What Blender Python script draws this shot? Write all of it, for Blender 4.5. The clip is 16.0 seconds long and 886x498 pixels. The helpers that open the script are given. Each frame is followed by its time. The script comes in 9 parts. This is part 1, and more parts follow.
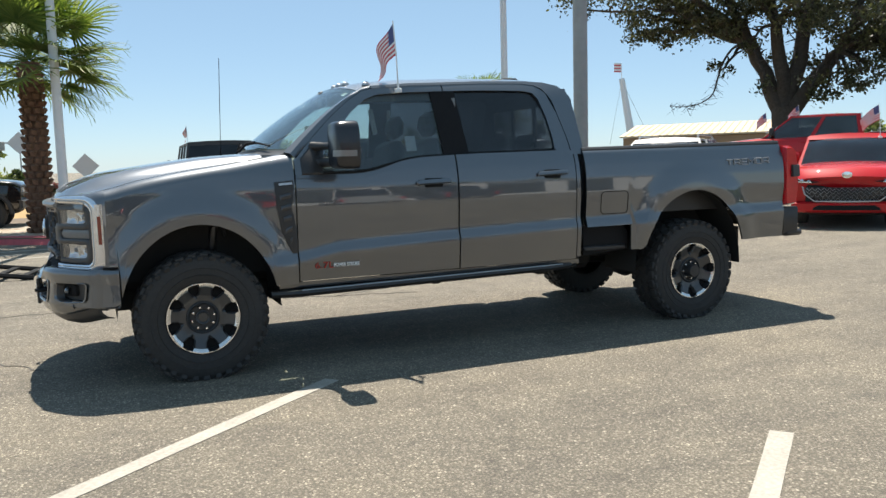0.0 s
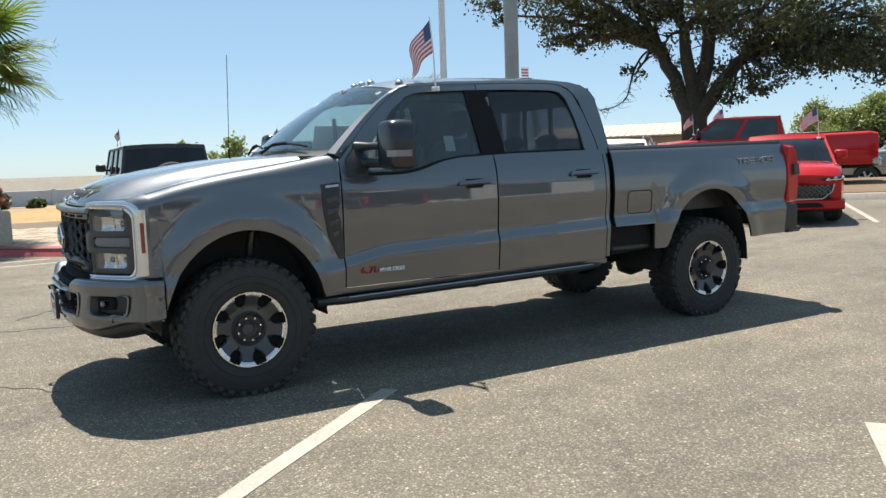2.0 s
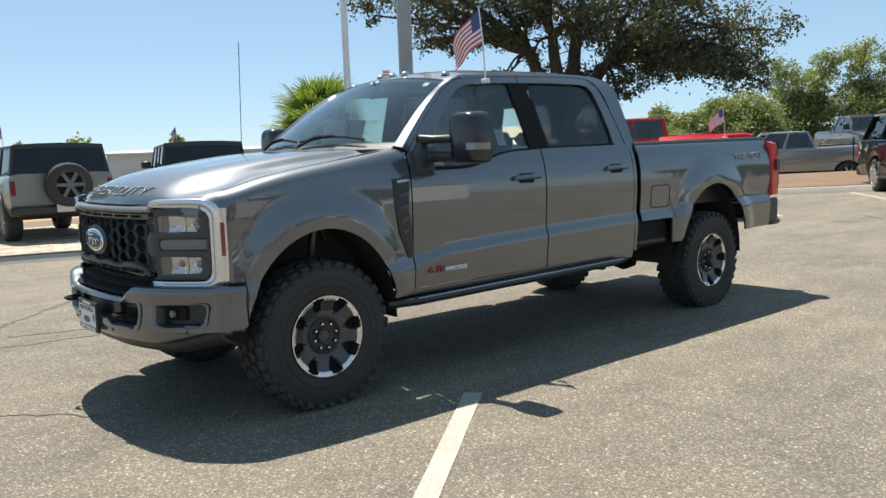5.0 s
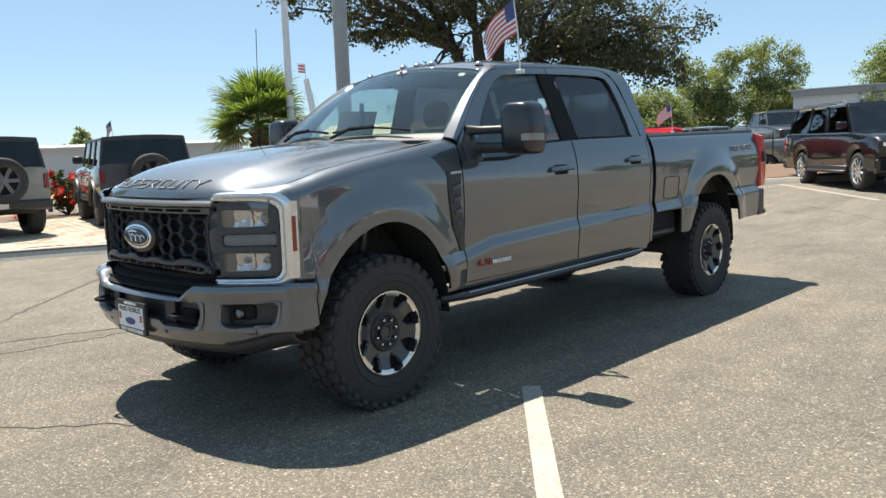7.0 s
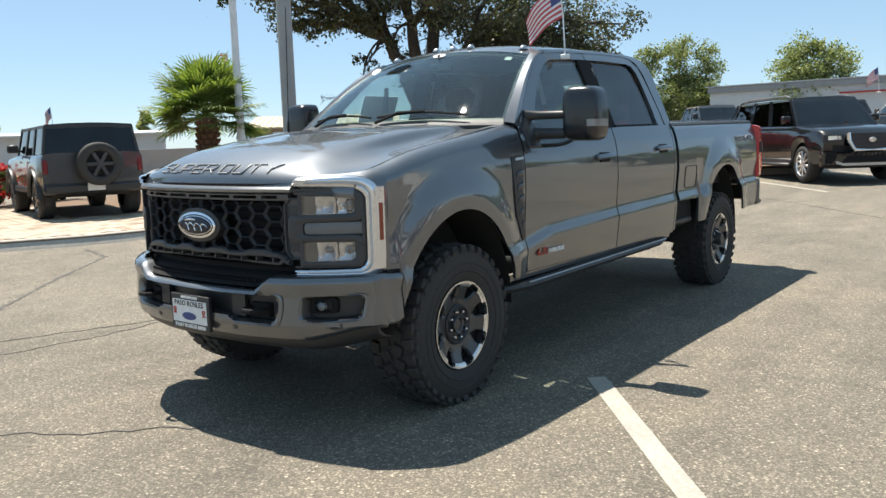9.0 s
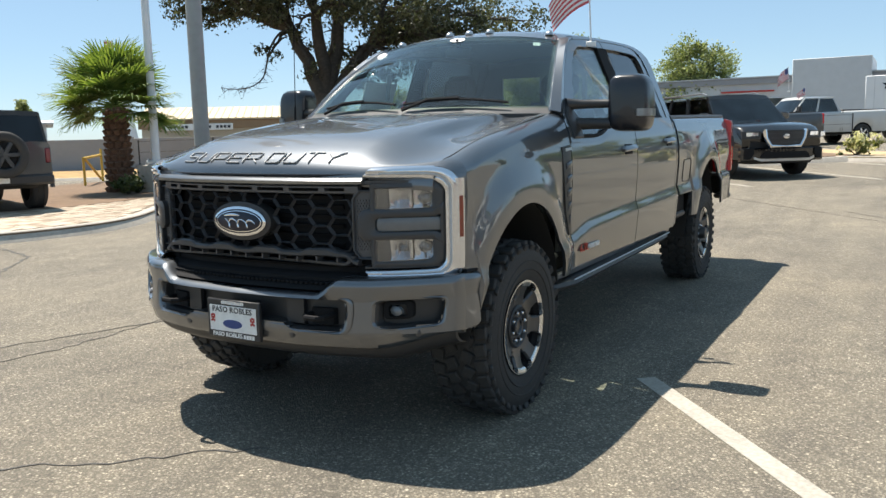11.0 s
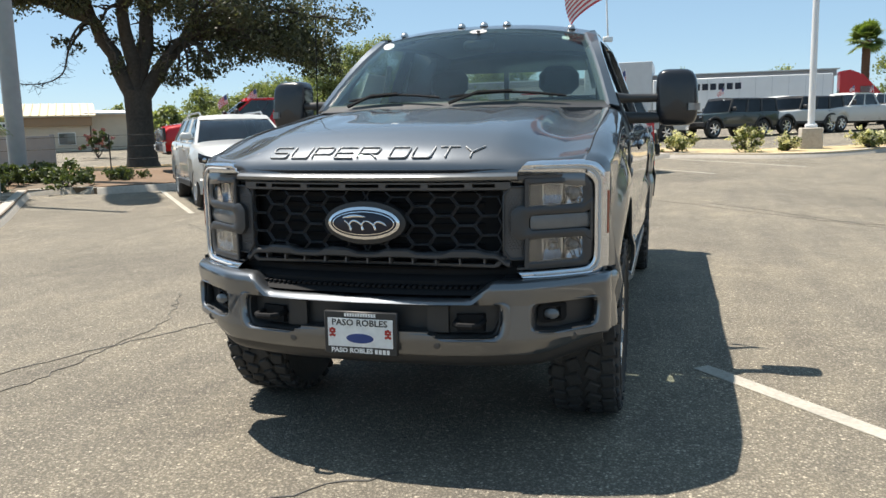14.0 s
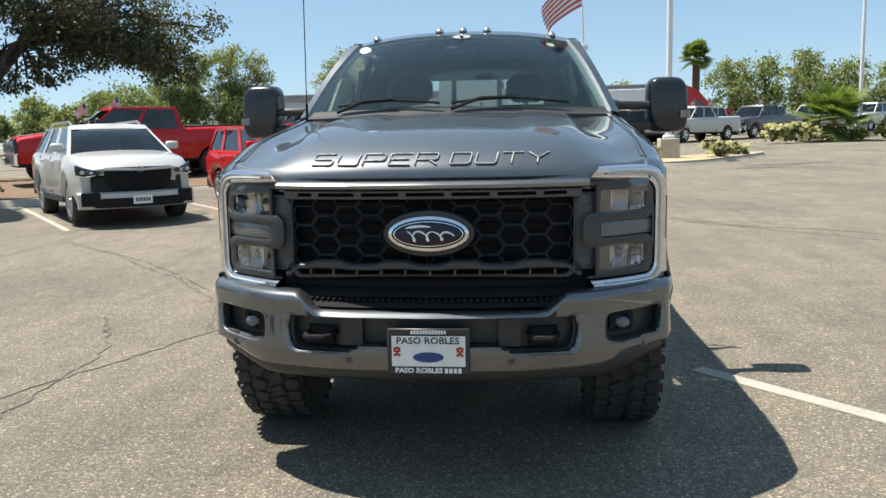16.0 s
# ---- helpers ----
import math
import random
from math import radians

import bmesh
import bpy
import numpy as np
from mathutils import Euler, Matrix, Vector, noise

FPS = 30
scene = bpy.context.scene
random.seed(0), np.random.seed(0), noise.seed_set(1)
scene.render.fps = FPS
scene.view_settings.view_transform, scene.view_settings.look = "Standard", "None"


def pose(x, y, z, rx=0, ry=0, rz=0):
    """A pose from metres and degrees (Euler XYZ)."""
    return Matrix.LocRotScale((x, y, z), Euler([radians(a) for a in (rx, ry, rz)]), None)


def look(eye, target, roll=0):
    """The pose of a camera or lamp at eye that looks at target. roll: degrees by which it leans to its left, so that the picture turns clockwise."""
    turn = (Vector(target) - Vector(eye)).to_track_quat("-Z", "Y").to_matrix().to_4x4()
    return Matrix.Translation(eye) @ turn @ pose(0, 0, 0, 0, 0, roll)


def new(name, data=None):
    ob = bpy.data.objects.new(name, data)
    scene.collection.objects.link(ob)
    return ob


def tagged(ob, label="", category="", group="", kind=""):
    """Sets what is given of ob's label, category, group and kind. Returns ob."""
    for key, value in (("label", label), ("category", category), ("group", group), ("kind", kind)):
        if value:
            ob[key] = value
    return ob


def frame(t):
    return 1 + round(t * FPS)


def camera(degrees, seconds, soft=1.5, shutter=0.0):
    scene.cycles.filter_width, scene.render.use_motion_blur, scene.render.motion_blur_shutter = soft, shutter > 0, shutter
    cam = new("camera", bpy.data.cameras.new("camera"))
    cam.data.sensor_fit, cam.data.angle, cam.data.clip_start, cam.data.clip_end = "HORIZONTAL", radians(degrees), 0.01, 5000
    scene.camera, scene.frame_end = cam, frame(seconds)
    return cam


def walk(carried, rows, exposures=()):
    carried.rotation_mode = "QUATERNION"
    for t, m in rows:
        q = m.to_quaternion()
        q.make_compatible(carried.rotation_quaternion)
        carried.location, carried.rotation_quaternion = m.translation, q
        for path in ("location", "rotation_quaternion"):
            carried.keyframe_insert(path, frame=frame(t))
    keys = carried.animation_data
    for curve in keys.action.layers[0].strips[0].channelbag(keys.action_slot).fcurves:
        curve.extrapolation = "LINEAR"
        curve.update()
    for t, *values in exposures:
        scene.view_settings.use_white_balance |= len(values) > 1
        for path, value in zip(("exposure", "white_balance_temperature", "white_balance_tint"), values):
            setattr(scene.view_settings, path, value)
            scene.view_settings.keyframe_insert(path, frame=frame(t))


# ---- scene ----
cam = camera(57.6, 16.0)
METRES, EYE, TILT, LEAN, TURN = 7.324, 1.394, -0.11, 0.27, -22.47
X0, Y0 = -0.514, -6.372  # the origin lies under the middle of the truck's front axle
ROWS = [
    (0.0, 0.0, 0.0, 0.0, -0.14, -6.02, 1.29),
    (0.5, -0.0356, 0.0039, 0.0007, -1.96, -5.99, 1.56),
    (1.0, -0.0699, 0.0062, 0.0001, -3.73, -5.89, 1.7),
    (1.5, -0.1001, 0.0194, -0.0003, -5.56, -6.01, 1.73),
    (2.0, -0.1323, 0.0289, 0.0003, -6.95, -5.94, 1.7),
    (2.5, -0.1682, 0.0348, -0.0004, -8.55, -5.9, 1.6),
    (3.0, -0.1985, 0.0464, -0.0015, -10.12, -6.02, 1.51),
    (3.5, -0.2283, 0.0559, -0.0002, -11.85, -6.01, 1.46),
    (4.0, -0.2619, 0.0627, -0.0005, -13.46, -6.05, 1.53),
    (4.5, -0.287, 0.0789, -0.0015, -15.44, -6.04, 1.72),
    (7.0, -0.4154, 0.1474, -0.0009, -23.6, -6.63, 2.04),
    (7.5, -0.4383, 0.1634, -0.0025, -25.05, -6.74, 1.96),
    (8.0, -0.4577, 0.1853, -0.0018, -26.52, -6.92, 1.89),
    (8.5, -0.4801, 0.2023, -0.002, -27.87, -7.23, 1.81),
    (9.0, -0.5063, 0.2178, -0.0035, -29.18, -7.28, 1.7),
    (11.5, -0.6015, 0.3454, -0.005, -38.98, -8.0, 1.13),
    (12.0, -0.6277, 0.3711, -0.0055, -41.19, -8.19, 1.1),
    (12.5, -0.6448, 0.3962, -0.0067, -43.64, -8.38, 1.13),
    (13.0, -0.6573, 0.4254, -0.0048, -46.16, -8.06, 1.19),
    (13.5, -0.6795, 0.451, -0.0038, -48.35, -8.25, 1.25),
    (14.0, -0.6976, 0.4724, -0.005, -50.84, -8.13, 1.31),
    (14.5, -0.7078, 0.4998, -0.0049, -53.6, -7.86, 1.34),
    (15.0, -0.7219, 0.525, -0.0044, -56.13, -7.76, 1.37),
    (15.5, -0.7383, 0.5515, -0.0046, -58.76, -7.72, 1.39),
    (16.0, -0.7419, 0.5792, -0.0058, -61.38, -7.57, 1.41),
]
walk(cam, [(t, pose(X0, Y0, EYE, TILT, LEAN, TURN) @ pose(METRES * x, METRES * y, METRES * z, 90 + pitch, roll, yaw)) for t, x, y, z, yaw, pitch, roll in ROWS],
     exposures=[(0.0, 0.885), (4.5, 0.915), (7.0, 1.015), (9.0, 1.01), (11.5, 0.965), (16.0, 0.93)])

# ---- world, sun, exposure ----
SUN_X, SUN_Y, SUN_Z = 0.10, 0.425, 1.0  # the way to the sun
world = bpy.data.worlds.new("sky")
scene.world = world
world.use_nodes = True
wn = world.node_tree
sky = wn.nodes.new("ShaderNodeTexSky")
sky.sky_type = "NISHITA"
sky.sun_disc = False
sky.sun_elevation = math.atan2(SUN_Z, math.hypot(SUN_X, SUN_Y))
sky.sun_rotation = math.atan2(SUN_X, SUN_Y)
sky.air_density, sky.dust_density, sky.ozone_density, sky.altitude = 0.75, 0.25, 1.5, 300
haze = wn.nodes.new("ShaderNodeMix")  # thin even haze over the whole sky
haze.data_type = "RGBA"
haze.inputs[0].default_value = 0.6
haze.inputs[7].default_value = (1.90, 3.0, 3.80, 1)
wn.links.new(sky.outputs[0], haze.inputs[6])
wn.links.new(haze.outputs[2], wn.nodes["Background"].inputs[0])
wn.nodes["Background"].inputs[1].default_value = 0.096
sun = new("sun", bpy.data.lights.new("sun", "SUN"))
sun.data.energy, sun.data.angle, sun.data.color = 4.7, radians(0.53), (1.0, 0.925, 0.82)
sun.matrix_world = look((SUN_X * 60, SUN_Y * 60, SUN_Z * 60), (0, 0, 0))


# ---- mesh helpers ----
def lerp(a, b, t):
    return a + (b - a) * t


def curve_at(x, table):
    """Piecewise straight value of a table of (x, value)."""
    if x <= table[0][0]:
        return table[0][1]
    for (x0, v0), (x1, v1) in zip(table, table[1:]):
        if x <= x1:
            return lerp(v0, v1, (x - x0) / (x1 - x0))
    return table[-1][1]


def soft(t):
    t = min(max(t, 0.0), 1.0)
    return t * t * (3 - 2 * t)


def span(a, b, n):
    return [a + (b - a) * i / n for i in range(n + 1)]


def thing(name, label, category, m=None, group="", kind=""):
    ob = new(name)
    ob.empty_display_size = 0.2
    if m is not None:
        ob.matrix_world = m
    return tagged(ob, label, category, group, kind)


def mesh_of(bm, mat, name="mesh", angle=38):
    me = bpy.data.meshes.new(name)
    bmesh.ops.recalc_face_normals(bm, faces=bm.faces)
    bm.to_mesh(me)
    bm.free()
    mats = mat if isinstance(mat, (list, tuple)) else [mat]
    for m in mats:
        me.materials.append(m)
    if angle:
        me.shade_smooth()
        me.set_sharp_from_angle(angle=radians(angle))
    return me


def part(name, bm, mat, parent=None, label="", angle=38, m=None):
    ob = new(name, mesh_of(bm, mat, name, angle))
    if parent is not None:
        ob.parent = parent
    if m is not None:
        ob.matrix_basis = m
    if label:
        ob["label"] = label
    return ob


def solid(name, bm, mat, label, category, kind="", group="", angle=38, m=None):
    return tagged(part(name, bm, mat, None, "", angle, m), label, category, group, kind)


def B():
    return bmesh.new()


def quad_rows(bm, rows, closed_u=False, closed_v=False, mat=0):
    """Faces over a grid of points."""
    vs = [[bm.verts.new(p) for p in row] for row in rows]
    nr, nc = len(vs), len(vs[0])
    for i in range(nr if closed_v else nr - 1):
        for j in range(nc if closed_u else nc - 1):
            a, b = vs[i], vs[(i + 1) % nr]
            k = (j + 1) % nc
            try:
                bm.faces.new((a[j], a[k], b[k], b[j])).material_index = mat
            except ValueError:
                pass
    return vs


def sheet(bm, rows, off, mat=0, skip=None):
    """A grid of points with thickness: off is a vector or a function of the point. skip(i, j) leaves cells out."""
    nr, nc = len(rows), len(rows[0])
    f = off if callable(off) else (lambda p: Vector(off))
    top = [[bm.verts.new(p) for p in row] for row in rows]
    low = [[bm.verts.new(Vector(p) + f(p)) for p in row] for row in rows]
    have = {(i, j) for i in range(nr - 1) for j in range(nc - 1) if not (skip and skip(i, j))}
    for i, j in have:
        bm.faces.new((top[i][j], top[i][j + 1], top[i + 1][j + 1], top[i + 1][j])).material_index = mat
        bm.faces.new((low[i][j], low[i + 1][j], low[i + 1][j + 1], low[i][j + 1])).material_index = mat
        for di, dj, a, b in ((-1, 0, (i, j), (i, j + 1)), (1, 0, (i + 1, j + 1), (i + 1, j)), (0, -1, (i + 1, j), (i, j)), (0, 1, (i, j + 1), (i + 1, j + 1))):
            if (i + di, j + dj) not in have:
                ta, tb, lb, la = top[a[0]][a[1]], top[b[0]][b[1]], low[b[0]][b[1]], low[a[0]][a[1]]
                bm.faces.new((ta, la, lb, tb)).material_index = mat
    loose = [v for v in bm.verts if not v.link_faces]
    bmesh.ops.delete(bm, geom=loose, context="VERTS")


def box(bm, lo, hi, bev=0.0, m=None, mat=0):
    """A box with chamfered edges."""
    lo, hi = Vector(lo), Vector(hi)
    c, h = (lo + hi) / 2, (hi - lo) / 2
    b = min(bev, min(h) * 0.9)
    pts = []
    for sx in (-1, 1):
        for sy_ in (-1, 1):
            for sz in (-1, 1):
                s = (sx, sy_, sz)
                if b <= 0:
                    pts.append([h[k] * s[k] for k in range(3)])
                else:
                    for ax in range(3):
                        pts.append([(h[k] - (b if k != ax else 0)) * s[k] for k in range(3)])
    vs = [bm.verts.new((m @ (c + Vector(p))) if m else (c + Vector(p))) for p in pts]
    made = bmesh.ops.convex_hull(bm, input=vs)
    for g in made["geom"]:
        if isinstance(g, bmesh.types.BMFace):
            g.material_index = mat
    return bm


def ring_pts(center, axis, r, seg, phase=0.0, flat=1.0):
    ax = Vector(axis).normalized()
    u = ax.orthogonal().normalized() if abs(ax.z) < 0.99 else Vector((1, 0, 0))
    if abs(ax.z) < 0.99:
        u = ax.cross(Vector((0, 0, 1))).normalized()
    v = ax.cross(u)
    return [Vector(center) + u * r * math.cos(phase + 2 * math.pi * k / seg) + v * r * flat * math.sin(phase + 2 * math.pi * k / seg) for k in range(seg)]


def tube(bm, pts, radii, seg=10, caps=True, mat=0):
    """A round bar along points; radii one number or one for each point."""
    pts = [Vector(p) for p in pts]
    rs = radii if isinstance(radii, (list, tuple)) else [radii] * len(pts)
    rows, u = [], None
    for i, p in enumerate(pts):
        d = (pts[min(i + 1, len(pts) - 1)] - pts[max(i - 1, 0)]).normalized()
        if u is None:
            u = d.cross(Vector((0, 0, 1))) if abs(d.z) < 0.95 else d.cross(Vector((1, 0, 0)))
        u = (u - d * u.dot(d)).normalized()
        v = d.cross(u)
        rows.append([p + (u * math.cos(2 * math.pi * k / seg) + v * math.sin(2 * math.pi * k / seg)) * rs[i] for k in range(seg)])
    vs = quad_rows(bm, rows, closed_u=True, mat=mat)
    if caps:
        bm.faces.new(vs[0][::-1]).material_index = mat
        bm.faces.new(vs[-1]).material_index = mat


def lathe(bm, prof, seg=32, m=None, caps=False, mat=0, arc=None):
    """Turns a profile of (radius, along) round the y axis."""
    rows = []
    for r, a in prof:
        row = [Vector((r * math.cos(2 * math.pi * k / seg), a, r * math.sin(2 * math.pi * k / seg))) for k in range(seg)]
        rows.append([m @ p for p in row] if m else row)
    vs = quad_rows(bm, rows, closed_u=True, mat=mat)
    if caps:
        bm.faces.new(vs[0][::-1]).material_index = mat
        bm.faces.new(vs[-1]).material_index = mat


def inset_poly(poly, d):
    """A polygon in the plane moved inwards by d."""
    n = len(poly)
    area = sum(poly[i][0] * poly[(i + 1) % n][1] - poly[(i + 1) % n][0] * poly[i][1] for i in range(n))
    s = 1 if area > 0 else -1
    out = []
    for i in range(n):
        p0, p1, p2 = (Vector(poly[k % n]) for k in (i - 1, i, i + 1))
        a, b = (p1 - p0).normalized(), (p2 - p1).normalized()
        na, nb = Vector((-a.y, a.x)) * s, Vector((-b.y, b.x)) * s
        k = na + nb
        k = k / max(0.3, k.dot(na)) if k.length > 1e-6 else na
        out.append(p1 + k * d)
    return out


def plate(bm, poly, lo, hi, place, bev=0.0, mat=0):
    """A polygon of (u, v) given depth from lo to hi; place(u, v, w) gives the point. The edge at hi is chamfered."""
    if bev > 0:
        inner = inset_poly(poly, bev)
        rows = [(poly, lo), (poly, hi - (hi - lo) * 0.3), (inner, hi)]
    else:
        rows = [(poly, lo), (poly, hi)]
    vs = quad_rows(bm, [[place(p[0], p[1], w) for p in ring] for ring, w in rows], closed_u=True, mat=mat)
    bm.faces.new(vs[0][::-1]).material_index = mat
    bm.faces.new(vs[-1]).material_index = mat


def band(bm, outer, inner, place, depth, mat=0):
    """A strip between two lines of (u, v) with the same number of points, with depth."""
    rows = [[place(p[0], p[1], 0.0) for p in line] for line in (outer, [((a[0] + b[0]) / 2, (a[1] + b[1]) / 2) for a, b in zip(outer, inner)], inner)]
    low = [[place(p[0], p[1], depth) for p in line] for line in (outer, inner)]
    top = quad_rows(bm, rows, mat=mat)
    bot = [[bm.verts.new(p) for p in row] for row in low]
    n = len(outer)
    for j in range(n - 1):
        bm.faces.new((top[0][j], bot[0][j], bot[0][j + 1], top[0][j + 1])).material_index = mat
        bm.faces.new((top[-1][j], top[-1][j + 1], bot[1][j + 1], bot[1][j])).material_index = mat
        bm.faces.new((bot[0][j], bot[1][j], bot[1][j + 1], bot[0][j + 1])).material_index = mat
    for j in (0, n - 1):
        bm.faces.new((top[0][j], top[1][j], top[2][j], bot[1][j], bot[0][j])).material_index = mat


def words(text, size, depth, mat, parent, m, name="lettering", width=None, bold=0.0, label="", outline=0.0):
    """Words as one mesh, in the built-in font, lying in x and y, centred."""
    cu = bpy.data.curves.new(name, "FONT")
    cu.body, cu.size, cu.extrude, cu.offset = text, size, depth, bold
    cu.align_x, cu.align_y = "CENTER", "CENTER"
    cu.resolution_u = 2
    if outline:
        cu.fill_mode, cu.bevel_depth, cu.bevel_resolution, cu.extrude = "NONE", outline, 1, 0.0
    tmp = bpy.data.objects.new(name, cu)
    scene.collection.objects.link(tmp)
    dg = bpy.context.evaluated_depsgraph_get()
    me = bpy.data.meshes.new_from_object(tmp.evaluated_get(dg))
    bpy.data.objects.remove(tmp)
    xs = [v.co.x for v in me.vertices]
    if width and xs:
        k = width / (max(xs) - min(xs))
        me.transform(Matrix.Diagonal((k, 1, 1, 1)))
    me.materials.clear()
    me.materials.append(mat)
    ob = new(name, me)
    ob.parent = parent
    ob.matrix_basis = m
    if label:
        ob["label"] = label
    return ob


# ---- materials ----
class Nodes:
    """Short hand for building one node material."""

    def __init__(self, name):
        self.m = bpy.data.materials.new(name)
        self.m.use_nodes = True
        self.t = self.m.node_tree
        self.b = self.t.nodes["Principled BSDF"]

    def n(self, kind, **kw):
        node = self.t.nodes.new(kind)
        for k, v in kw.items():
            if k in ("operation", "blend_type", "data_type", "feature", "noise_dimensions", "wave_type", "bands_direction", "distance", "vector_type", "attribute_name"):
                if k == "operation":
                    node.operation = v
                elif k == "blend_type":
                    node.blend_type = v
                elif k == "data_type":
                    node.data_type = v
                elif k == "feature":
                    node.feature = v
                elif k == "distance":
                    node.distance = v
                elif k == "wave_type":
                    node.wave_type = v
                elif k == "bands_direction":
                    node.bands_direction = v
            else:
                node.inputs[k].default_value = v
        return node

    def l(self, a, b):
        self.t.links.new(a, b)

    def coords(self, scale=1.0, stretch=None):
        g = self.n("ShaderNodeTexCoord")
        mp = self.n("ShaderNodeMapping")
        mp.inputs["Scale"].default_value = stretch or (scale, scale, scale)
        self.l(g.outputs["Object"], mp.inputs["Vector"])
        return mp.outputs["Vector"]

    def noise(self, vec, scale, detail=4.0, rough=0.55):
        t = self.n("ShaderNodeTexNoise", Scale=scale, Detail=detail, Roughness=rough)
        self.l(vec, t.inputs["Vector"])
        return t.outputs["Fac"]

    def ramp(self, fac, stops):
        r = self.n("ShaderNodeValToRGB")
        els = r.color_ramp.elements
        while len(els) < len(stops):
            els.new(0.5)
        for e, (p, c) in zip(els, stops):
            e.position, e.color = p, (c if len(c) == 4 else (*c, 1))
        self.l(fac, r.inputs["Fac"])
        return r.outputs["Color"]

    def mix(self, fac, a, b, kind="MIX"):
        m = self.t.nodes.new("ShaderNodeMix")
        m.data_type, m.blend_type = "RGBA", kind
        for sock, v in ((m.inputs[0], fac), (m.inputs[6], a), (m.inputs[7], b)):
            if hasattr(v, "links"):
                self.l(v, sock)
            else:
                sock.default_value = v if not isinstance(v, tuple) or len(v) == 4 else (*v, 1)
        return m.outputs[2]

    def bump(self, height, strength=0.3, dist=0.01):
        b = self.n("ShaderNodeBump", Strength=strength, Distance=dist)
        self.l(height, b.inputs["Height"])
        self.l(b.outputs["Normal"], self.b.inputs["Normal"])

    def put(self, key, v):
        if hasattr(v, "links"):
            self.l(v, self.b.inputs[key])
        else:
            self.b.inputs[key].default_value = (*v, 1) if isinstance(v, tuple) and len(v) == 3 else v


def plain(name, col, rough=0.5, metal=0.0, coat=0.0, grain=0.12, scale=30.0, bump=0.0, spec=0.5):
    """A surface of one colour with fine grain and larger stains."""
    k = Nodes(name)
    v = k.coords()
    fine, wide = k.noise(v, scale, 5), k.noise(v, scale / 14, 3)
    dark = tuple(c * (1 - grain) for c in col)
    lite = tuple(min(1, c * (1 + grain)) for c in col)
    c1 = k.ramp(fine, [(0.3, dark), (0.7, lite)])
    k.put("Base Color", k.mix(0.35, c1, k.ramp(wide, [(0.3, dark), (0.7, lite)])))
    k.put("Roughness", rough)
    k.put("Metallic", metal)
    k.put("Coat Weight", coat)
    k.put("Coat Roughness", 0.03)
    k.put("Specular IOR Level", spec)
    if bump:
        k.bump(fine, bump, 0.01)
    return k.m


def car_paint(name, col, metal=0.55, rough=0.30, flake=0.10, coat=1.5, spec=0.5):
    k = Nodes(name)
    v = k.coords()
    f = k.noise(v, 900, 2)
    w = k.noise(v, 1.7, 3)
    base = k.ramp(f, [(0.35, tuple(c * (1 - flake) for c in col)), (0.65, tuple(min(1, c * (1 + flake)) for c in col))])
    k.put("Base Color", k.mix(0.12, base, k.ramp(w, [(0.3, tuple(c * 0.8 for c in col)), (0.7, tuple(min(1, c * 1.15 + 0.01) for c in col))])))
    k.put("Metallic", metal)
    k.put("Roughness", rough)
    k.put("Specular IOR Level", spec)
    k.put("Coat Weight", 1.0)
    k.put("Coat Roughness", 0.025)
    k.put("Coat IOR", coat)
    return k.m


def glass(name, tint, gloss=0.04, face=0.035):
    """A tinted pane: what lies behind shows through it, and it mirrors at grazing angles."""
    k = Nodes(name)
    out = k.t.nodes["Material Output"]
    tr = k.n("ShaderNodeBsdfTransparent", Color=(*tint, 1))
    gl = k.n("ShaderNodeBsdfGlossy", Color=(1, 1, 1, 1), Roughness=0.01)
    lw = k.n("ShaderNodeLayerWeight", Blend=0.5)
    pw = k.n("ShaderNodeMath", operation="POWER")
    k.l(lw.outputs["Facing"], pw.inputs[0])
    pw.inputs[1].default_value = 4.6
    fr = k.n("ShaderNodeMath", operation="MULTIPLY_ADD")
    k.l(pw.outputs[0], fr.inputs[0])
    fr.inputs[1].default_value, fr.inputs[2].default_value = 0.80, face
    dirt = k.noise(k.coords(), 3.0, 4)
    add = k.n("ShaderNodeMath", operation="MULTIPLY_ADD")
    k.l(dirt, add.inputs[0])
    add.inputs[1].default_value = gloss
    k.l(fr.outputs[0], add.inputs[2])
    mx = k.n("ShaderNodeMixShader")
    k.l(add.outputs[0], mx.inputs[0])
    k.l(tr.outputs[0], mx.inputs[1])
    k.l(gl.outputs[0], mx.inputs[2])
    k.l(mx.outputs[0], out.inputs["Surface"])
    return k.m


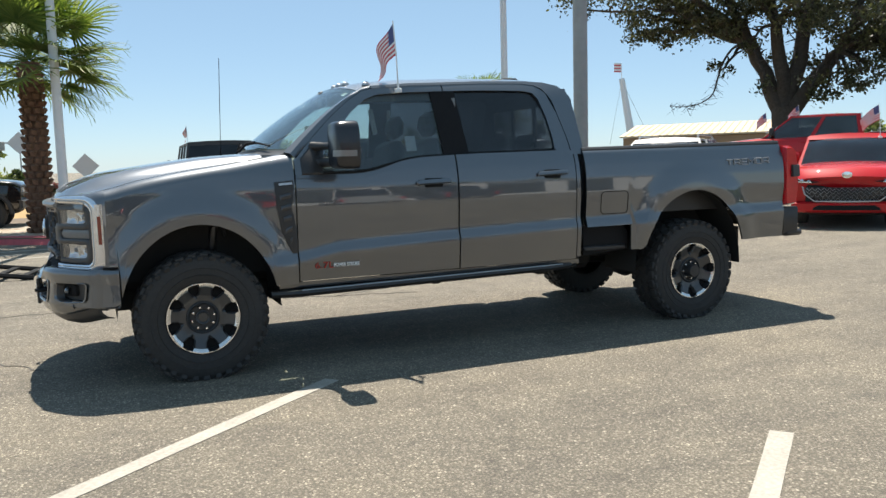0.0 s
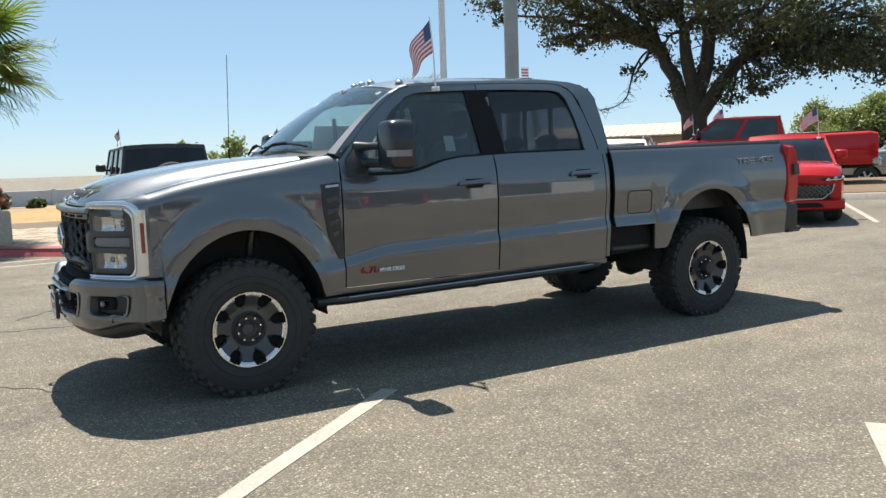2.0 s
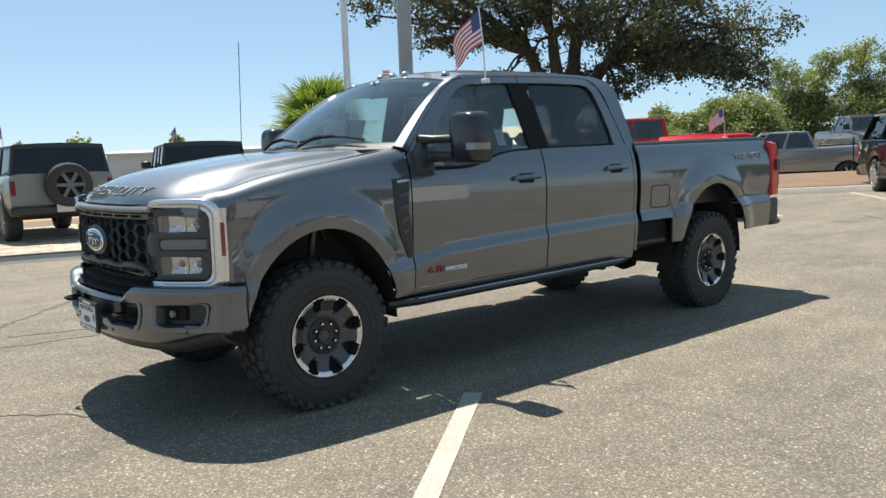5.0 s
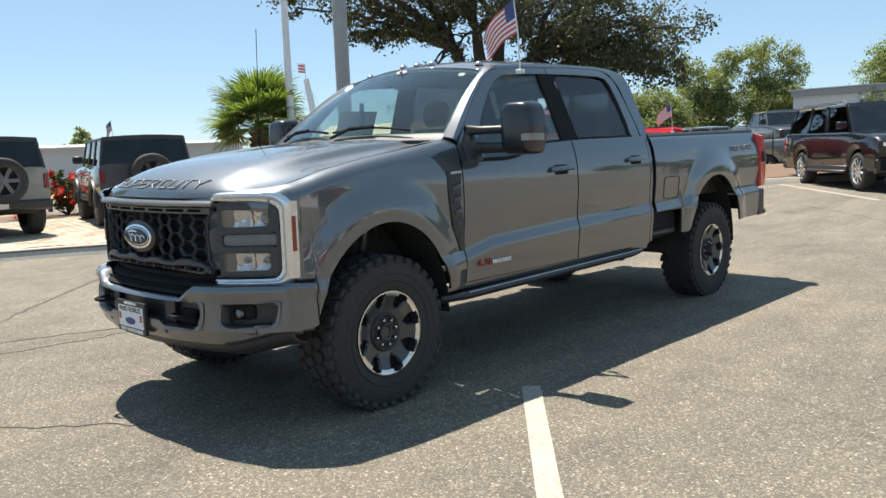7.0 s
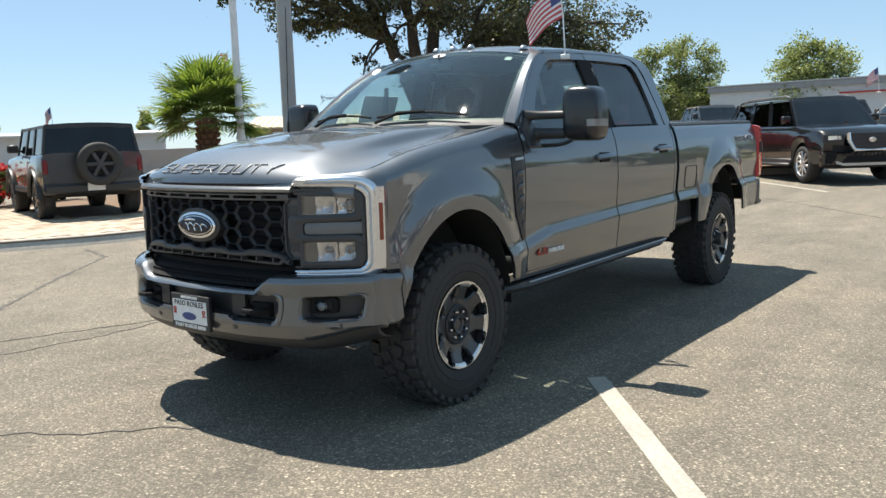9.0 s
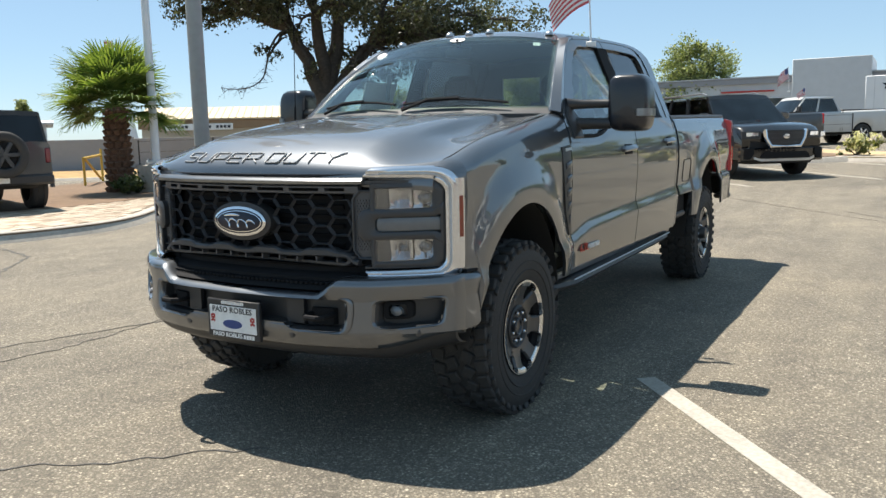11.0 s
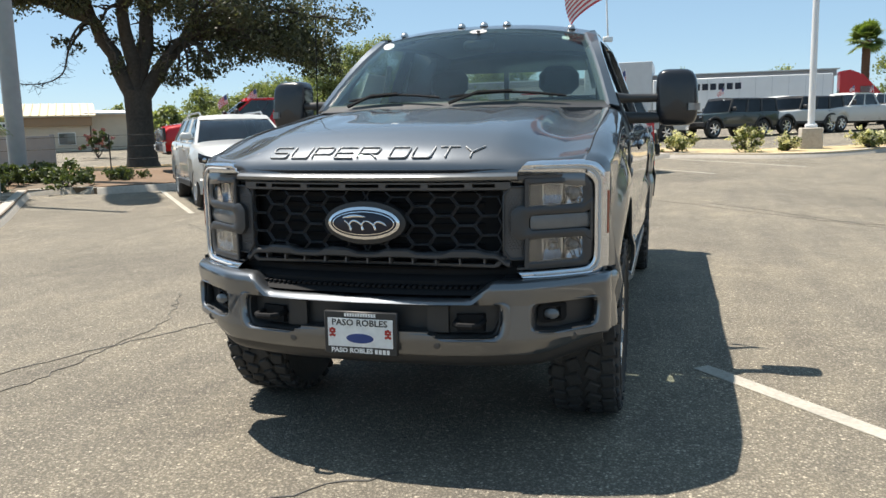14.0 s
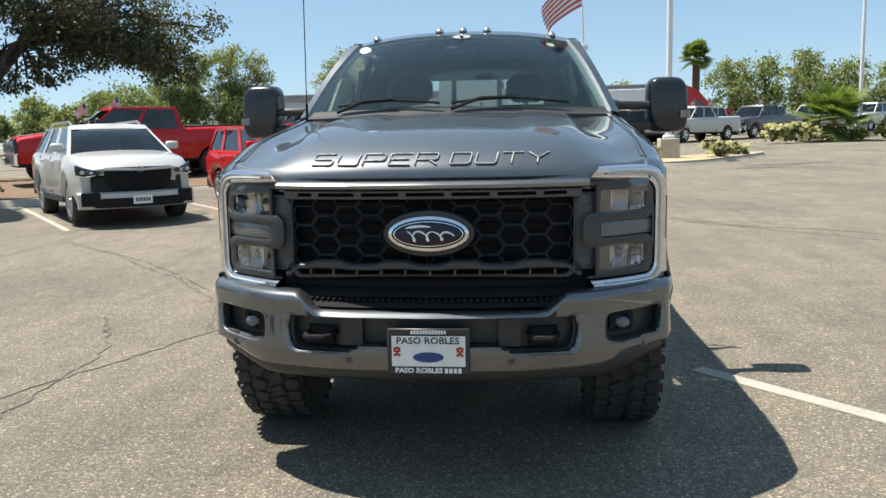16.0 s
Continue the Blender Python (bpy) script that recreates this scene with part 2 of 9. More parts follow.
def asphalt():
    """Worn asphalt: pale pebbles in a grey binder, darker and lighter patches, hairline cracks."""
    k = Nodes("asphalt")
    v = k.coords()
    vor = k.n("ShaderNodeTexVoronoi", Scale=85.0)
    k.l(v, vor.inputs["Vector"])
    stone = k.ramp(vor.outputs["Color"], [(0.0, (0.085, 0.079, 0.069)), (0.45, (0.20, 0.185, 0.156)), (0.75, (0.34, 0.312, 0.26)), (1.0, (0.80, 0.745, 0.63))])
    binder = k.ramp(vor.outputs["Distance"], [(0.25, (1, 1, 1)), (0.62, (0.30, 0.29, 0.28))])
    c = k.mix(1.0, stone, binder, "MULTIPLY")
    fine = k.noise(v, 260, 3)
    c = k.mix(0.38, c, k.ramp(fine, [(0.3, (0.14, 0.131, 0.113)), (0.7, (0.36, 0.335, 0.285))]))
    # scattered larger pale stones
    big = k.n("ShaderNodeTexVoronoi", Scale=38.0)
    k.l(v, big.inputs["Vector"])
    pick = k.ramp(big.outputs["Color"], [(0.80, (0, 0, 0)), (0.90, (1, 1, 1))])
    dot = k.ramp(big.outputs["Distance"], [(0.20, (0.75, 0.75, 0.75)), (0.36, (0, 0, 0))])
    c = k.mix(k.mix(1.0, pick, dot, "MULTIPLY"), c, (0.62, 0.57, 0.48))
    pit = k.ramp(big.outputs["Color"], [(0.10, (1, 1, 1)), (0.16, (0, 0, 0))])
    c = k.mix(k.mix(1.0, pit, dot, "MULTIPLY"), c, (0.06, 0.056, 0.05))
    wide = k.noise(v, 0.32, 6, 0.62)
    c = k.mix(1.0, c, k.ramp(wide, [(0.28, (0.72, 0.72, 0.73)), (0.5, (1, 1, 1)), (0.75, (1.22, 1.2, 1.15))]), "MULTIPLY")
    mid = k.noise(v, 2.3, 6, 0.6)
    c = k.mix(1.0, c, k.ramp(mid, [(0.3, (0.86, 0.86, 0.87)), (0.7, (1.1, 1.1, 1.08))]), "MULTIPLY")
    # faint drawn-out wheel tracks
    drawn = k.noise(k.coords(stretch=(0.35, 2.6, 1.0)), 1.3, 5, 0.6)
    c = k.mix(1.0, c, k.ramp(drawn, [(0.35, (0.90, 0.90, 0.91)), (0.5, (1, 1, 1)), (0.66, (1.10, 1.095, 1.08))]), "MULTIPLY")
    # oil drips
    oil = k.noise(v, 1.1, 3, 0.4)
    c = k.mix(k.ramp(oil, [(0.67, (0, 0, 0)), (0.78, (0.5, 0.5, 0.5))]), c, (0.07, 0.068, 0.065))
    # cracks: edges of large wavering cells
    wob = k.n("ShaderNodeTexNoise", Scale=0.9, Detail=5.0)
    k.l(v, wob.inputs["Vector"])
    sc = k.n("ShaderNodeVectorMath", operation="SCALE")
    sc.inputs[3].default_value = 1.1
    k.l(wob.outputs["Color"], sc.inputs[0])
    ad = k.n("ShaderNodeVectorMath", operation="ADD")
    k.l(v, ad.inputs[0])
    k.l(sc.outputs[0], ad.inputs[1])
    cr = k.n("ShaderNodeTexVoronoi", feature="DISTANCE_TO_EDGE", Scale=0.11)
    k.l(ad.outputs[0], cr.inputs["Vector"])
    gate = k.ramp(k.noise(v, 0.21, 2), [(0.55, (0, 0, 0)), (0.64, (0.3, 0.3, 0.3))])
    line = k.ramp(cr.outputs["Distance"], [(0.0002, (1, 1, 1)), (0.0007, (0, 0, 0))])
    c = k.mix(k.mix(1.0, line, gate, "MULTIPLY"), c, (0.05, 0.048, 0.045))
    c = k.mix(1.0, c, (1.04, 1.0, 0.935), "MULTIPLY")
    k.put("Base Color", c)
    k.put("Roughness", 0.82)
    k.put("Specular IOR Level", 0.35)
    h = k.n("ShaderNodeMath", operation="MULTIPLY_ADD")
    k.l(vor.outputs["Distance"], h.inputs[0])
    h.inputs[1].default_value = -1.0
    k.l(fine, h.inputs[2])
    k.bump(h.outputs[0], 0.8, 0.008)
    return k.m


M = {}
M["asphalt"] = asphalt()
M["paint"] = car_paint("grey_metallic_paint", (0.084, 0.092, 0.103), 0.85, 0.45, coat=1.92)
M["red"] = car_paint("red_paint", (0.46, 0.004, 0.008), 0.0, 0.5, spec=0.12, coat=1.42)
M["red_deep"] = car_paint("deep_red_paint", (0.30, 0.010, 0.016), 0.3, 0.35)
M["white"] = car_paint("white_paint", (0.50, 0.50, 0.485), 0.0, 0.4, 0.02)
M["silver"] = car_paint("silver_paint", (0.30, 0.29, 0.27), 0.7, 0.35)
M["black"] = car_paint("black_paint", (0.006, 0.006, 0.007), 0.0, 0.3, spec=0.1, coat=1.65)
M["sage"] = car_paint("sage_grey_paint", (0.20, 0.218, 0.20), 0.0, 0.4, 0.03)
M["charcoal"] = car_paint("charcoal_paint", (0.055, 0.058, 0.062), 0.4, 0.35)
M["green"] = car_paint("dark_green_paint", (0.025, 0.035, 0.028), 0.3, 0.35)
M["plastic"] = plain("black_plastic", (0.027, 0.027, 0.028), 0.45, bump=0.05, scale=220)
M["gloss"] = plain("gloss_black_plastic", (0.013, 0.014, 0.018), 0.26, coat=0.3, grain=0.05)
M["honeycomb"] = plain("grille_plastic", (0.068, 0.070, 0.076), 0.36, coat=0.2)
M["matte"] = plain("matte_black", (0.014, 0.014, 0.015), 0.75, spec=0.15)
M["under"] = plain("dark_underside", (0.019, 0.0185, 0.018), 0.8, scale=12)
M["gunmetal"] = plain("gunmetal_trim", (0.055, 0.057, 0.062), 0.32, metal=0.5, coat=0.4)
M["chrome"] = plain("chrome", (0.78, 0.79, 0.81), 0.09, metal=1.0, grain=0.03)
M["satin"] = plain("satin_silver", (0.50, 0.50, 0.50), 0.30, metal=0.9, grain=0.05)
M["barmetal"] = plain("dark_satin_metal", (0.24, 0.245, 0.25), 0.28, metal=0.9, grain=0.05)
M["machined"] = plain("machined_aluminium", (0.70, 0.70, 0.69), 0.22, metal=0.9, grain=0.05, scale=200)
M["wheelgrey"] = plain("dark_wheel_paint", (0.055, 0.056, 0.058), 0.38, metal=0.4, coat=0.5)
M["rimgrey"] = plain("grey_wheel_paint", (0.16, 0.16, 0.165), 0.35, metal=0.6, coat=0.3)
M["rubber"] = plain("tyre_rubber", (0.034, 0.033, 0.032), 0.78, grain=0.25, scale=60, bump=0.12)
M["glass_clear"] = glass("windscreen_glass", (0.80, 0.87, 0.84), 0.02, 0.045)
M["glass_side"] = glass("side_glass", (0.80, 0.85, 0.85))
M["glass_back"] = glass("back_window_glass", (0.92, 0.94, 0.93), 0.02, 0.02)
M["glass_dark"] = glass("privacy_glass", (0.24, 0.25, 0.27))
M["glass_car"] = glass("far_car_glass", (0.34, 0.36, 0.36), 0.08)
M["glass_smoked"] = glass("smoked_car_glass", (0.05, 0.055, 0.06), 0.03, 0.025)
M["lens"] = glass("lamp_lens", (0.96, 0.97, 0.98), 0.06)
M["lampbright"] = plain("bright_lamp_surround", (0.68, 0.70, 0.74), 0.18, metal=0.95, coat=0.5, grain=0.04)
M["bezel"] = plain("dark_grey_bezel", (0.036, 0.037, 0.040), 0.42, grain=0.06, coat=0.15)
M["reflector"] = plain("lamp_reflector", (0.55, 0.56, 0.58), 0.12, metal=1.0, grain=0.05)
# paler than the body paint: the sky's sheen on the hood letters, as colour
M["letter_sheen"] = plain("pale_letter_sheen", (0.31, 0.315, 0.32), 0.50, metal=0.1, grain=0.03)
M["lens_dark"] = plain("projector_glass", (0.10, 0.11, 0.12), 0.08, coat=1.0)
M["lamp_bar"] = plain("grey_light_bar", (0.12, 0.125, 0.13), 0.35, coat=0.5)
M["amber"] = plain("amber_lens", (0.22, 0.036, 0.020), 0.2, coat=0.4)
M["taillamp"] = plain("red_lamp", (0.55, 0.008, 0.014), 0.2, coat=0.3)
M["smokedlamp"] = plain("smoked_red_lamp", (0.15, 0.012, 0.018), 0.2, coat=0.5)
M["blue"] = plain("dark_blue_enamel", (0.003, 0.006, 0.020), 0.35, coat=0.0)
M["letter"] = plain("white_letter", (0.78, 0.78, 0.77), 0.5)
M["paleletter"] = plain("pale_grey_decal", (0.46, 0.46, 0.46), 0.4)
M["plateblue"] = plain("plate_blue", (0.02, 0.05, 0.20), 0.4)
M["greyletter"] = plain("grey_decal", (0.33, 0.33, 0.34), 0.4)
M["redletter"] = plain("red_badge", (0.40, 0.03, 0.02), 0.4)
M["interior"] = plain("grey_interior", (0.22, 0.22, 0.215), 0.7)
M["seat"] = plain("dark_seat_cloth", (0.035, 0.035, 0.037), 0.8, bump=0.1, scale=120)
M["paper"] = plain("white_paper", (0.75, 0.75, 0.73), 0.7)
M["linepaint"] = plain("worn_white_line", (0.36, 0.335, 0.285), 0.75, grain=0.25, scale=45, bump=0.1)
M["concrete"] = plain("concrete", (0.40, 0.365, 0.315), 0.85, grain=0.18, scale=14, bump=0.15)
M["crack"] = plain("crack_filler", (0.085, 0.080, 0.073), 0.85, grain=0.3, scale=40)
M["redkerb"] = plain("red_kerb_paint", (0.42, 0.075, 0.085), 0.7, grain=0.2, scale=12)
M["whitepole"] = plain("white_pole_paint", (0.70, 0.71, 0.72), 0.5, grain=0.05, scale=4)
M["greypole"] = plain("grey_pole_paint", (0.30, 0.32, 0.32), 0.55, grain=0.12, scale=3)
M["dry"] = plain("dry_grass", (0.44, 0.34, 0.19), 0.95, grain=0.3, scale=6, bump=0.4)
M["drystraw"] = plain("dry_straw", (0.34, 0.225, 0.095), 0.95, grain=0.4, scale=2.5, bump=0.5)
M["soil"] = plain("mulch_soil", (0.16, 0.105, 0.065), 0.95, grain=0.3, scale=9, bump=0.4)
def paver_mat():
    """Sand-coloured concrete blocks, each a little different."""
    k = Nodes("sand_paver")
    v = k.coords()
    g, o = k.n("ShaderNodeNewGeometry"), k.n("ShaderNodeObjectInfo")
    add = k.n("ShaderNodeMath", operation="ADD")
    k.l(g.outputs["Random Per Island"], add.inputs[0])
    k.l(o.outputs["Random"], add.inputs[1])
    fr = k.n("ShaderNodeMath", operation="FRACT")
    k.l(add.outputs[0], fr.inputs[0])
    c = k.ramp(fr.outputs[0], [(0.0, (0.28, 0.21, 0.145)), (0.4, (0.42, 0.345, 0.26)), (0.75, (0.52, 0.44, 0.34)), (1.0, (0.36, 0.30, 0.23))])
    fine = k.noise(v, 60, 4)
    k.put("Base Color", k.mix(1.0, c, k.ramp(fine, [(0.3, (0.8, 0.8, 0.8)), (0.7, (1.15, 1.15, 1.15))]), "MULTIPLY"))
    k.put("Roughness", 0.85)
    k.bump(fine, 0.3, 0.01)
    return k.m


M["paver"] = paver_mat()
M["joint"] = plain("sandy_joint", (0.15, 0.115, 0.08), 0.95, grain=0.2, scale=20, bump=0.2)
M["wallgrey"] = plain("grey_block_wall", (0.27, 0.28, 0.30), 0.85, grain=0.08, scale=2)
M["cream"] = plain("cream_wall", (0.55, 0.48, 0.38), 0.85, grain=0.08, scale=2)
M["tanroof"] = plain("tan_metal_roof", (0.62, 0.50, 0.33), 0.6, grain=0.08, scale=1.5)
M["palegrey"] = plain("pale_grey_panel", (0.52, 0.54, 0.56), 0.6, grain=0.06, scale=1.2)
M["trailer"] = plain("white_trailer", (0.74, 0.75, 0.76), 0.5, grain=0.05, scale=1.0)
M["brownfascia"] = plain("brown_fascia", (0.30, 0.20, 0.12), 0.8)
M["yellow"] = plain("yellow_rail", (0.60, 0.38, 0.06), 0.55)
M["bark"] = plain("oak_bark", (0.062, 0.054, 0.046), 0.95, grain=0.4, scale=7, bump=0.8)
M["palmbark"] = plain("palm_bark", (0.15, 0.085, 0.055), 0.95, grain=0.4, scale=9, bump=0.7)
M["flagred"] = plain("flag_red", (0.55, 0.09, 0.10), 0.8)
M["flagwhite"] = plain("flag_white", (0.78, 0.76, 0.76), 0.8)
M["flagblue"] = plain("flag_blue", (0.07, 0.09, 0.22), 0.8)


def leaf_mat(name, dark, lite, rough=0.55):
    k = Nodes(name)
    g = k.n("ShaderNodeNewGeometry")
    c = k.ramp(g.outputs["Random Per Island"], [(0.0, dark), (0.6, tuple((a + b) / 2 for a, b in zip(dark, lite))), (1.0, lite)])
    k.put("Base Color", c)
    k.put("Roughness", rough)
    k.put("Specular IOR Level", 0.4)
    tr = k.n("ShaderNodeBsdfTranslucent")
    k.l(k.mix(1.0, c, (1.6, 1.7, 0.8), "MULTIPLY"), tr.inputs["Color"])
    mx = k.n("ShaderNodeMixShader")
    mx.inputs[0].default_value = 0.3
    k.l(k.b.outputs[0], mx.inputs[1])
    k.l(tr.outputs[0], mx.inputs[2])
    k.l(mx.outputs[0], k.t.nodes["Material Output"].inputs["Surface"])
    return k.m


M["oakleaf"] = leaf_mat("oak_leaves", (0.030, 0.036, 0.022), (0.105, 0.110, 0.068))
M["treeleaf"] = leaf_mat("bright_leaves", (0.092, 0.122, 0.050), (0.33, 0.35, 0.15))
M["palmleaf"] = leaf_mat("palm_fronds", (0.07, 0.12, 0.025), (0.22, 0.27, 0.07))
M["shrub"] = leaf_mat("shrub_leaves", (0.05, 0.07, 0.02), (0.20, 0.20, 0.07))
M["hedge"] = leaf_mat("hedge_leaves", (0.032, 0.047, 0.019), (0.105, 0.13, 0.05))
M["blossom"] = leaf_mat("red_blossom", (0.35, 0.01, 0.02), (0.60, 0.05, 0.06))
M["lilac"] = leaf_mat("dull_pink_blossom", (0.22, 0.07, 0.10), (0.30, 0.14, 0.14))
M["paleblossom"] = leaf_mat("pale_blossom", (0.55, 0.50, 0.30), (0.75, 0.72, 0.55))


# ---- ground ----
# along the parking rows: s away from the lanes, n across the stalls
SX, SY = 0.755, 0.656


def ground_z(x, y):
    """The lot is level under the truck and rises gently towards its far end."""
    t = min(max((x - 4.0) / 4.0, 0.0), 1.0)
    z = 0.022 * (2.0 * t * t if x < 8 else x - 6.0)
    z = min(z, 0.022 * 52)
    s, n = x * SX + y * SY, x * SY - y * SX
    # beyond the parked trucks the land falls to the street and rises again behind it
    low = lerp(-0.27, 0.9, soft((s - 52) / 30))
    return lerp(z, low, soft((s - 23.6) / 5.5) * soft((14.0 - n) / 5.0))


def row_xy(s, n):
    return (s * SX + n * SY, s * SY - n * SX)


def on_ground(x, y, dz=0.0):
    return Vector((x, y, ground_z(x, y) + dz))


b = B()
gx = [-400, -200, -100, -50, -25, -18] + span(-12, 4, 8) + span(4.5, 8, 7) + span(9.5, 75.5, 44) + [80, 100, 140, 200, 400, 900]
gy = [-900, -400, -200, -100, -50, -30, -20, -12, -6, 0] + span(3, 75, 48) + [80, 100, 140, 200, 400, 900]
quad_rows(b, [[(x, y, ground_z(x, y)) for y in gy] for x in gx])
solid("ground", b, M["asphalt"], "worn grey asphalt of a sloping parking lot", "ground", "structure")


def strip(name, mat, label, category, p0, p1, w, lift=0.004, z0=0.0):
    """A painted line from p0 to p1 on the asphalt."""
    a, c = Vector(p0), Vector(p1)
    d = (c - a).normalized()
    nrm = Vector((-d.y, d.x)) * w / 2
    n = max(1, int((c - a).length / 0.8))
    b = B()
    rnd = random.Random(int(abs(a.x * 31 + a.y * 17) * 10))
    rows = []
    for k in range(n * 4 + 1):
        q = a.lerp(c, k / (n * 4))
        j = 0.004
        l1, l2 = q + nrm * (1 + rnd.uniform(-j, j) * 8), q - nrm * (1 + rnd.uniform(-j, j) * 8)
        rows.append([on_ground(l1.x, l1.y, lift + z0), on_ground(l2.x, l2.y, lift + z0)])
    sheet(b, rows, (0, 0, -0.003))
    return solid(name, b, mat, label, category, "structure", angle=0)


LINE = "worn white painted parking stall line on asphalt"
strip("stall_line", M["linepaint"], LINE, "road marking", (0.762, -1.322), (-2.1, -3.775), 0.110)
strip("stall_line", M["linepaint"], LINE, "road marking", (2.535, -3.385), (0.4, -5.20), 0.115)
for n in (0.08, 3.0, 5.88, 8.72, 11.78, 14.7):
    strip("stall_line", M["linepaint"], LINE, "road marking", row_xy(10.75, n), row_xy(16.0, n), 0.10)
for x, y, L in ((-1.6, 8.2, 1.9), (-2.1, 8.9, 1.9), (-2.6, 9.6, 1.9)):
    strip("stall_line", M["linepaint"], LINE, "road marking", (x - 1.6, y + 0.2), (x + L - 0.3, y + 0.55), 0.10)


def crack(pts, w, seed):
    """A dark filled crack wandering through the asphalt."""
    rnd = random.Random(seed)
    P = [Vector(p) for p in pts]
    b = B()
    rows = []
    for a, c in zip(P, P[1:]):
        d = (c - a).normalized()
        nn = Vector((-d.y, d.x))
        m = max(3, int((c - a).length / 0.07))
        for k in range(m):
            q = a.lerp(c, k / m) + nn * rnd.uniform(-0.03, 0.03)
            h = w * rnd.uniform(0.25, 1.0) / 2
            rows.append([on_ground(*(q + nn * h), 0.0042), on_ground(*(q - nn * h), 0.0042)])
    sheet(b, rows, (0, 0, -0.003))
    return solid("asphalt_crack", b, M["crack"], "dark crack running through the worn asphalt", "crack", "structure", angle=0)


crack([(-1.2, 3.1), (-0.19, 4.25), (0.46, 4.99), (1.24, 5.82), (2.28, 6.87), (2.62, 8.04)], 0.055, 1)
crack([(-0.9, 2.9), (-0.09, 2.64), (0.5, 2.4), (0.96, 2.21), (1.61, 1.97), (2.6, 1.75)], 0.016, 2)
crack([(6.9, 6.2), (6.25, 5.53), (5.03, 4.13), (4.05, 3.27), (3.2, 2.6)], 0.018, 3)
crack([(9.9, -1.6), (8.8, -2.5), (7.59, -3.41), (7.3, -4.18), (6.73, -4.82), (5.6, -5.9)], 0.022, 4)
crack([(-2.6, 1.6), (-1.69, 0.72), (-1.34, 0.26), (-0.92, -0.18)], 0.014, 5)


def tar_patch(x, y, rx, ry, turn, seed):
    """A flat ragged patch of dark tar on the asphalt."""
    rnd = random.Random(seed)
    b = B()
    ph = [rnd.uniform(0, 6.28) for _ in range(4)]
    ring = []
    for k in range(36):
        a = 2 * math.pi * k / 36
        q = 1 + 0.22 * math.sin(2 * a + ph[0]) + 0.16 * math.sin(5 * a + ph[1]) + 0.09 * math.sin(9 * a + ph[2])
        u, v = rx * q * math.cos(a), ry * q * math.sin(a)
        ca, sa = math.cos(radians(turn)), math.sin(radians(turn))
        ring.append((x + u * ca - v * sa, y + u * sa + v * ca))
    rows = [[on_ground(x + (p[0] - x) * t, y + (p[1] - y) * t, 0.0045) for p in ring] for t in (0.02, 0.5, 1.0)]
    rows.append([on_ground(p[0], p[1], 0.0005) for p in ring])
    quad_rows(b, rows, closed_u=True)
    return solid("tar_patch", b, M["crack"], "ragged dark tar patch on the asphalt", "stain", "structure", angle=0)


tar_patch(21.2, -8.0, 1.25, 0.32, -72, 3)
tar_patch(19.9, -6.9, 0.8, 0.22, -72, 5)
crack([(12.6, 1.4), (10.86, -0.23), (9.4, -1.6), (7.76, -3.11), (6.2, -4.6)], 0.016, 7)
crack([(5.97, 5.06), (4.9, 4.2), (3.87, 3.2), (2.6, 2.3), (1.61, 1.97)], 0.012, 8)
crack([(-2.6, 2.2), (-1.4, 2.5), (-0.21, 2.35), (1.17, 2.5), (2.2, 3.1)], 0.010, 9)


def kerb(name, pts, mat, label, h=0.15, w=0.16):
    """A raised kerb along points; its inner side lies to the left of the way."""
    b = B()
    rows = []
    P = [Vector(p) for p in pts]
    for i, p in enumerate(P):
        d = (P[min(i + 1, len(P) - 1)] - P[max(i - 1, 0)]).normalized()
        nn = Vector((-d.y, d.x))
        o, k = p, p + nn * w
        g = ground_z(p.x, p.y)
        rows.append([(o.x - nn.x * 0.08, o.y - nn.y * 0.08, g - 0.02), (o.x + nn.x * 0.005, o.y + nn.y * 0.005, g + h - 0.030), (o.x + nn.x * 0.035, o.y + nn.y * 0.035, g + h), (k.x, k.y, g + h), (k.x, k.y, g - 0.05)])
    vs = quad_rows(b, rows, closed_u=True)
    b.faces.new(vs[0][::-1]); b.faces.new(vs[-1])
    return solid(name, b, mat, label, "kerb", "structure", angle=30)


def spline(pts, n=6):
    """A smooth line through points."""
    P = [Vector(p) for p in pts]
    out = []
    for i in range(len(P) - 1):
        p0, p1, p2, p3 = P[max(i - 1, 0)], P[i], P[i + 1], P[min(i + 2, len(P) - 1)]
        for k in range(n):
            t = k / n
            out.append(0.5 * ((2 * p1) + (p2 - p0) * t + (2 * p0 - 5 * p1 + 4 * p2 - p3) * t * t + (3 * p1 - p0 - 3 * p2 + p3) * t ** 3))
    out.append(P[-1])
    return out


def inside(p, poly):
    hit = False
    for (x0, y0), (x1, y1) in zip(poly, poly[1:] + poly[:1]):
        if (y0 > p[1]) != (y1 > p[1]) and p[0] < (x1 - x0) * (p[1] - y0) / (y1 - y0) + x0:
            hit = not hit
    return hit


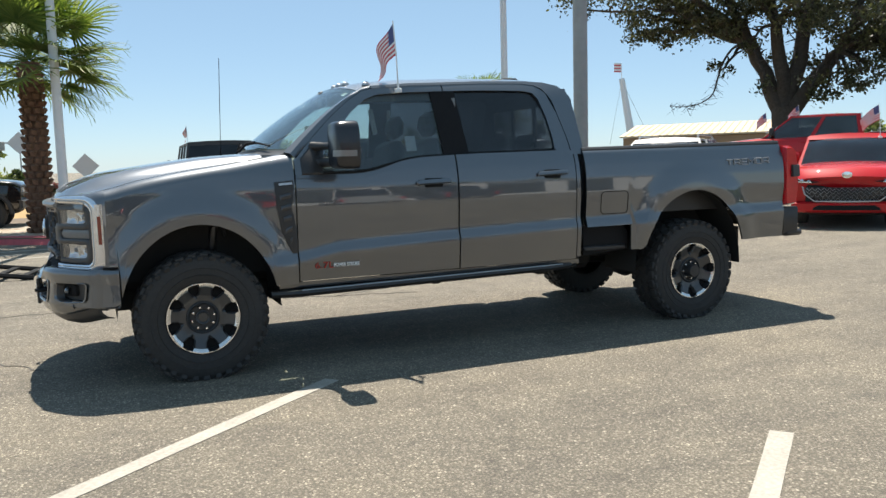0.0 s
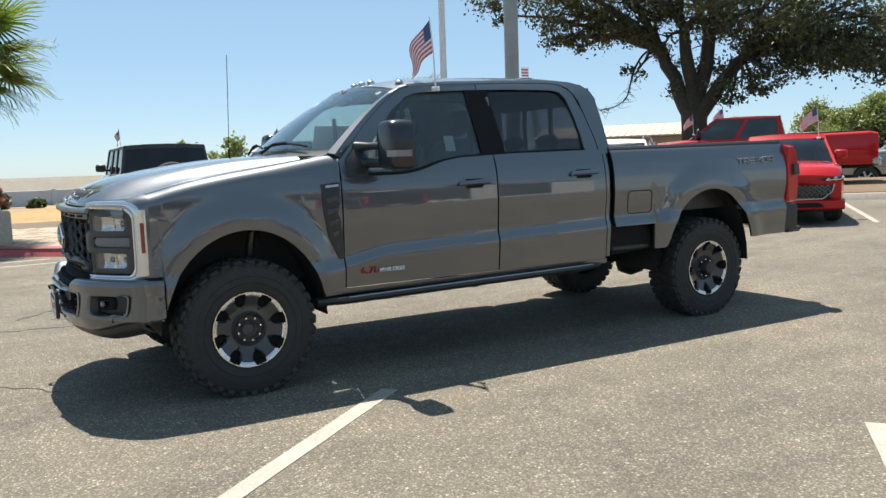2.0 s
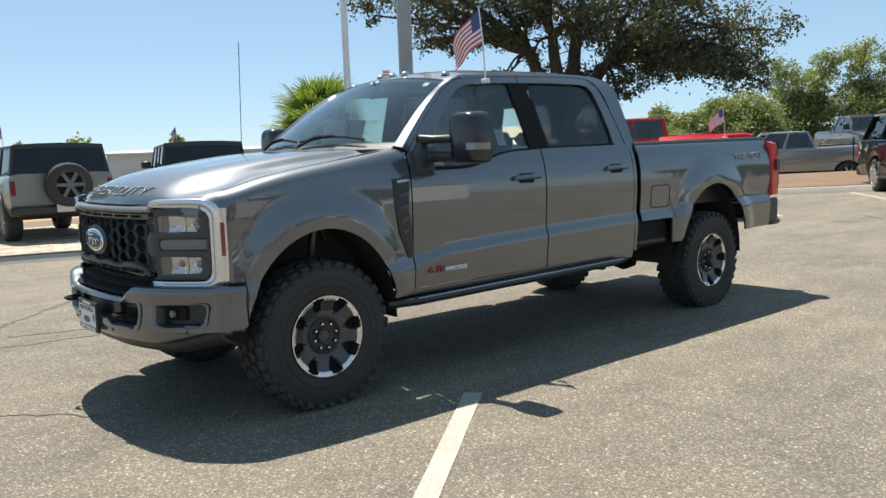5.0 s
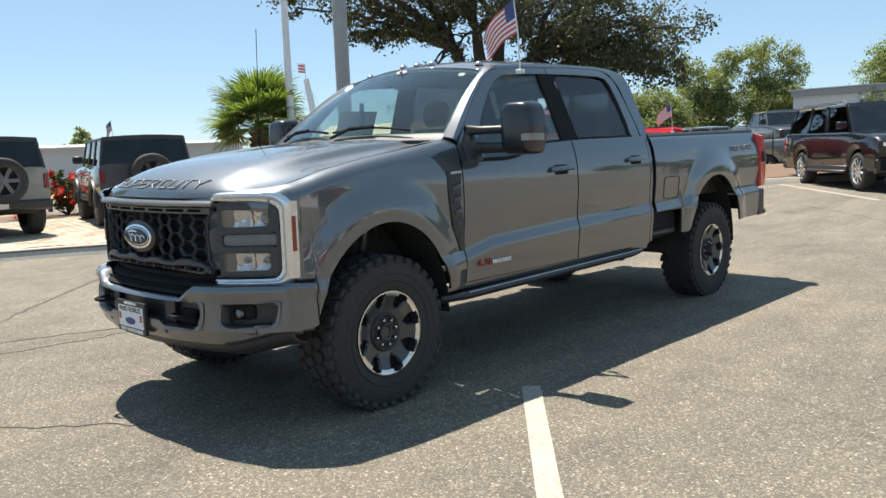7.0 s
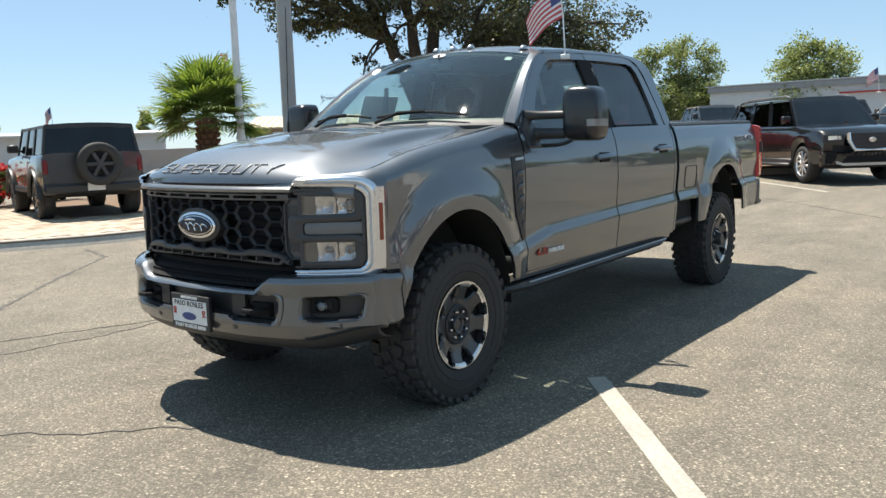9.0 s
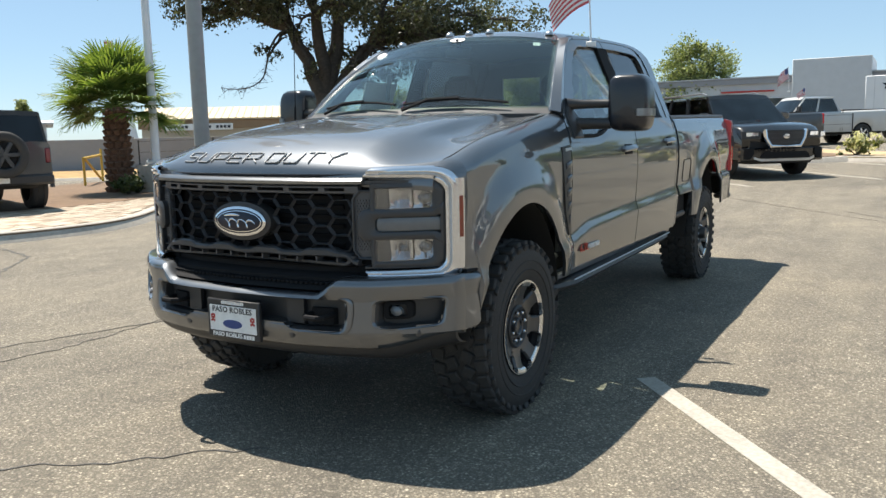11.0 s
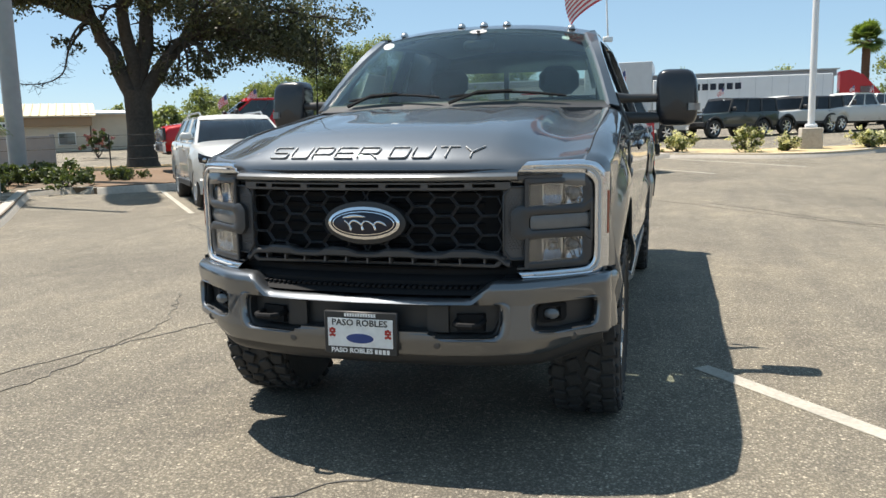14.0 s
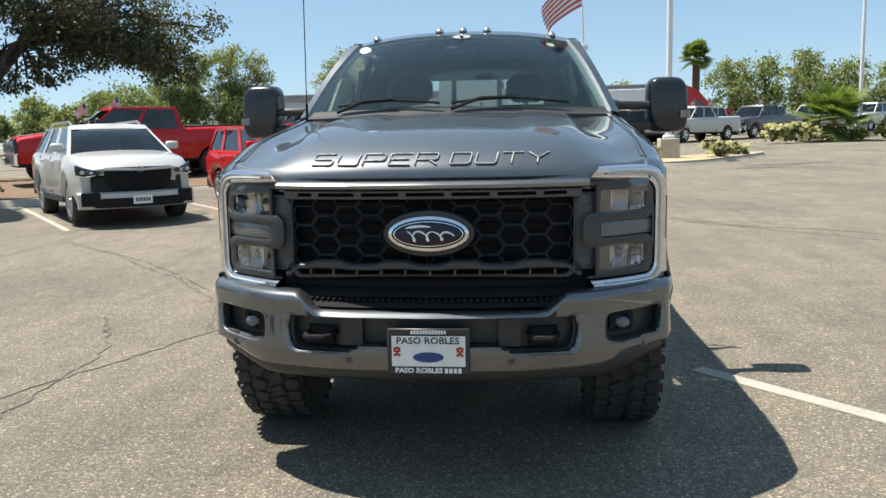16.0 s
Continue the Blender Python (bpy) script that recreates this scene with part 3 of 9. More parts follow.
def pad(name, outline, mat, label, category, lift, cell=0.7):
    """A raised piece of ground inside an outline, cut into cells that follow the slope."""
    b = B()
    top = b.faces.new([b.verts.new((p[0], p[1], 0.0)) for p in outline])
    bmesh.ops.triangulate(b, faces=[top])
    for axis in (0, 1):
        q = [v.co[axis] for v in b.verts]
        for k in range(int(math.floor(min(q) / cell)), int(math.ceil(max(q) / cell)) + 1):
            co = Vector((0, 0, 0))
            co[axis] = k * cell
            no = Vector((0, 0, 0))
            no[axis] = 1.0
            bmesh.ops.bisect_plane(b, geom=b.verts[:] + b.edges[:] + b.faces[:], plane_co=co, plane_no=no)
    rim = [e for e in b.edges if e.is_boundary]
    made = bmesh.ops.extrude_edge_only(b, edges=rim)
    low = {v for v in made["geom"] if isinstance(v, bmesh.types.BMVert)}
    for v in b.verts:
        v.co.z = ground_z(v.co.x, v.co.y) + (-0.05 if v in low else lift)
    return solid(name, b, mat, label, category, "structure", angle=0)


# display island: red kerb, then plain concrete kerb, curving round to the inlet by the hedge
RED = spline([(-7.5, 13.6), (-4.6, 12.6), (-2.4, 11.7), (-0.9, 10.4), (-0.1, 9.55)])
PLAIN = spline([(-0.1, 9.55), (0.9, 9.38), (1.9, 9.0), (2.8, 8.55), (3.7, 8.35), (4.6, 8.38), (5.5, 8.75), (6.6, 9.55), (7.7, 10.45), (9.2, 11.7), (10.9, 13.1)])
kerb("kerb", RED, M["redkerb"], "red-painted concrete kerb, faded on top", 0.15, 0.34)
kerb("kerb", PLAIN, M["concrete"], "pale concrete kerb round the paved island", 0.15, 0.2)
INLET = [Vector((10.9, 13.1)), Vector((11.35, 12.35)), Vector((11.15, 11.85))]
kerb("kerb", [Vector((10.9, 13.1)), Vector((11.55, 12.3)), Vector((11.4, 11.75))], M["concrete"], "pale concrete kerb round the paved island", 0.15, 0.2)
BACK = [Vector(row_xy(16.05, n)) for n in (-1.3, 2, 5, 8, 11, 14, 16)]
kerb("kerb", BACK, M["concrete"], "pale concrete kerb behind the parked cars", 0.15, 0.2)
inner = [(p.x, p.y) for p in RED] + [(p.x, p.y) for p in PLAIN[1:]] + [(11.5, 12.4), (11.45, 11.9)] + [row_xy(16.15, n) for n in (-1.2, 4, 10, 16)] + [row_xy(23.4, 16), row_xy(23.4, 0), row_xy(23.2, -2.5), (13.5, 17.5), (6.0, 19.5), (-4.0, 19.5), (-8.0, 17.0)]
pad("island", inner, M["joint"], "raised island paved with sand-coloured blocks", "pavement", 0.138)
ISLAND_EDGE = list(inner)
BED = [(4.6, 12.3), (5.9, 11.65), (7.3, 11.55), (8.6, 11.95), (10.4, 13.35), (13.3, 15.0), (14.5, 16.5), (13.5, 17.3), (6.5, 18.2), (5.0, 14.0)]
pad("planting_bed", BED, M["soil"], "brown mulched planting bed on the island", "planting bed", 0.15)

STRIP = [row_xy(16.45, n) for n in (-1.3, 4, 10, 15.6)] + [row_xy(23.2, 15.6), row_xy(23.2, 0), row_xy(23.0, -2.2)]
pad("mulch_strip", STRIP, M["soil"], "brown mulched strip behind the parked cars", "planting bed", 0.152)

# lamp island at the far end of the lot
ISLE = spline([(31.0, 4.0), (26.0, 1.6), (22.4, -0.1), (21.6, -1.9), (21.1, -3.7), (21.6, -5.2), (23.1, -6.6), (25.9, -8.55), (26.4, -8.3), (25.6, -6.6), (24.3, -4.4), (24.4, -2.0), (27.0, 0.6), (31.0, 3.6)])
kerb("kerb", ISLE[::-1][::-1], M["concrete"], "pale concrete kerb round the lamp island", 0.15, 0.2)
pad("lamp_island", [(p.x, p.y) for p in ISLE], M["dry"], "narrow island of dry mulch with shrubs", "planting bed", 0.14)


# ---- the grey pickup: front towards -x, front axle at x = 0, wheelbase 4.06 m ----
WB = 4.06
ARCH = ((0.0, 0.45, 0.505, 0.595), (4.04, 0.45, 0.545, 0.665))  # x, z, half length, height of the wheel openings


def crease(x):
    return curve_at(x, [(0.4, 0.78), (0.68, 0.805), (0.94, 0.858), (1.86, 0.892), (2.87, 0.92), (5.05, 0.955)])


def half(x, z):
    """Half the body's width at a place of its side."""
    c = crease(x)
    w = curve_at(z, [(0.42, 0.925), (0.60, 0.948), (c - 0.055, 0.972), (c + 0.015, 0.949), (c + 0.05, 0.951), (1.12, 0.962), (1.26, 0.957), (1.36, 0.940), (1.44, 0.912), (1.50, 0.880)])
    for cx, cz, a, b in ARCH:
        r = math.hypot((x - cx) / a, (z - cz) / b)
        if r < 1.5:
            w += 0.036 * soft((1.42 - r) / 0.34)
    return w + 0.028 * soft((x - 0.6) / 2.6) - 0.020 * soft((-0.15 - x) / 0.4)


def cab(z):
    """Half the cab's width above the belt line."""
    return curve_at(z, [(1.30, 0.960), (1.38, 0.940), (1.47, 0.898), (1.60, 0.848), (1.75, 0.788), (1.90, 0.732), (1.97, 0.698), (2.03, 0.650)])


def opening(x, sill):
    """The lower edge of the body's side, lifted over the wheels."""
    z = sill
    for cx, cz, a, b in ARCH:
        if abs(x - cx) < a:
            z = max(z, cz + b * math.sqrt(1 - ((x - cx) / a) ** 2))
    return z


def columns(x0, x1, step=0.035):
    """Columns across a panel, closer where a wheel opening ends."""
    xs = set(span(x0, x1, max(2, round((x1 - x0) / step))))
    for cx, cz, a, b in ARCH:
        for k in range(25):
            x = cx - a * math.cos(math.pi * k / 24)
            if x0 < x < x1:
                xs.add(x)
    xs = sorted(xs)
    return [x for i, x in enumerate(xs) if i == 0 or x - xs[i - 1] > 1e-4]


def side_panel(bm, s, x0, x1, bottom, top, rows=26, extra=(), thick=0.018):
    """A panel of the body's side, s = -1 for the driver's side."""
    xs = columns(x0, x1)
    grid = []
    for k in range(rows + 1):
        line = []
        for x in xs:
            zb, zt = bottom(x), top(x)
            c = crease(x)
            zs = sorted({zb, zt, *[z for z in (c - 0.055, c + 0.015) if zb < z < zt]})
            z = lerp(zb, zt, k / rows)
            line.append((x, s * half(x, z), z))
        grid.append(line)
    for dy, dz in extra:
        grid.append([(x, s * (half(x, top(x)) + dy), top(x) + dz) for x in xs])
    sheet(bm, grid, (0, -s * thick, 0))


truck = thing("pickup_truck", "dark grey metallic crew-cab pickup with black wheels, parked on asphalt", "pickup truck", pose(0, 0.034, 0, 0.5, 0, 1.0))
PAINT = M["paint"]

FENDER_TOP = [(-0.60, 1.205), (-0.50, 1.245), (-0.4, 1.275), (-0.14, 1.325), (0.22, 1.375), (0.40, 1.405), (0.66, 1.445)]


def fender_top(x):
    """The fender's upper edge, rounded."""
    return sum(curve_at(x + d * 0.03, FENDER_TOP) for d in range(-5, 6)) / 11


BELT = [(0.60, 1.352), (1.10, 1.352), (1.20, 1.362), (1.45, 1.425), (1.58, 1.445), (2.0, 1.462), (2.9, 1.475)]

for s in (-1, 1):
    b = B()
    side_panel(b, s, -0.552, 0.645, lambda x: max(opening(x, 0.60), 0.80 if x < -0.5 else 0.0), fender_top, 26, ((-0.022, 0.03), (-0.055, 0.048), (-0.085, 0.055)))
    back = [(half(-0.55, 1.2) - 0.085, fender_top(-0.55) + 0.055), (half(-0.55, 1.2) - 0.055, fender_top(-0.55) + 0.048), (half(-0.55, 1.2) - 0.022, fender_top(-0.55) + 0.03), (half(-0.55, fender_top(-0.55)), fender_top(-0.55)), (half(-0.55, 1.19), 1.19), (half(-0.55, 1.0), 1.0), (half(-0.55, 0.80), 0.80)]
    nose = [(-0.664, 0.846, 1.252), (-0.648, 0.868, 1.249), (-0.628, 0.893, 1.238), (-0.608, 0.914, 1.220), (-0.592, 0.928, 1.185), (-0.588, 0.930, 1.0), (-0.588, 0.930, 0.80)]
    sheet(b, [[Vector((lerp(x, -0.55, t), s * lerp(y, yb, t), lerp(z, zb, t) + 0.006 * math.sin(math.pi * t))) for (x, y, z), (yb, zb) in zip(nose, back)] for t in (0.0, 0.35, 0.7, 1.0)], (0.0, -s * 0.012, -0.008))
    part("front_fender", b, PAINT, truck)
    # louvred black vent behind the wheel, with its bars
    vent_poly = [(0.505, 1.300), (0.636, 1.310), (0.650, 0.812), (0.612, 0.812), (0.545, 0.960), (0.515, 1.120)]
    b = B()
    plate(b, vent_poly, 0.0, 0.010, lambda u, v, w, s=s: (u, s * (half(u, v) + w), v), 0.012)
    vent = part("fender_vent", b, M["plastic"], truck, "black louvred fender vent")
    for k in range(5):
        z = 1.20 - 0.075 * k
        b = B()
        x0 = curve_at(-z, [(-1.3, 0.52), (-1.12, 0.53), (-0.96, 0.56), (-0.82, 0.62)])
        plate(b, [(x0 + 0.012, z + 0.012), (0.615, z + 0.028), (0.615, z - 0.006), (x0 + 0.012, z - 0.022)], 0.0, 0.017, lambda u, v, w, s=s: (u, s * (half(u, v) + w), v), 0.008)
        part("louvre", b, M["gunmetal"], vent)
    b = B()
    plate(b, [(0.535, 1.292), (0.625, 1.298), (0.625, 1.283), (0.535, 1.277)], 0.0, 0.014, lambda u, v, w, s=s: (u, s * (half(u, v) + w), v))
    part("vent_script", b, M["satin"], vent, "small bright script plate")

    for nm, x0, x1, wins in (("front_door", 0.655, 1.856, 0), ("rear_door", 1.868, 2.872, 1)):
        b = B()
        side_panel(b, s, x0, x1, lambda x: 0.615, lambda x: curve_at(x, BELT) - 0.03, 30, ((-0.012, 0.030),))
        if wins == 0:
            outer = [(0.655, 1.44), (0.80, 1.592), (0.95, 1.735), (1.10, 1.857), (1.22, 1.930), (1.34, 1.962), (1.60, 1.982), (1.858, 1.992)]
            inner = [(0.82, 1.352), (0.87, 1.48), (0.98, 1.635), (1.12, 1.782), (1.235, 1.870), (1.34, 1.908), (1.60, 1.926), (1.858, 1.936)]
        else:
            outer = [(1.866, 1.992), (2.2, 2.006), (2.56, 2.010), (2.68, 1.994), (2.755, 1.930), (2.82, 1.760), (2.86, 1.580), (2.872, 1.470)]
            inner = [(1.866, 1.936), (2.2, 1.945), (2.55, 1.945), (2.635, 1.930), (2.675, 1.880), (2.715, 1.740), (2.735, 1.580), (2.735, 1.474)]
        band(b, outer, inner, lambda u, v, w, s=s: (u, s * (cab(v) - w), v), 0.03)
        if wins == 0:
            band(b, [(0.655, 1.322), (0.655, 1.38), (0.655, 1.44)], [(0.82, 1.322), (0.82, 1.34), (0.82, 1.352)], lambda u, v, w, s=s: (u, s * (cab(v) - w), v), 0.02)
        else:
            band(b, [(2.872, 1.44), (2.872, 1.47)], [(2.735, 1.44), (2.735, 1.474)], lambda u, v, w, s=s: (u, s * (cab(v) - w), v), 0.02)
        door = part(nm, b, PAINT, truck)
        # handle: a dished black pocket behind a painted bar
        hx, hz = ((1.53, 1.262), (2.525, 1.296))[wins]
        b = B()
        cup = [(hx + 0.07, hz - 0.036), (hx + 0.20, hz - 0.036), (hx + 0.215, hz), (hx + 0.20, hz + 0.030), (hx + 0.07, hz + 0.030), (hx + 0.055, hz)]
        plate(b, cup, 0.0, 0.006, lambda u, v, w, s=s: (u, s * (half(u, v) + w), v))
        part("handle_pocket", b, M["matte"], door)
        b = B()
        bar = [(hx, hz - 0.018), (hx + 0.262, hz - 0.010), (hx + 0.268, hz + 0.016), (hx + 0.24, hz + 0.026), (hx + 0.02, hz + 0.018), (hx - 0.004, hz)]
        plate(b, bar, 0.002, 0.030, lambda u, v, w, s=s: (u, s * (half(u, v) + w), v), 0.010)
        part("door_handle", b, PAINT, door)
        # pane
        b = B()
        if wins == 0:
            poly = [(0.80, 1.335), (1.10, 1.335), (1.20, 1.345), (1.45, 1.41), (1.58, 1.43), (1.775, 1.44), (1.755, 1.945), (1.60, 1.945), (1.34, 1.928), (1.225, 1.888), (1.10, 1.795), (0.965, 1.65), (0.86, 1.50)]
        else:
            poly = [(1.985, 1.45), (2.35, 1.455), (2.75, 1.46), (2.752, 1.58), (2.73, 1.75), (2.69, 1.89), (2.645, 1.945), (2.55, 1.96), (2.2, 1.96), (1.955, 1.955)]
        plate(b, poly, 0.020, 0.024, lambda u, v, w, s=s: (u, s * (cab(v) - w), v))
        part("window_pane", b, M["glass_side"] if wins == 0 else M["glass_dark"], door, "clear side glass" if wins == 0 else "dark privacy glass", angle=0)
        # black seal along the belt
        b = B()
        xs = span(0.80, 1.78, 14) if wins == 0 else span(1.97, 2.74, 10)
        tube(b, [(x, s * (cab(curve_at(x, BELT)) - 0.006), curve_at(x, BELT) + 0.004) for x in xs], 0.011, 6)
        part("window_seal", b, M["matte"], door)
    # black B-pillar applique
    b = B()
    band(b, [(1.755, 1.936), (1.77, 1.70), (1.785, 1.448)], [(1.955, 1.940), (1.972, 1.70), (1.99, 1.464)], lambda u, v, w, s=s: (u, s * (cab(v) - 0.006 - w), v), 0.02)
    part("pillar_trim", b, M["matte"], truck, "gloss black door pillar")
    # mirror sail panel
    b = B()
    plate(b, [(0.70, 1.345), (0.845, 1.345), (0.872, 1.47), (0.79, 1.545), (0.70, 1.455)], -0.004, 0.012, lambda u, v, w, s=s: (u, s * (cab(v) + w), v), 0.008)
    part("mirror_base", b, M["plastic"], truck)

    # towing mirror: two arms, housing, cap, lamp and glass
    def mirror_ring(k, dz=0.0, n=30):
        """The mirror's rounded outline, drawn in by k."""
        pts = []
        for q in range(n):
            a = 2 * math.pi * q / n
            c, t = math.cos(a), math.sin(a)
            y = 1.200 + 0.116 * k * math.copysign(abs(c) ** 0.40, c)
            z = 1.537 + 0.160 * k * math.copysign(abs(t) ** 0.45, t) + dz
            y -= 0.020 * k * max(0.0, t) * (1 if c > 0 else 0.2)
            pts.append((y, z))
        return pts

    b = B()
    rows = [[(x + 0.05 * (y - 1.0), s * y, z) for y, z in mirror_ring(k, dz)] for x, k, dz in ((0.985, 0.93, 0), (0.990, 0.99, 0), (0.975, 1.0, 0), (0.915, 0.995, 0), (0.875, 0.975, 0), (0.853, 0.93, 0), (0.842, 0.86, 0.002), (0.836, 0.72, 0.003), (0.832, 0.40, 0.003), (0.831, 0.05, 0.003))]
    vs = quad_rows(b, rows, closed_u=True)
    b.faces.new(vs[0][::-1])
    b.faces.new(vs[-1])
    mir = part("side_mirror", b, M["gloss"], truck, "black telescopic towing mirror", 50)
    b = B()
    rows = [[(x + 0.05 * (y - 1.0), s * y, z) for y, z in mirror_ring(0.90)] for x in (0.986, 0.994)]
    vs = quad_rows(b, rows, closed_u=True)
    b.faces.new(vs[0][::-1])
    b.faces.new(vs[-1])
    part("mirror_glass", b, M["chrome"], mir, "mirror glass")
    b = B()
    sheet(b, [[(x + 0.05 * (y - 1.0), s * y, z) for x, y in ((0.820, 1.262), (0.827, 1.288), (0.842, 1.311), (0.870, 1.325), (0.915, 1.3285), (0.955, 1.329))] for z in (1.462, 1.482, 1.502)], (0.010, -s * 0.008, 0))
    part("mirror_lamp", b, M["barmetal"], mir, "silver turn lamp strip")
    for z, r in ((1.535, 0.024), (1.425, 0.032)):
        b = B()
        tube(b, [(0.80, s * 0.86, z + 0.0), (0.86, s * 0.93, z), (0.885, s * 1.10, z)], [r * 1.5, r * 1.1, r], 10)
        part("mirror_arm", b, M["plastic"], mir)

    # bed side
    b = B()
    side_panel(b, s, 2.968, 5.05, lambda x: opening(x, 0.665 if x > 3.4 else 0.86), lambda x: curve_at(x, [(2.9, 1.440), (5.05, 1.468)]), 30, ((-0.012, 0.018), (-0.045, 0.030), (-0.085, 0.030)))
    side_panel(b, s, 3.385, 3.50, lambda x: 0.655, lambda x: 0.86, 6)
    bedside = part("bed_side", b, PAINT, truck)
    b = B()
    rows = [[(x, s * y, curve_at(x, [(2.9, 1.472), (5.05, 1.500)]) + dz) for x in span(2.972, 5.05, 20)] for y, dz in ((0.915, 0.0), (0.90, 0.016), (0.83, 0.018), (0.81, 0.0))]
    sheet(b, rows, (0, 0, -0.015))
    part("bed_rail_cap", b, M["plastic"], truck, "black plastic bed rail cap")
    # step notch in front of the rear wheel
    b = B()
    plate(b, [(2.970, 0.865), (3.36, 0.845), (3.40, 0.80), (3.40, 0.655), (3.34, 0.648), (2.972, 0.63)], 0.03, -0.09, lambda u, v, w, s=s: (u, s * (0.90 + w), v))
    part("bed_step_recess", b, M["matte"], truck)
    b = B()
    box(b, (2.97, s * 0.90 - 0.05, 0.655), (3.37, s * 0.90 + 0.05, 0.70), 0.012)
    part("bed_step", b, M["plastic"], truck)
    # fuel door, driver's side only
    if s < 0:
        b = B()
        r = 0.035
        poly = []
        for cx, cz, a0 in ((3.365, 0.955, -90), (3.365, 1.135, 0), (3.105, 1.135, 90), (3.105, 0.955, 180)):
            for k in range(5):
                a = radians(a0 + 22.5 * k)
                poly.append((cx - math.copysign(r, cx - 3.2) + r * math.cos(a), cz - math.copysign(r, cz - 1.05) + r * math.sin(a)))
        tube(b, [(u, s * (half(u, v) + 0.001), v) for u, v in poly + poly[:1]], 0.0035, 5)
        part("fuel_door_gap", b, M["matte"], truck)
    # taillight
    b = B()
    tl = [(5.003, 0.935), (5.17, 0.94), (5.185, 1.10), (5.18, 1.30), (5.155, 1.43), (5.10, 1.468), (5.003, 1.468)]
    plate(b, tl, -0.16, 0.026, lambda u, v, w, s=s: (u + 0.05, s * (half(5.0, min(v, 1.36)) + w - 0.025 * soft((u - 5.08) / 0.12)), v), 0.02)
    lamp = part("taillight", b, M["taillamp"], truck, "red taillight with a dark centre")
    b = B()
    plate(b, [(5.075, 1.19), (5.188, 1.19), (5.188, 1.30), (5.075, 1.30)], -0.03, 0.031, lambda u, v, w, s=s: (u + 0.054, s * (half(5.0, v) + w - 0.025 * soft((u - 5.08) / 0.12)), v), 0.006)
    part("lamp_centre", b, M["plastic"], lamp)
    # running board with a bright strip
    b = B()
    prof = [(0.84, 0.545), (0.94, 0.558), (0.975, 0.552), (0.985, 0.532), (0.96, 0.507), (0.84, 0.50)]
    n = len(prof)
    rows = [[(x, s * (y - (0.05 if i in (0, 12) else 0)), z + 0.012 * (x - 0.6)) for y, z in prof] for i, x in enumerate(span(0.46, 2.86, 12))]
    vs = quad_rows(b, rows, closed_u=True)
    b.faces.new(vs[0][::-1]); b.faces.new(vs[-1])
    board = part("running_board", b, M["plastic"], truck)
    b = B()
    tube(b, [(x, s * 0.974, 0.553 + 0.012 * (x - 0.6)) for x in (0.66, 1.4, 2.1, 2.75)], 0.005, 6)
    part("bright_strip", b, M["satin"], board, "bright metal strip")
    for x in (0.75, 1.7, 2.6):
        b = B()
        box(b, (x - 0.03, s * 0.62 - 0.32 if s > 0 else -0.90, 0.50), (x + 0.03, 0.90 if s > 0 else s * 0.62 + 0.32, 0.55), 0.008)
        part("board_bracket", b, M["under"], board)
    # rocker under the doors
    b = B()
    sheet(b, [[(x, s * w, z) for x in span(0.52, 2.93, 14)] for w, z in ((0.93, 0.605), (0.925, 0.57), (0.86, 0.53))], (0, -s * 0.02, 0))
    part("rocker_panel", b, PAINT, truck)
    # wheel wells
    for cx, cz, a, bb in ARCH:
        b = B()
        rows = []
        for k in range(17):
            ang = math.pi * k / 16
            rows.append([(cx - (a + 0.02) * math.cos(ang), s * y, cz + (bb + 0.02) * math.sin(ang)) for y in (0.93, 0.50)])
        sheet(b, rows, (0, 0, 0.01))
        rows = [[(cx - (a + 0.02) * math.cos(math.pi * k / 16) * q, s * 0.50, cz + (bb + 0.02) * math.sin(math.pi * k / 16) * q) for q in (1.0, 0.5, 0.02)] for k in range(17)]
        sheet(b, rows, (0, s * 0.01, 0))
        part("wheel_liner", b, M["under"], truck)

# badges on the driver's side
def on_side(x, z, lift=0.006):
    return Matrix.Translation((x, -(half(x, z) + lift), z)) @ pose(0, 0, 0, 90, 0, 0)


words("6.7L", 0.062, 0.003, M["redletter"], truck, on_side(0.825, 0.715, 0.008), "engine_lettering", 0.135, 0.0)
words("POWER STROKE", 0.036, 0.004, M["letter"], truck, on_side(0.985, 0.712, 0.010), "engine_script", 0.185, 0.001)


# ---- hood, windscreen, roof ----
HOOD = [(-0.872, 1.206), (-0.868, 1.232), (-0.855, 1.258), (-0.825, 1.287), (-0.775, 1.318), (-0.70, 1.350), (-0.6, 1.383), (-0.45, 1.414), (-0.29, 1.440), (-0.1, 1.466), (0.08, 1.487), (0.25, 1.500), (0.40, 1.508), (0.52, 1.512)]
FRONT = [(0.0, -0.93), (0.3, -0.916), (0.45, -0.888), (0.62, -0.838), (0.70, -0.790), (0.80, -0.710), (0.86, -0.655), (0.91, -0.610), (0.945, -0.575), (0.968, -0.535), (0.975, -0.45), (0.978, -0.30)]


def front_x(y):
    """The front's plan curve."""
    return curve_at(abs(y), FRONT)


def smooth_front(y):
    return sum(front_x(y + d) for d in (-0.04, -0.02, 0, 0.02, 0.04)) / 5


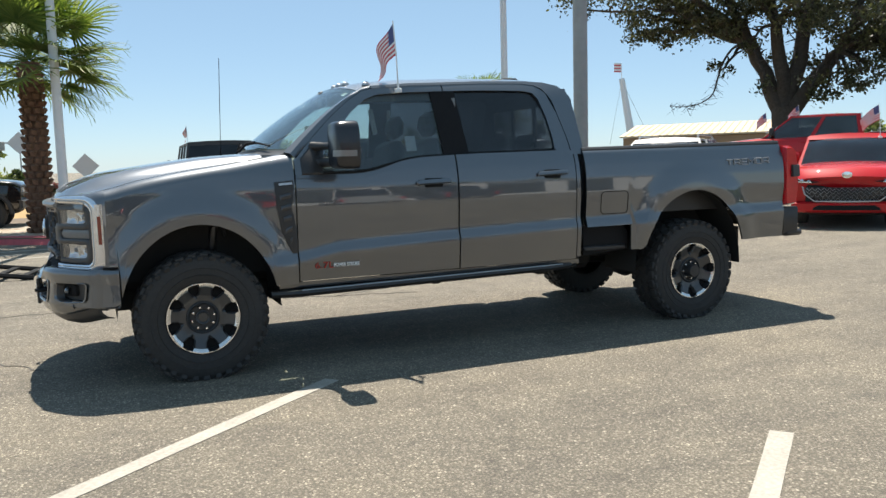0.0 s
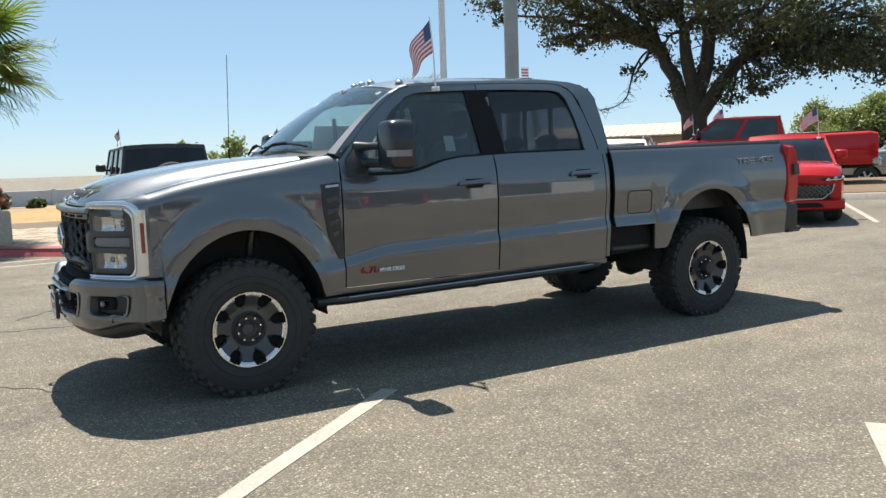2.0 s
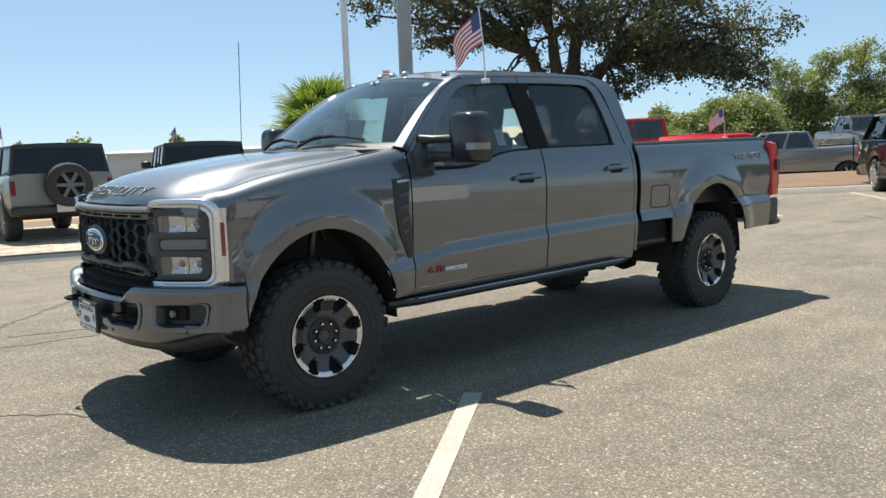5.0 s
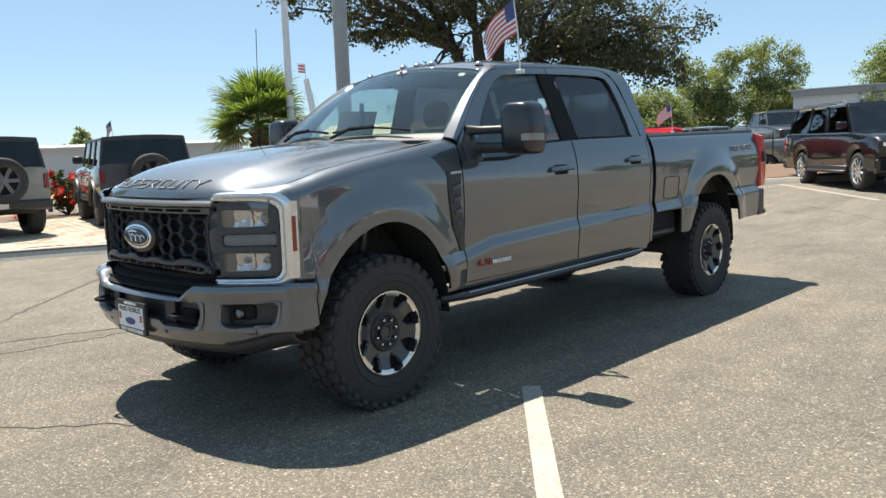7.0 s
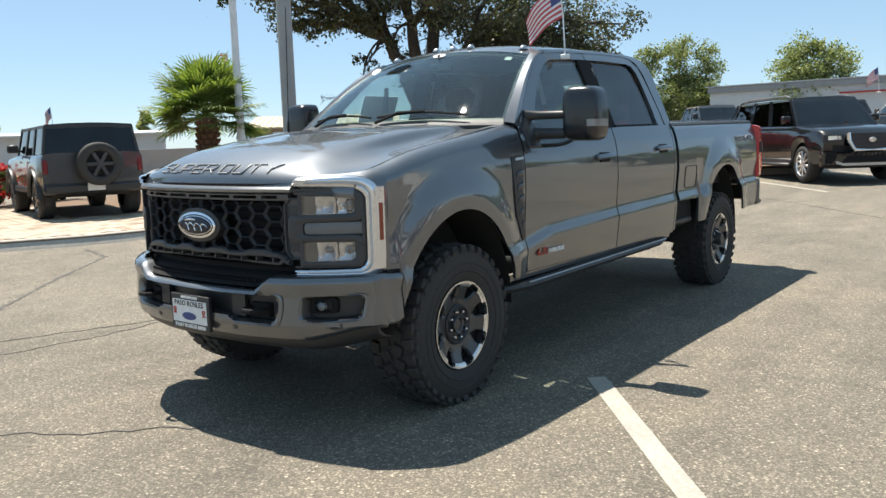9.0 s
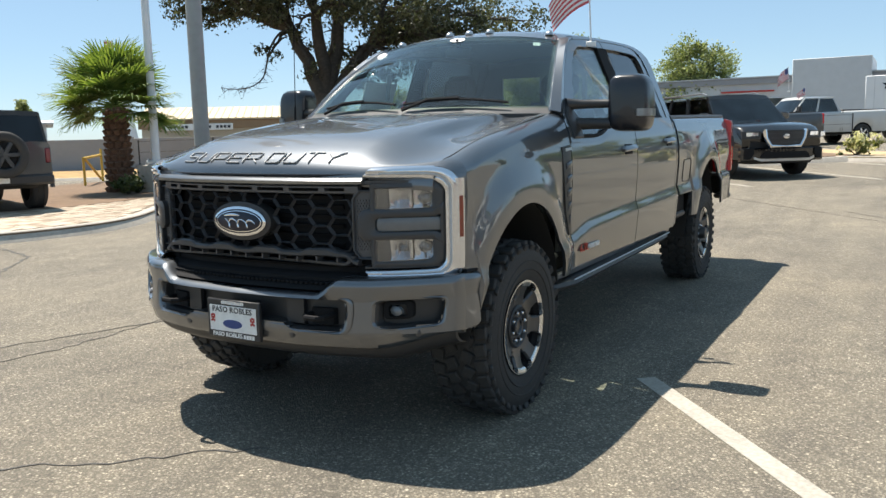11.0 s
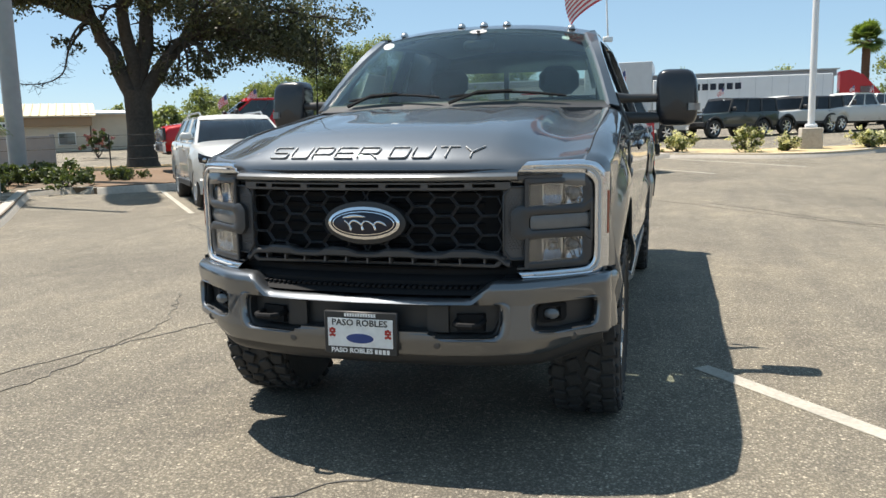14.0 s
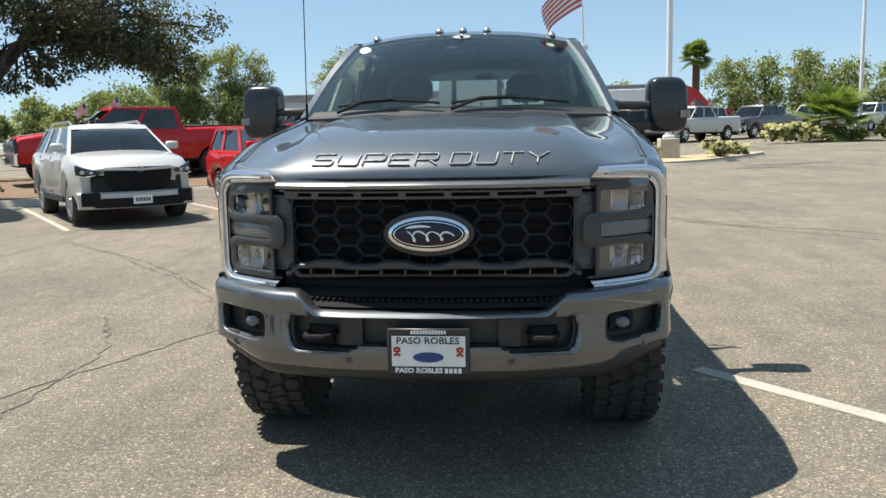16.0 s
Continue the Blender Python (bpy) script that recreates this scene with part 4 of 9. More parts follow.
def hood_point(u, y):
    """A point of the hood: u from 0 at the grille to 1 at the windscreen."""
    n = len(HOOD) - 1
    k = min(int(u * n), n - 1)
    t = u * n - k
    p0, p1, p2, p3 = (Vector(HOOD[max(0, min(n, k + d))]) for d in (-1, 0, 1, 2))
    x, z = 0.5 * ((2 * p1) + (p2 - p0) * t + (2 * p0 - 5 * p1 + 4 * p2 - p3) * t * t + (3 * p1 - p0 - 3 * p2 + p3) * t ** 3)
    front = 1 - soft((x + 0.87) / 1.2)
    x += (smooth_front(y) - smooth_front(0)) * front * 0.72 + 0.13 * (abs(y) / 0.85) ** 2 * soft((x - 0.0) / 0.5)
    edge = fender_top(x) + 0.052
    a = abs(y)
    dome = z - 0.020 * (a / 0.6) ** 2
    # a hollow beside the dome near the windscreen
    scoop = 0.026 * soft((a - 0.585) / 0.06) * soft((0.845 - a) / 0.16) * soft((x + 0.50) / 0.40) * soft((0.62 - x) / 0.18)
    w = soft((a - 0.50) / 0.33)
    zz = lerp(dome, min(edge, dome), w) - scoop
    # the dome's centre is sunk a little
    zz -= 0.008 * (1 - soft((a - 0.30) / 0.10)) * soft((x + 0.55) / 0.3)
    return Vector((x, y, zz))


b = B()
us = [k / 78 for k in range(79)]
ys = span(-0.848, 0.848, 84)
sheet(b, [[hood_point(u, y) for y in ys] for u in us], (0.004, 0, -0.018))
hood = part("hood", b, PAINT, truck)
b = B()
rows = [[(smooth_front(y) + 0.055 + dx, y, z) for y in span(-0.62, 0.62, 30)] for dx, z in ((-0.012, 1.222), (0.0, 1.200), (0.05, 1.19))]
sheet(b, rows, (0.02, 0, 0))
part("hood_lip", b, M["gunmetal"], truck)
# dark shut lines between hood and fenders
for s in (-1, 1):
    b = B()
    tube(b, [hood_point(u, s * 0.848) + Vector((0, s * 0.004, 0.001)) for u in span(0.10, 1.0, 40)], 0.0042, 6)
    part("hood_gap", b, M["matte"], hood)
# raised lettering along the hood's front
def hood_at_height(y, z):
    lo, hi = 0.0, 0.75
    for _ in range(24):
        mid = (lo + hi) / 2
        lo, hi = (mid, hi) if hood_point(mid, y).z < z else (lo, mid)
    return (lo + hi) / 2


STROKES = {
    "S": [[(1, 1), (0.08, 1), (0, 0.86), (0, 0.64), (0.08, 0.5), (0.92, 0.5), (1, 0.36), (1, 0.14), (0.92, 0), (0, 0)]],
    "U": [[(0, 1), (0, 0.14), (0.08, 0), (0.92, 0), (1, 0.14), (1, 1)]],
    "P": [[(0, 0), (0, 1), (0.92, 1), (1, 0.88), (1, 0.5), (0.92, 0.38), (0.05, 0.38)]],
    "E": [[(1, 1), (0, 1), (0, 0), (1, 0)], [(0.05, 0.5), (0.9, 0.5)]],
    "R": [[(0, 0), (0, 1), (0.92, 1), (1, 0.88), (1, 0.54), (0.92, 0.42), (0.05, 0.42)], [(0.62, 0.4), (1, 0)]],
    "D": [[(0.05, 0), (0.05, 1), (0.9, 1), (1, 0.86), (1, 0.14), (0.9, 0), (0.05, 0)]],
    "T": [[(0, 1), (1, 1)], [(0.5, 1), (0.5, 0)]],
    "Y": [[(0, 1), (0.5, 0.48), (1, 1)], [(0.5, 0.48), (0.5, 0)]],
}


def stamped(text, y_from, width):
    """Wide block letters stamped in the hood, drawn with flat raised strokes; their pale colour imitates sky-lit edges.
    """
    b = B()
    cell = width / len(text)
    for k, ch in enumerate(text):
        for line in STROKES[ch]:
            fine = []
            for (u0, v0), (u1, v1) in zip(line, line[1:]):
                m = max(1, int(math.hypot((u1 - u0) * 4, v1 - v0) / 0.25))
                fine += [(lerp(u0, u1, q / m), lerp(v0, v1, q / m)) for q in range(m)]
            fine.append(line[-1])
            pts = []
            for u, v in fine:
                y = y_from - (k + 0.06 + 0.80 * u + 0.10 * (v - 0.5)) * cell
                w = hood_at_height(y, 1.268 + 0.040 * v)
                pts.append(hood_point(w, y) + Vector((-0.0028, 0, 0.0028)))
            tube(b, pts, 0.0034, 6)
    return part("hood_lettering", b, M["letter_sheen"], hood, "raised lettering stamped in the paint, coloured pale for its sky-lit edges", 60)


STROKES["M"] = [[(0, 0), (0, 1), (0.5, 0.35), (1, 1), (1, 0)]]
STROKES["O"] = [[(0.08, 0), (0, 0.14), (0, 0.86), (0.08, 1), (0.92, 1), (1, 0.86), (1, 0.14), (0.92, 0), (0.08, 0)]]
b = B()
for k, ch in enumerate("TREMOR"):
    for line in STROKES[ch]:
        pts = []
        for u, v in line:
            x, z = 4.40 + 0.0825 * (k + 0.80 * u), 1.312 + 0.046 * v + 0.012 * (k / 6)
            pts.append((x, -(half(x, z) + 0.006), z))
        tube(b, pts, 0.0052, 6)
part("bed_lettering", b, M["greyletter"], truck, "grey block lettering on the bed side")
stamped("SUPER", 0.472, 0.515)
stamped("DUTY", -0.072, 0.395)

# cowl and wipers
b = B()
def ws(y, t):
    """A point of the windscreen, t from 0 at the cowl to 1 at the roof."""
    a = abs(y)
    y0 = y * lerp(1.0, 0.775, t)
    k = y / 0.86
    x = lerp(0.475 + 0.165 * k * k, 1.150 + 0.075 * k * k, t)
    z = lerp(1.520 - 0.008 * k * k, 1.995 - 0.055 * k * k, t) + 0.030 * math.sin(math.pi * t)
    return Vector((x, y0, z))


sheet(b, [[ws(y, t) for y in span(-0.835, 0.835, 24)] for t in span(0.02, 1.0, 14)], (0.004, 0, -0.003))
part("windscreen", b, M["glass_clear"], truck, "clear tinted windscreen")
b = B()
sheet(b, [[ws(y, 0.0) + Vector((dx, 0, dz)) for y in span(-0.85, 0.85, 24)] for dx, dz in ((-0.06, -0.030), (-0.01, -0.012), (0.03, 0.012))], (0, 0, -0.03))
part("cowl", b, M["plastic"], truck)
b = B()
rows = []
for t0, t1, y0, y1 in ((0.93, 1.0, -0.835, 0.835),):
    sheet(b, [[ws(y, t) + Vector((0.006, 0, -0.004)) for y in span(y0, y1, 24)] for t in (t0, 1.0)], (0.003, 0, -0.002))
part("windscreen_band", b, M["matte"], truck, "black ceramic band")
for y0, y1, ang in ((-0.62, 0.02, 1), (0.08, 0.66, 1)):
    b = B()
    tube(b, [ws(lerp(y0, y1, t), 0.025 + 0.075 * math.sin(math.pi * min(1, t * 1.0)) * 0.55) + Vector((-0.022, 0, 0.020)) for t in span(0, 1, 8)], 0.008, 6)
    tube(b, [ws(y1 if y0 < 0 else y1, 0.0) + Vector((-0.03, 0, 0.0)), ws(lerp(y0, y1, 0.75), 0.05) + Vector((-0.03, 0, 0.03)), ws(lerp(y0, y1, 0.45), 0.06) + Vector((-0.03, 0, 0.03))], 0.010, 6)
    part("wiper", b, M["matte"], truck)
# windscreen pillars
for s in (-1, 1):
    b = B()
    rows = []
    for t in span(-0.04, 1.0, 18):
        p = ws(s * 0.828, t)
        q = ws(s * 0.86, t)
        x = q.x + 0.055 + 0.02 * t
        z = curve_at(x, [(0.655, 1.44), (0.80, 1.592), (0.95, 1.735), (1.10, 1.857), (1.22, 1.930), (1.34, 1.962)]) + 0.004
        r = Vector((x, s * (cab(z) + 0.0), z))
        rows.append([p + Vector((0, 0, -0.002)), p + Vector((0.0, s * 0.012, 0.010)), (q + r) / 2 + Vector((-0.008, s * 0.012, 0.014)), r + Vector((-0.01, 0, 0.008)), r])
    sheet(b, rows, (0.012, -s * 0.03, -0.012))
    part("windscreen_pillar", b, PAINT, truck)


def roof_point(x, v):
    """v from -1 to 1 across the roof."""
    s = 1 if v > 0 else -1
    edge_z = curve_at(x, [(1.15, 1.925), (1.24, 1.945), (1.34, 1.972), (1.60, 1.994), (1.86, 2.004), (2.2, 2.018), (2.58, 2.024), (2.76, 2.016), (2.88, 1.990), (2.95, 1.940), (2.985, 1.880)])
    top = curve_at(x, [(1.15, 1.992), (1.24, 2.018), (1.36, 2.040), (1.60, 2.062), (2.0, 2.078), (2.45, 2.082), (2.70, 2.074), (2.86, 2.052), (2.95, 2.000), (2.99, 1.925)])
    a = abs(v)
    w = cab(edge_z)
    y = v * w
    z = edge_z + (top - edge_z) * (1 - a ** 2.6)
    x += 0.075 * (v * v) * soft((1.5 - x) / 0.3)
    return Vector((x, y, z))


b = B()
rx = [1.15, 1.18, 1.24, 1.30, 1.36, 1.45, 1.6, 1.8, 2.0, 2.2, 2.45, 2.6, 2.70, 2.80, 2.88, 2.92, 2.95, 2.97, 2.985]
rv = [math.sin(math.pi / 2 * k / 18) for k in range(-18, 19)]
sheet(b, [[roof_point(x, v) for v in rv] for x in rx], (0, 0, -0.03))
roof = part("roof", b, PAINT, truck)
# cab shell between the doors and the back window
for s in (-1, 1):
    b = B()
    outer = [(1.30, 1.972), (1.60, 1.996), (1.86, 2.006), (2.2, 2.020), (2.58, 2.026), (2.76, 2.018), (2.88, 1.992), (2.95, 1.942), (2.975, 1.88), (2.985, 1.77), (2.99, 1.60), (2.992, 1.44)]
    inner = [(1.30, 1.950), (1.60, 1.976), (1.86, 1.986), (2.2, 2.000), (2.56, 2.004), (2.67, 1.992), (2.73, 1.962), (2.772, 1.91), (2.80, 1.86), (2.832, 1.72), (2.866, 1.57), (2.880, 1.44)]
    band(b, outer, inner, lambda u, v, w, s=s: (u, s * (cab(v) + 0.004 - w), v), 0.035)
    side_panel(b, s, 2.880, 2.914, lambda x: 0.63, lambda x: 1.44, 16)
    part("cab_side", b, PAINT, truck)
    b = B()
    box(b, (2.905, s * 0.82 - 0.05, 0.62), (2.985, s * 0.82 + 0.05, 1.455), 0.0)
    part("cab_gap", b, M["matte"], truck)
# back of the cab with three panes
b = B()
def back(y, z):
    return Vector((lerp(2.985, 2.965, (z - 1.2) / 0.72), y, z))
ys = [-0.93, -0.86, -0.60, -0.56, -0.21, -0.17, 0.17, 0.21, 0.56, 0.60, 0.86, 0.93]
zs = [0.75, 1.38, 1.46, 1.84, 1.90, 1.97]
def bk(y, z):
    p = back(y, z)
    p.y = max(-cab(z) + 0.02, min(cab(z) - 0.02, y))
    return p
sheet(b, [[bk(y, z) for y in ys] for z in zs], (-0.02, 0, 0), skip=lambda i, j: i == 2 and j in (3, 5, 7))
back_wall = part("cab_back", b, PAINT, truck)
for y0, y1 in ((-0.56, -0.21), (-0.17, 0.17), (0.21, 0.56)):
    b = B()
    sheet(b, [[back(y, z) + Vector((0.004, 0, 0)) for y in (y0 - 0.01, y1 + 0.01)] for z in (1.45, 1.85)], (0.004, 0, 0))
    part("back_pane", b, M["glass_back"], back_wall, angle=0)
# five clearance lamps on the roof's front edge
for v in (-0.78, -0.21, 0.0, 0.21, 0.78):
    p = roof_point(1.27, v)
    b = B()
    lathe(b, [(0.034, 0.0), (0.032, 0.010), (0.024, 0.020), (0.010, 0.026), (0.001, 0.027)], 14, Matrix.Translation(p) @ pose(0, 0, 0, 90, 0, 0) @ Matrix.Diagonal((1.0, 1, 0.8, 1)))
    lp = part("clearance_lamp", b, M["satin"], truck, "small clear roof clearance lamp")
    b = B()
    lathe(b, [(0.018, 0.020), (0.012, 0.029), (0.001, 0.031)], 10, Matrix.Translation(p) @ pose(0, 0, 0, 90, 0, 0))
    part("lamp_dome", b, M["chrome"], lp)
b = B()
box(b, (2.70, -0.13, 2.065), (2.84, 0.13, 2.105), 0.015)
part("brake_lamp", b, M["matte"], truck)
# whip aerial on the passenger's fender
b = B()
tube(b, [(0.42, 0.80, 1.47), (0.425, 0.80, 1.56)], 0.007, 6)
tube(b, [(0.425, 0.80, 1.56), (0.45, 0.80, 2.32)], 0.0028, 5)
part("aerial", b, M["matte"], truck)

# stickers
b = B()
sheet(b, [[ws(y, t) + Vector((0.012, 0, -0.004)) for y in (-0.70, -0.645)] for t in (0.86, 0.93)], (0.001, 0, 0))
part("sticker", b, M["paper"], truck)
b = B()
sheet(b, [[(x, cab(z) - 0.032, z) for x in (1.16, 1.55)] for z in (1.50, 1.62, 1.745)], (0, -0.001, 0))
part("window_sheet", b, M["paper"], truck, "white price sheet behind the side glass")
b = B()
sheet(b, [[(x, -cab(z) + 0.032, z) for x in (1.505, 1.585)] for z in (1.49, 1.60)], (0, 0.001, 0))
part("window_sticker", b, M["greyletter"], truck)
b = B()
lathe(b, [(0.036, 0.0), (0.034, 0.001)], 18, Matrix.Translation(ws(0.74, 0.86) + Vector((0.0, 0, 0.004))) @ look((0, 0, 0), (-0.6, 0, 0.75)) @ pose(0, 0, 0, 90, 0, 0), caps=True)
part("round_sticker", b, M["paper"], truck)
b = B()
lathe(b, [(0.055, 0.0), (0.052, 0.003)], 24, Matrix.Translation(ws(0.0, 0.94) + Vector((-0.004, 0, 0.004))) @ look((0, 0, 0), (-0.6, 0, 0.75)) @ pose(0, 0, 0, 90, 0, 0) @ Matrix.Diagonal((1.0, 1, 0.38, 1)), caps=True)
part("oval_decal", b, M["greyletter"], truck)


# ---- front: grille, lamps, bumper ----
def on_front(y, z, out=0.0):
    return Vector((smooth_front(y) - out, y, z))


def along(pts, n):
    """A polyline cut into n even steps."""
    P = [Vector(p) for p in pts]
    cum = [0.0]
    for a, c in zip(P, P[1:]):
        cum.append(cum[-1] + (c - a).length)
    out = []
    for k in range(n + 1):
        d = cum[-1] * k / n
        i = max(0, min(len(P) - 2, next((j for j in range(len(P) - 1) if cum[j + 1] >= d), len(P) - 2)))
        out.append(P[i].lerp(P[i + 1], (d - cum[i]) / max(1e-9, cum[i + 1] - cum[i])))
    return out


def rounded(poly, r, n=4):
    """A polygon with its corners rounded."""
    m = len(poly)
    out = []
    for i in range(m):
        p0, p1, p2 = (Vector(poly[k % m]) for k in (i - 1, i, i + 1))
        a, c = p0 - p1, p2 - p1
        q = min(r, a.length * 0.45, c.length * 0.45)
        a, c = p1 + a.normalized() * q, p1 + c.normalized() * q
        for k in range(n + 1):
            t = k / n
            out.append((1 - t) ** 2 * a + 2 * t * (1 - t) * p1 + t * t * c)
    return out


def front_frame(bm, outer, inner, s, out, depth, lip=0.006):
    """A raised closed frame between two rounded outlines of as many points, on the truck's front."""
    m = len(outer)
    rings = []
    for t, w in ((0.0, out - depth), (0.0, out - lip), (lip / 0.03, out), (1 - lip / 0.03, out), (1.0, out - lip), (1.0, out - depth)):
        rings.append([on_front(s * lerp(o[0], i[0], t), lerp(o[1], i[1], t), w) for o, i in zip(outer, inner)])
    quad_rows(bm, rings, closed_u=True)


b = B()
sheet(b, [[(smooth_front(y) + 0.11, y, z) for y in span(-0.66, 0.66, 24)] for z in (0.78, 1.0, 1.20)], (0.02, 0, 0))
grille = part("grille", b, M["matte"], truck, "black honeycomb grille")
# radiator shutters behind the honeycomb
for k in range(6):
    z = 0.90 + 0.042 * k
    b = B()
    sheet(b, [[on_front(y, zz, w) for y in span(-0.46, 0.46, 16)] for zz, w in ((z, -0.100), (z + 0.016, -0.090), (z + 0.020, -0.100))], (0.01, 0, 0))
    part("shutter", b, M["matte"], grille)

# honeycomb: six-sided rings in columns on either side of the middle
b = B()
HC, HH, FL, HW = 0.0903, 0.0385, 0.031, 0.0583
for s in (-1, 1):
    for c in range(6):
        yc = 0.0452 + HC * c
        for r in range(5):
            zc = (1.079 if c % 2 else 1.1175) - 2 * HH * r
            hexa = [(yc + HW, zc), (yc + FL, zc + HH), (yc - FL, zc + HH), (yc - HW, zc), (yc - FL, zc - HH), (yc + FL, zc - HH)]
            hexa = [(max(0.0, min(0.545, y)), max(0.895, min(1.148, z))) for y, z in hexa]
            if max(p[0] for p in hexa) - min(p[0] for p in hexa) < 0.03 or max(p[1] for p in hexa) - min(p[1] for p in hexa) < 0.02:
                continue
            my, mz = sum(p[0] for p in hexa) / 6, sum(p[1] for p in hexa) / 6
            ins = [(my + (y - my) * 0.91, mz + (z - mz) * 0.875) for y, z in hexa]
            mid = [((a[0] + q[0]) / 2, (a[1] + q[1]) / 2) for a, q in zip(hexa, ins)]
            rows = [[on_front(s * p[0], p[1], w) for p in ring] for ring, w in ((hexa, -0.026), (hexa, -0.020), (mid, -0.012), (ins, -0.018), (ins, -0.028))]
            quad_rows(b, rows, closed_u=True)
part("grille_honeycomb", b, M["honeycomb"], grille, "", 30)
# upper bright bar, slotted bar and lower frame
b = B()
sheet(b, [[on_front(y, z, w) for y in span(-0.605, 0.605, 48)] for z, w in ((1.209, -0.012), (1.206, 0.006), (1.196, 0.016), (1.184, 0.014), (1.178, 0.0), (1.176, -0.03))], (0.03, 0, 0))
part("grille_bar", b, M["barmetal"], grille, "dark satin upper grille bar")
b = B()
sheet(b, [[on_front(y, z, w) for y in span(-0.575, 0.575, 40)] for z, w in ((1.176, -0.02), (1.172, -0.012), (1.166, -0.012), (1.152, -0.012), (1.143, -0.014), (1.138, -0.04))], (0.03, 0, 0), skip=lambda i, j: i == 2 and j % 6 in (0, 1, 2, 3, 4) and 1 < j < 38)
part("slotted_bar", b, M["honeycomb"], grille)
b = B()
rows = []
for dz, w in ((0.0, -0.035), (0.002, -0.006), (-0.006, 0.004), (-0.022, 0.004), (-0.028, -0.004), (-0.030, -0.04)):
    row = []
    for y in span(-0.575, 0.575, 92):
        a = abs(y)
        tooth = 0.007 * max(-1.0, min(1.0, 2.2 * math.sin((a - 0.06) * 2 * math.pi / 0.27)))
        foot = -0.034 * soft((a - 0.515) / 0.055)
        row.append(on_front(y, 0.900 + dz + foot + (tooth if dz > -0.02 else tooth * 0.3), w))
    rows.append(row)
sheet(b, rows, (0.03, 0, 0))
part("lower_grille_bar", b, M["bezel"], grille, "dark satin wavy bar")
b = B()
slot_out = rounded([(-0.565, 0.880), (0.565, 0.880), (0.535, 0.834), (-0.535, 0.834)], 0.02)
slot_in = rounded([(-0.535, 0.872), (0.535, 0.872), (0.515, 0.851), (-0.515, 0.851)], 0.008)
front_frame(b, slot_out, slot_in, 1, -0.002, 0.04)
part("lower_grille_frame", b, M["bezel"], grille)
for k in range(-5, 6):
    b = B()
    p = on_front(0.095 * k, 0.862, -0.018)
    box(b, p - Vector((0.004, 0.004, 0.014)), p + Vector((0.04, 0.004, 0.014)), 0.001)
    part("lower_rib", b, M["honeycomb"], grille)
b = B()
sheet(b, [[on_front(y, z, w) for y in span(-0.545, 0.545, 30)] for z, w in ((0.834, -0.03), (0.820, -0.06), (0.800, -0.06), (0.790, -0.03), (0.780, -0.012), (0.766, -0.012), (0.760, -0.04))], (0.03, 0, 0))
part("lower_lip", b, M["matte"], grille)


# oval badge
def oval(bm, ry, rz, w0, w1, inset=0.0):
    seg = 40
    rows = [[Vector((smooth_front(0) - w, (ry - i) * math.cos(2 * math.pi * k / seg), 1.014 + (rz - i) * math.sin(2 * math.pi * k / seg))) for k in range(seg)] for w, i in ((w0, 0.0), (w1 - 0.004, 0.0), (w1, 0.006 + inset))]
    vs = quad_rows(bm, rows, closed_u=True)
    bm.faces.new(vs[-1])


b = B()
oval(b, 0.172, 0.086, -0.06, 0.006, 0.012)
badge = part("oval_badge", b, M["plastic"], grille, "chrome-ringed dark blue oval badge")
b = B()
oval(b, 0.152, 0.066, 0.0, 0.018)
part("badge_rim", b, M["chrome"], badge)
b = B()
oval(b, 0.143, 0.058, 0.0, 0.0195)
part("badge_inlay", b, M["blue"], badge)
b = B()
oval(b, 0.136, 0.0525, 0.0, 0.0205)
part("badge_ring", b, M["chrome"], badge)
b = B()
oval(b, 0.1325, 0.0495, 0.0, 0.0212)
part("badge_face", b, M["blue"], badge)
# a plain flowing shape in place of the maker's script
b = B()
FX = smooth_front(0) - 0.0222
top_line = [Vector((FX, -lerp(-0.085, 0.010, t), 1.036 + 0.008 * math.sin(2.6 * t))) for t in span(0, 1, 8)]
tube(b, top_line, [0.002, 0.004, 0.006, 0.006, 0.006, 0.006, 0.005, 0.004, 0.002], 6)
wave = [Vector((FX, -(lerp(-0.080, 0.085, t) + 0.014 * math.sin(20 * t)), 1.006 + 0.020 * math.cos(20 * t + 0.4) * (1 - 0.25 * t))) for t in span(0, 1, 60)]
tube(b, wave, [0.0022 + 0.0022 * abs(math.sin(15.5 * t)) for t in span(0, 1, 60)], 6)
part("badge_script", b, M["chrome"], badge)

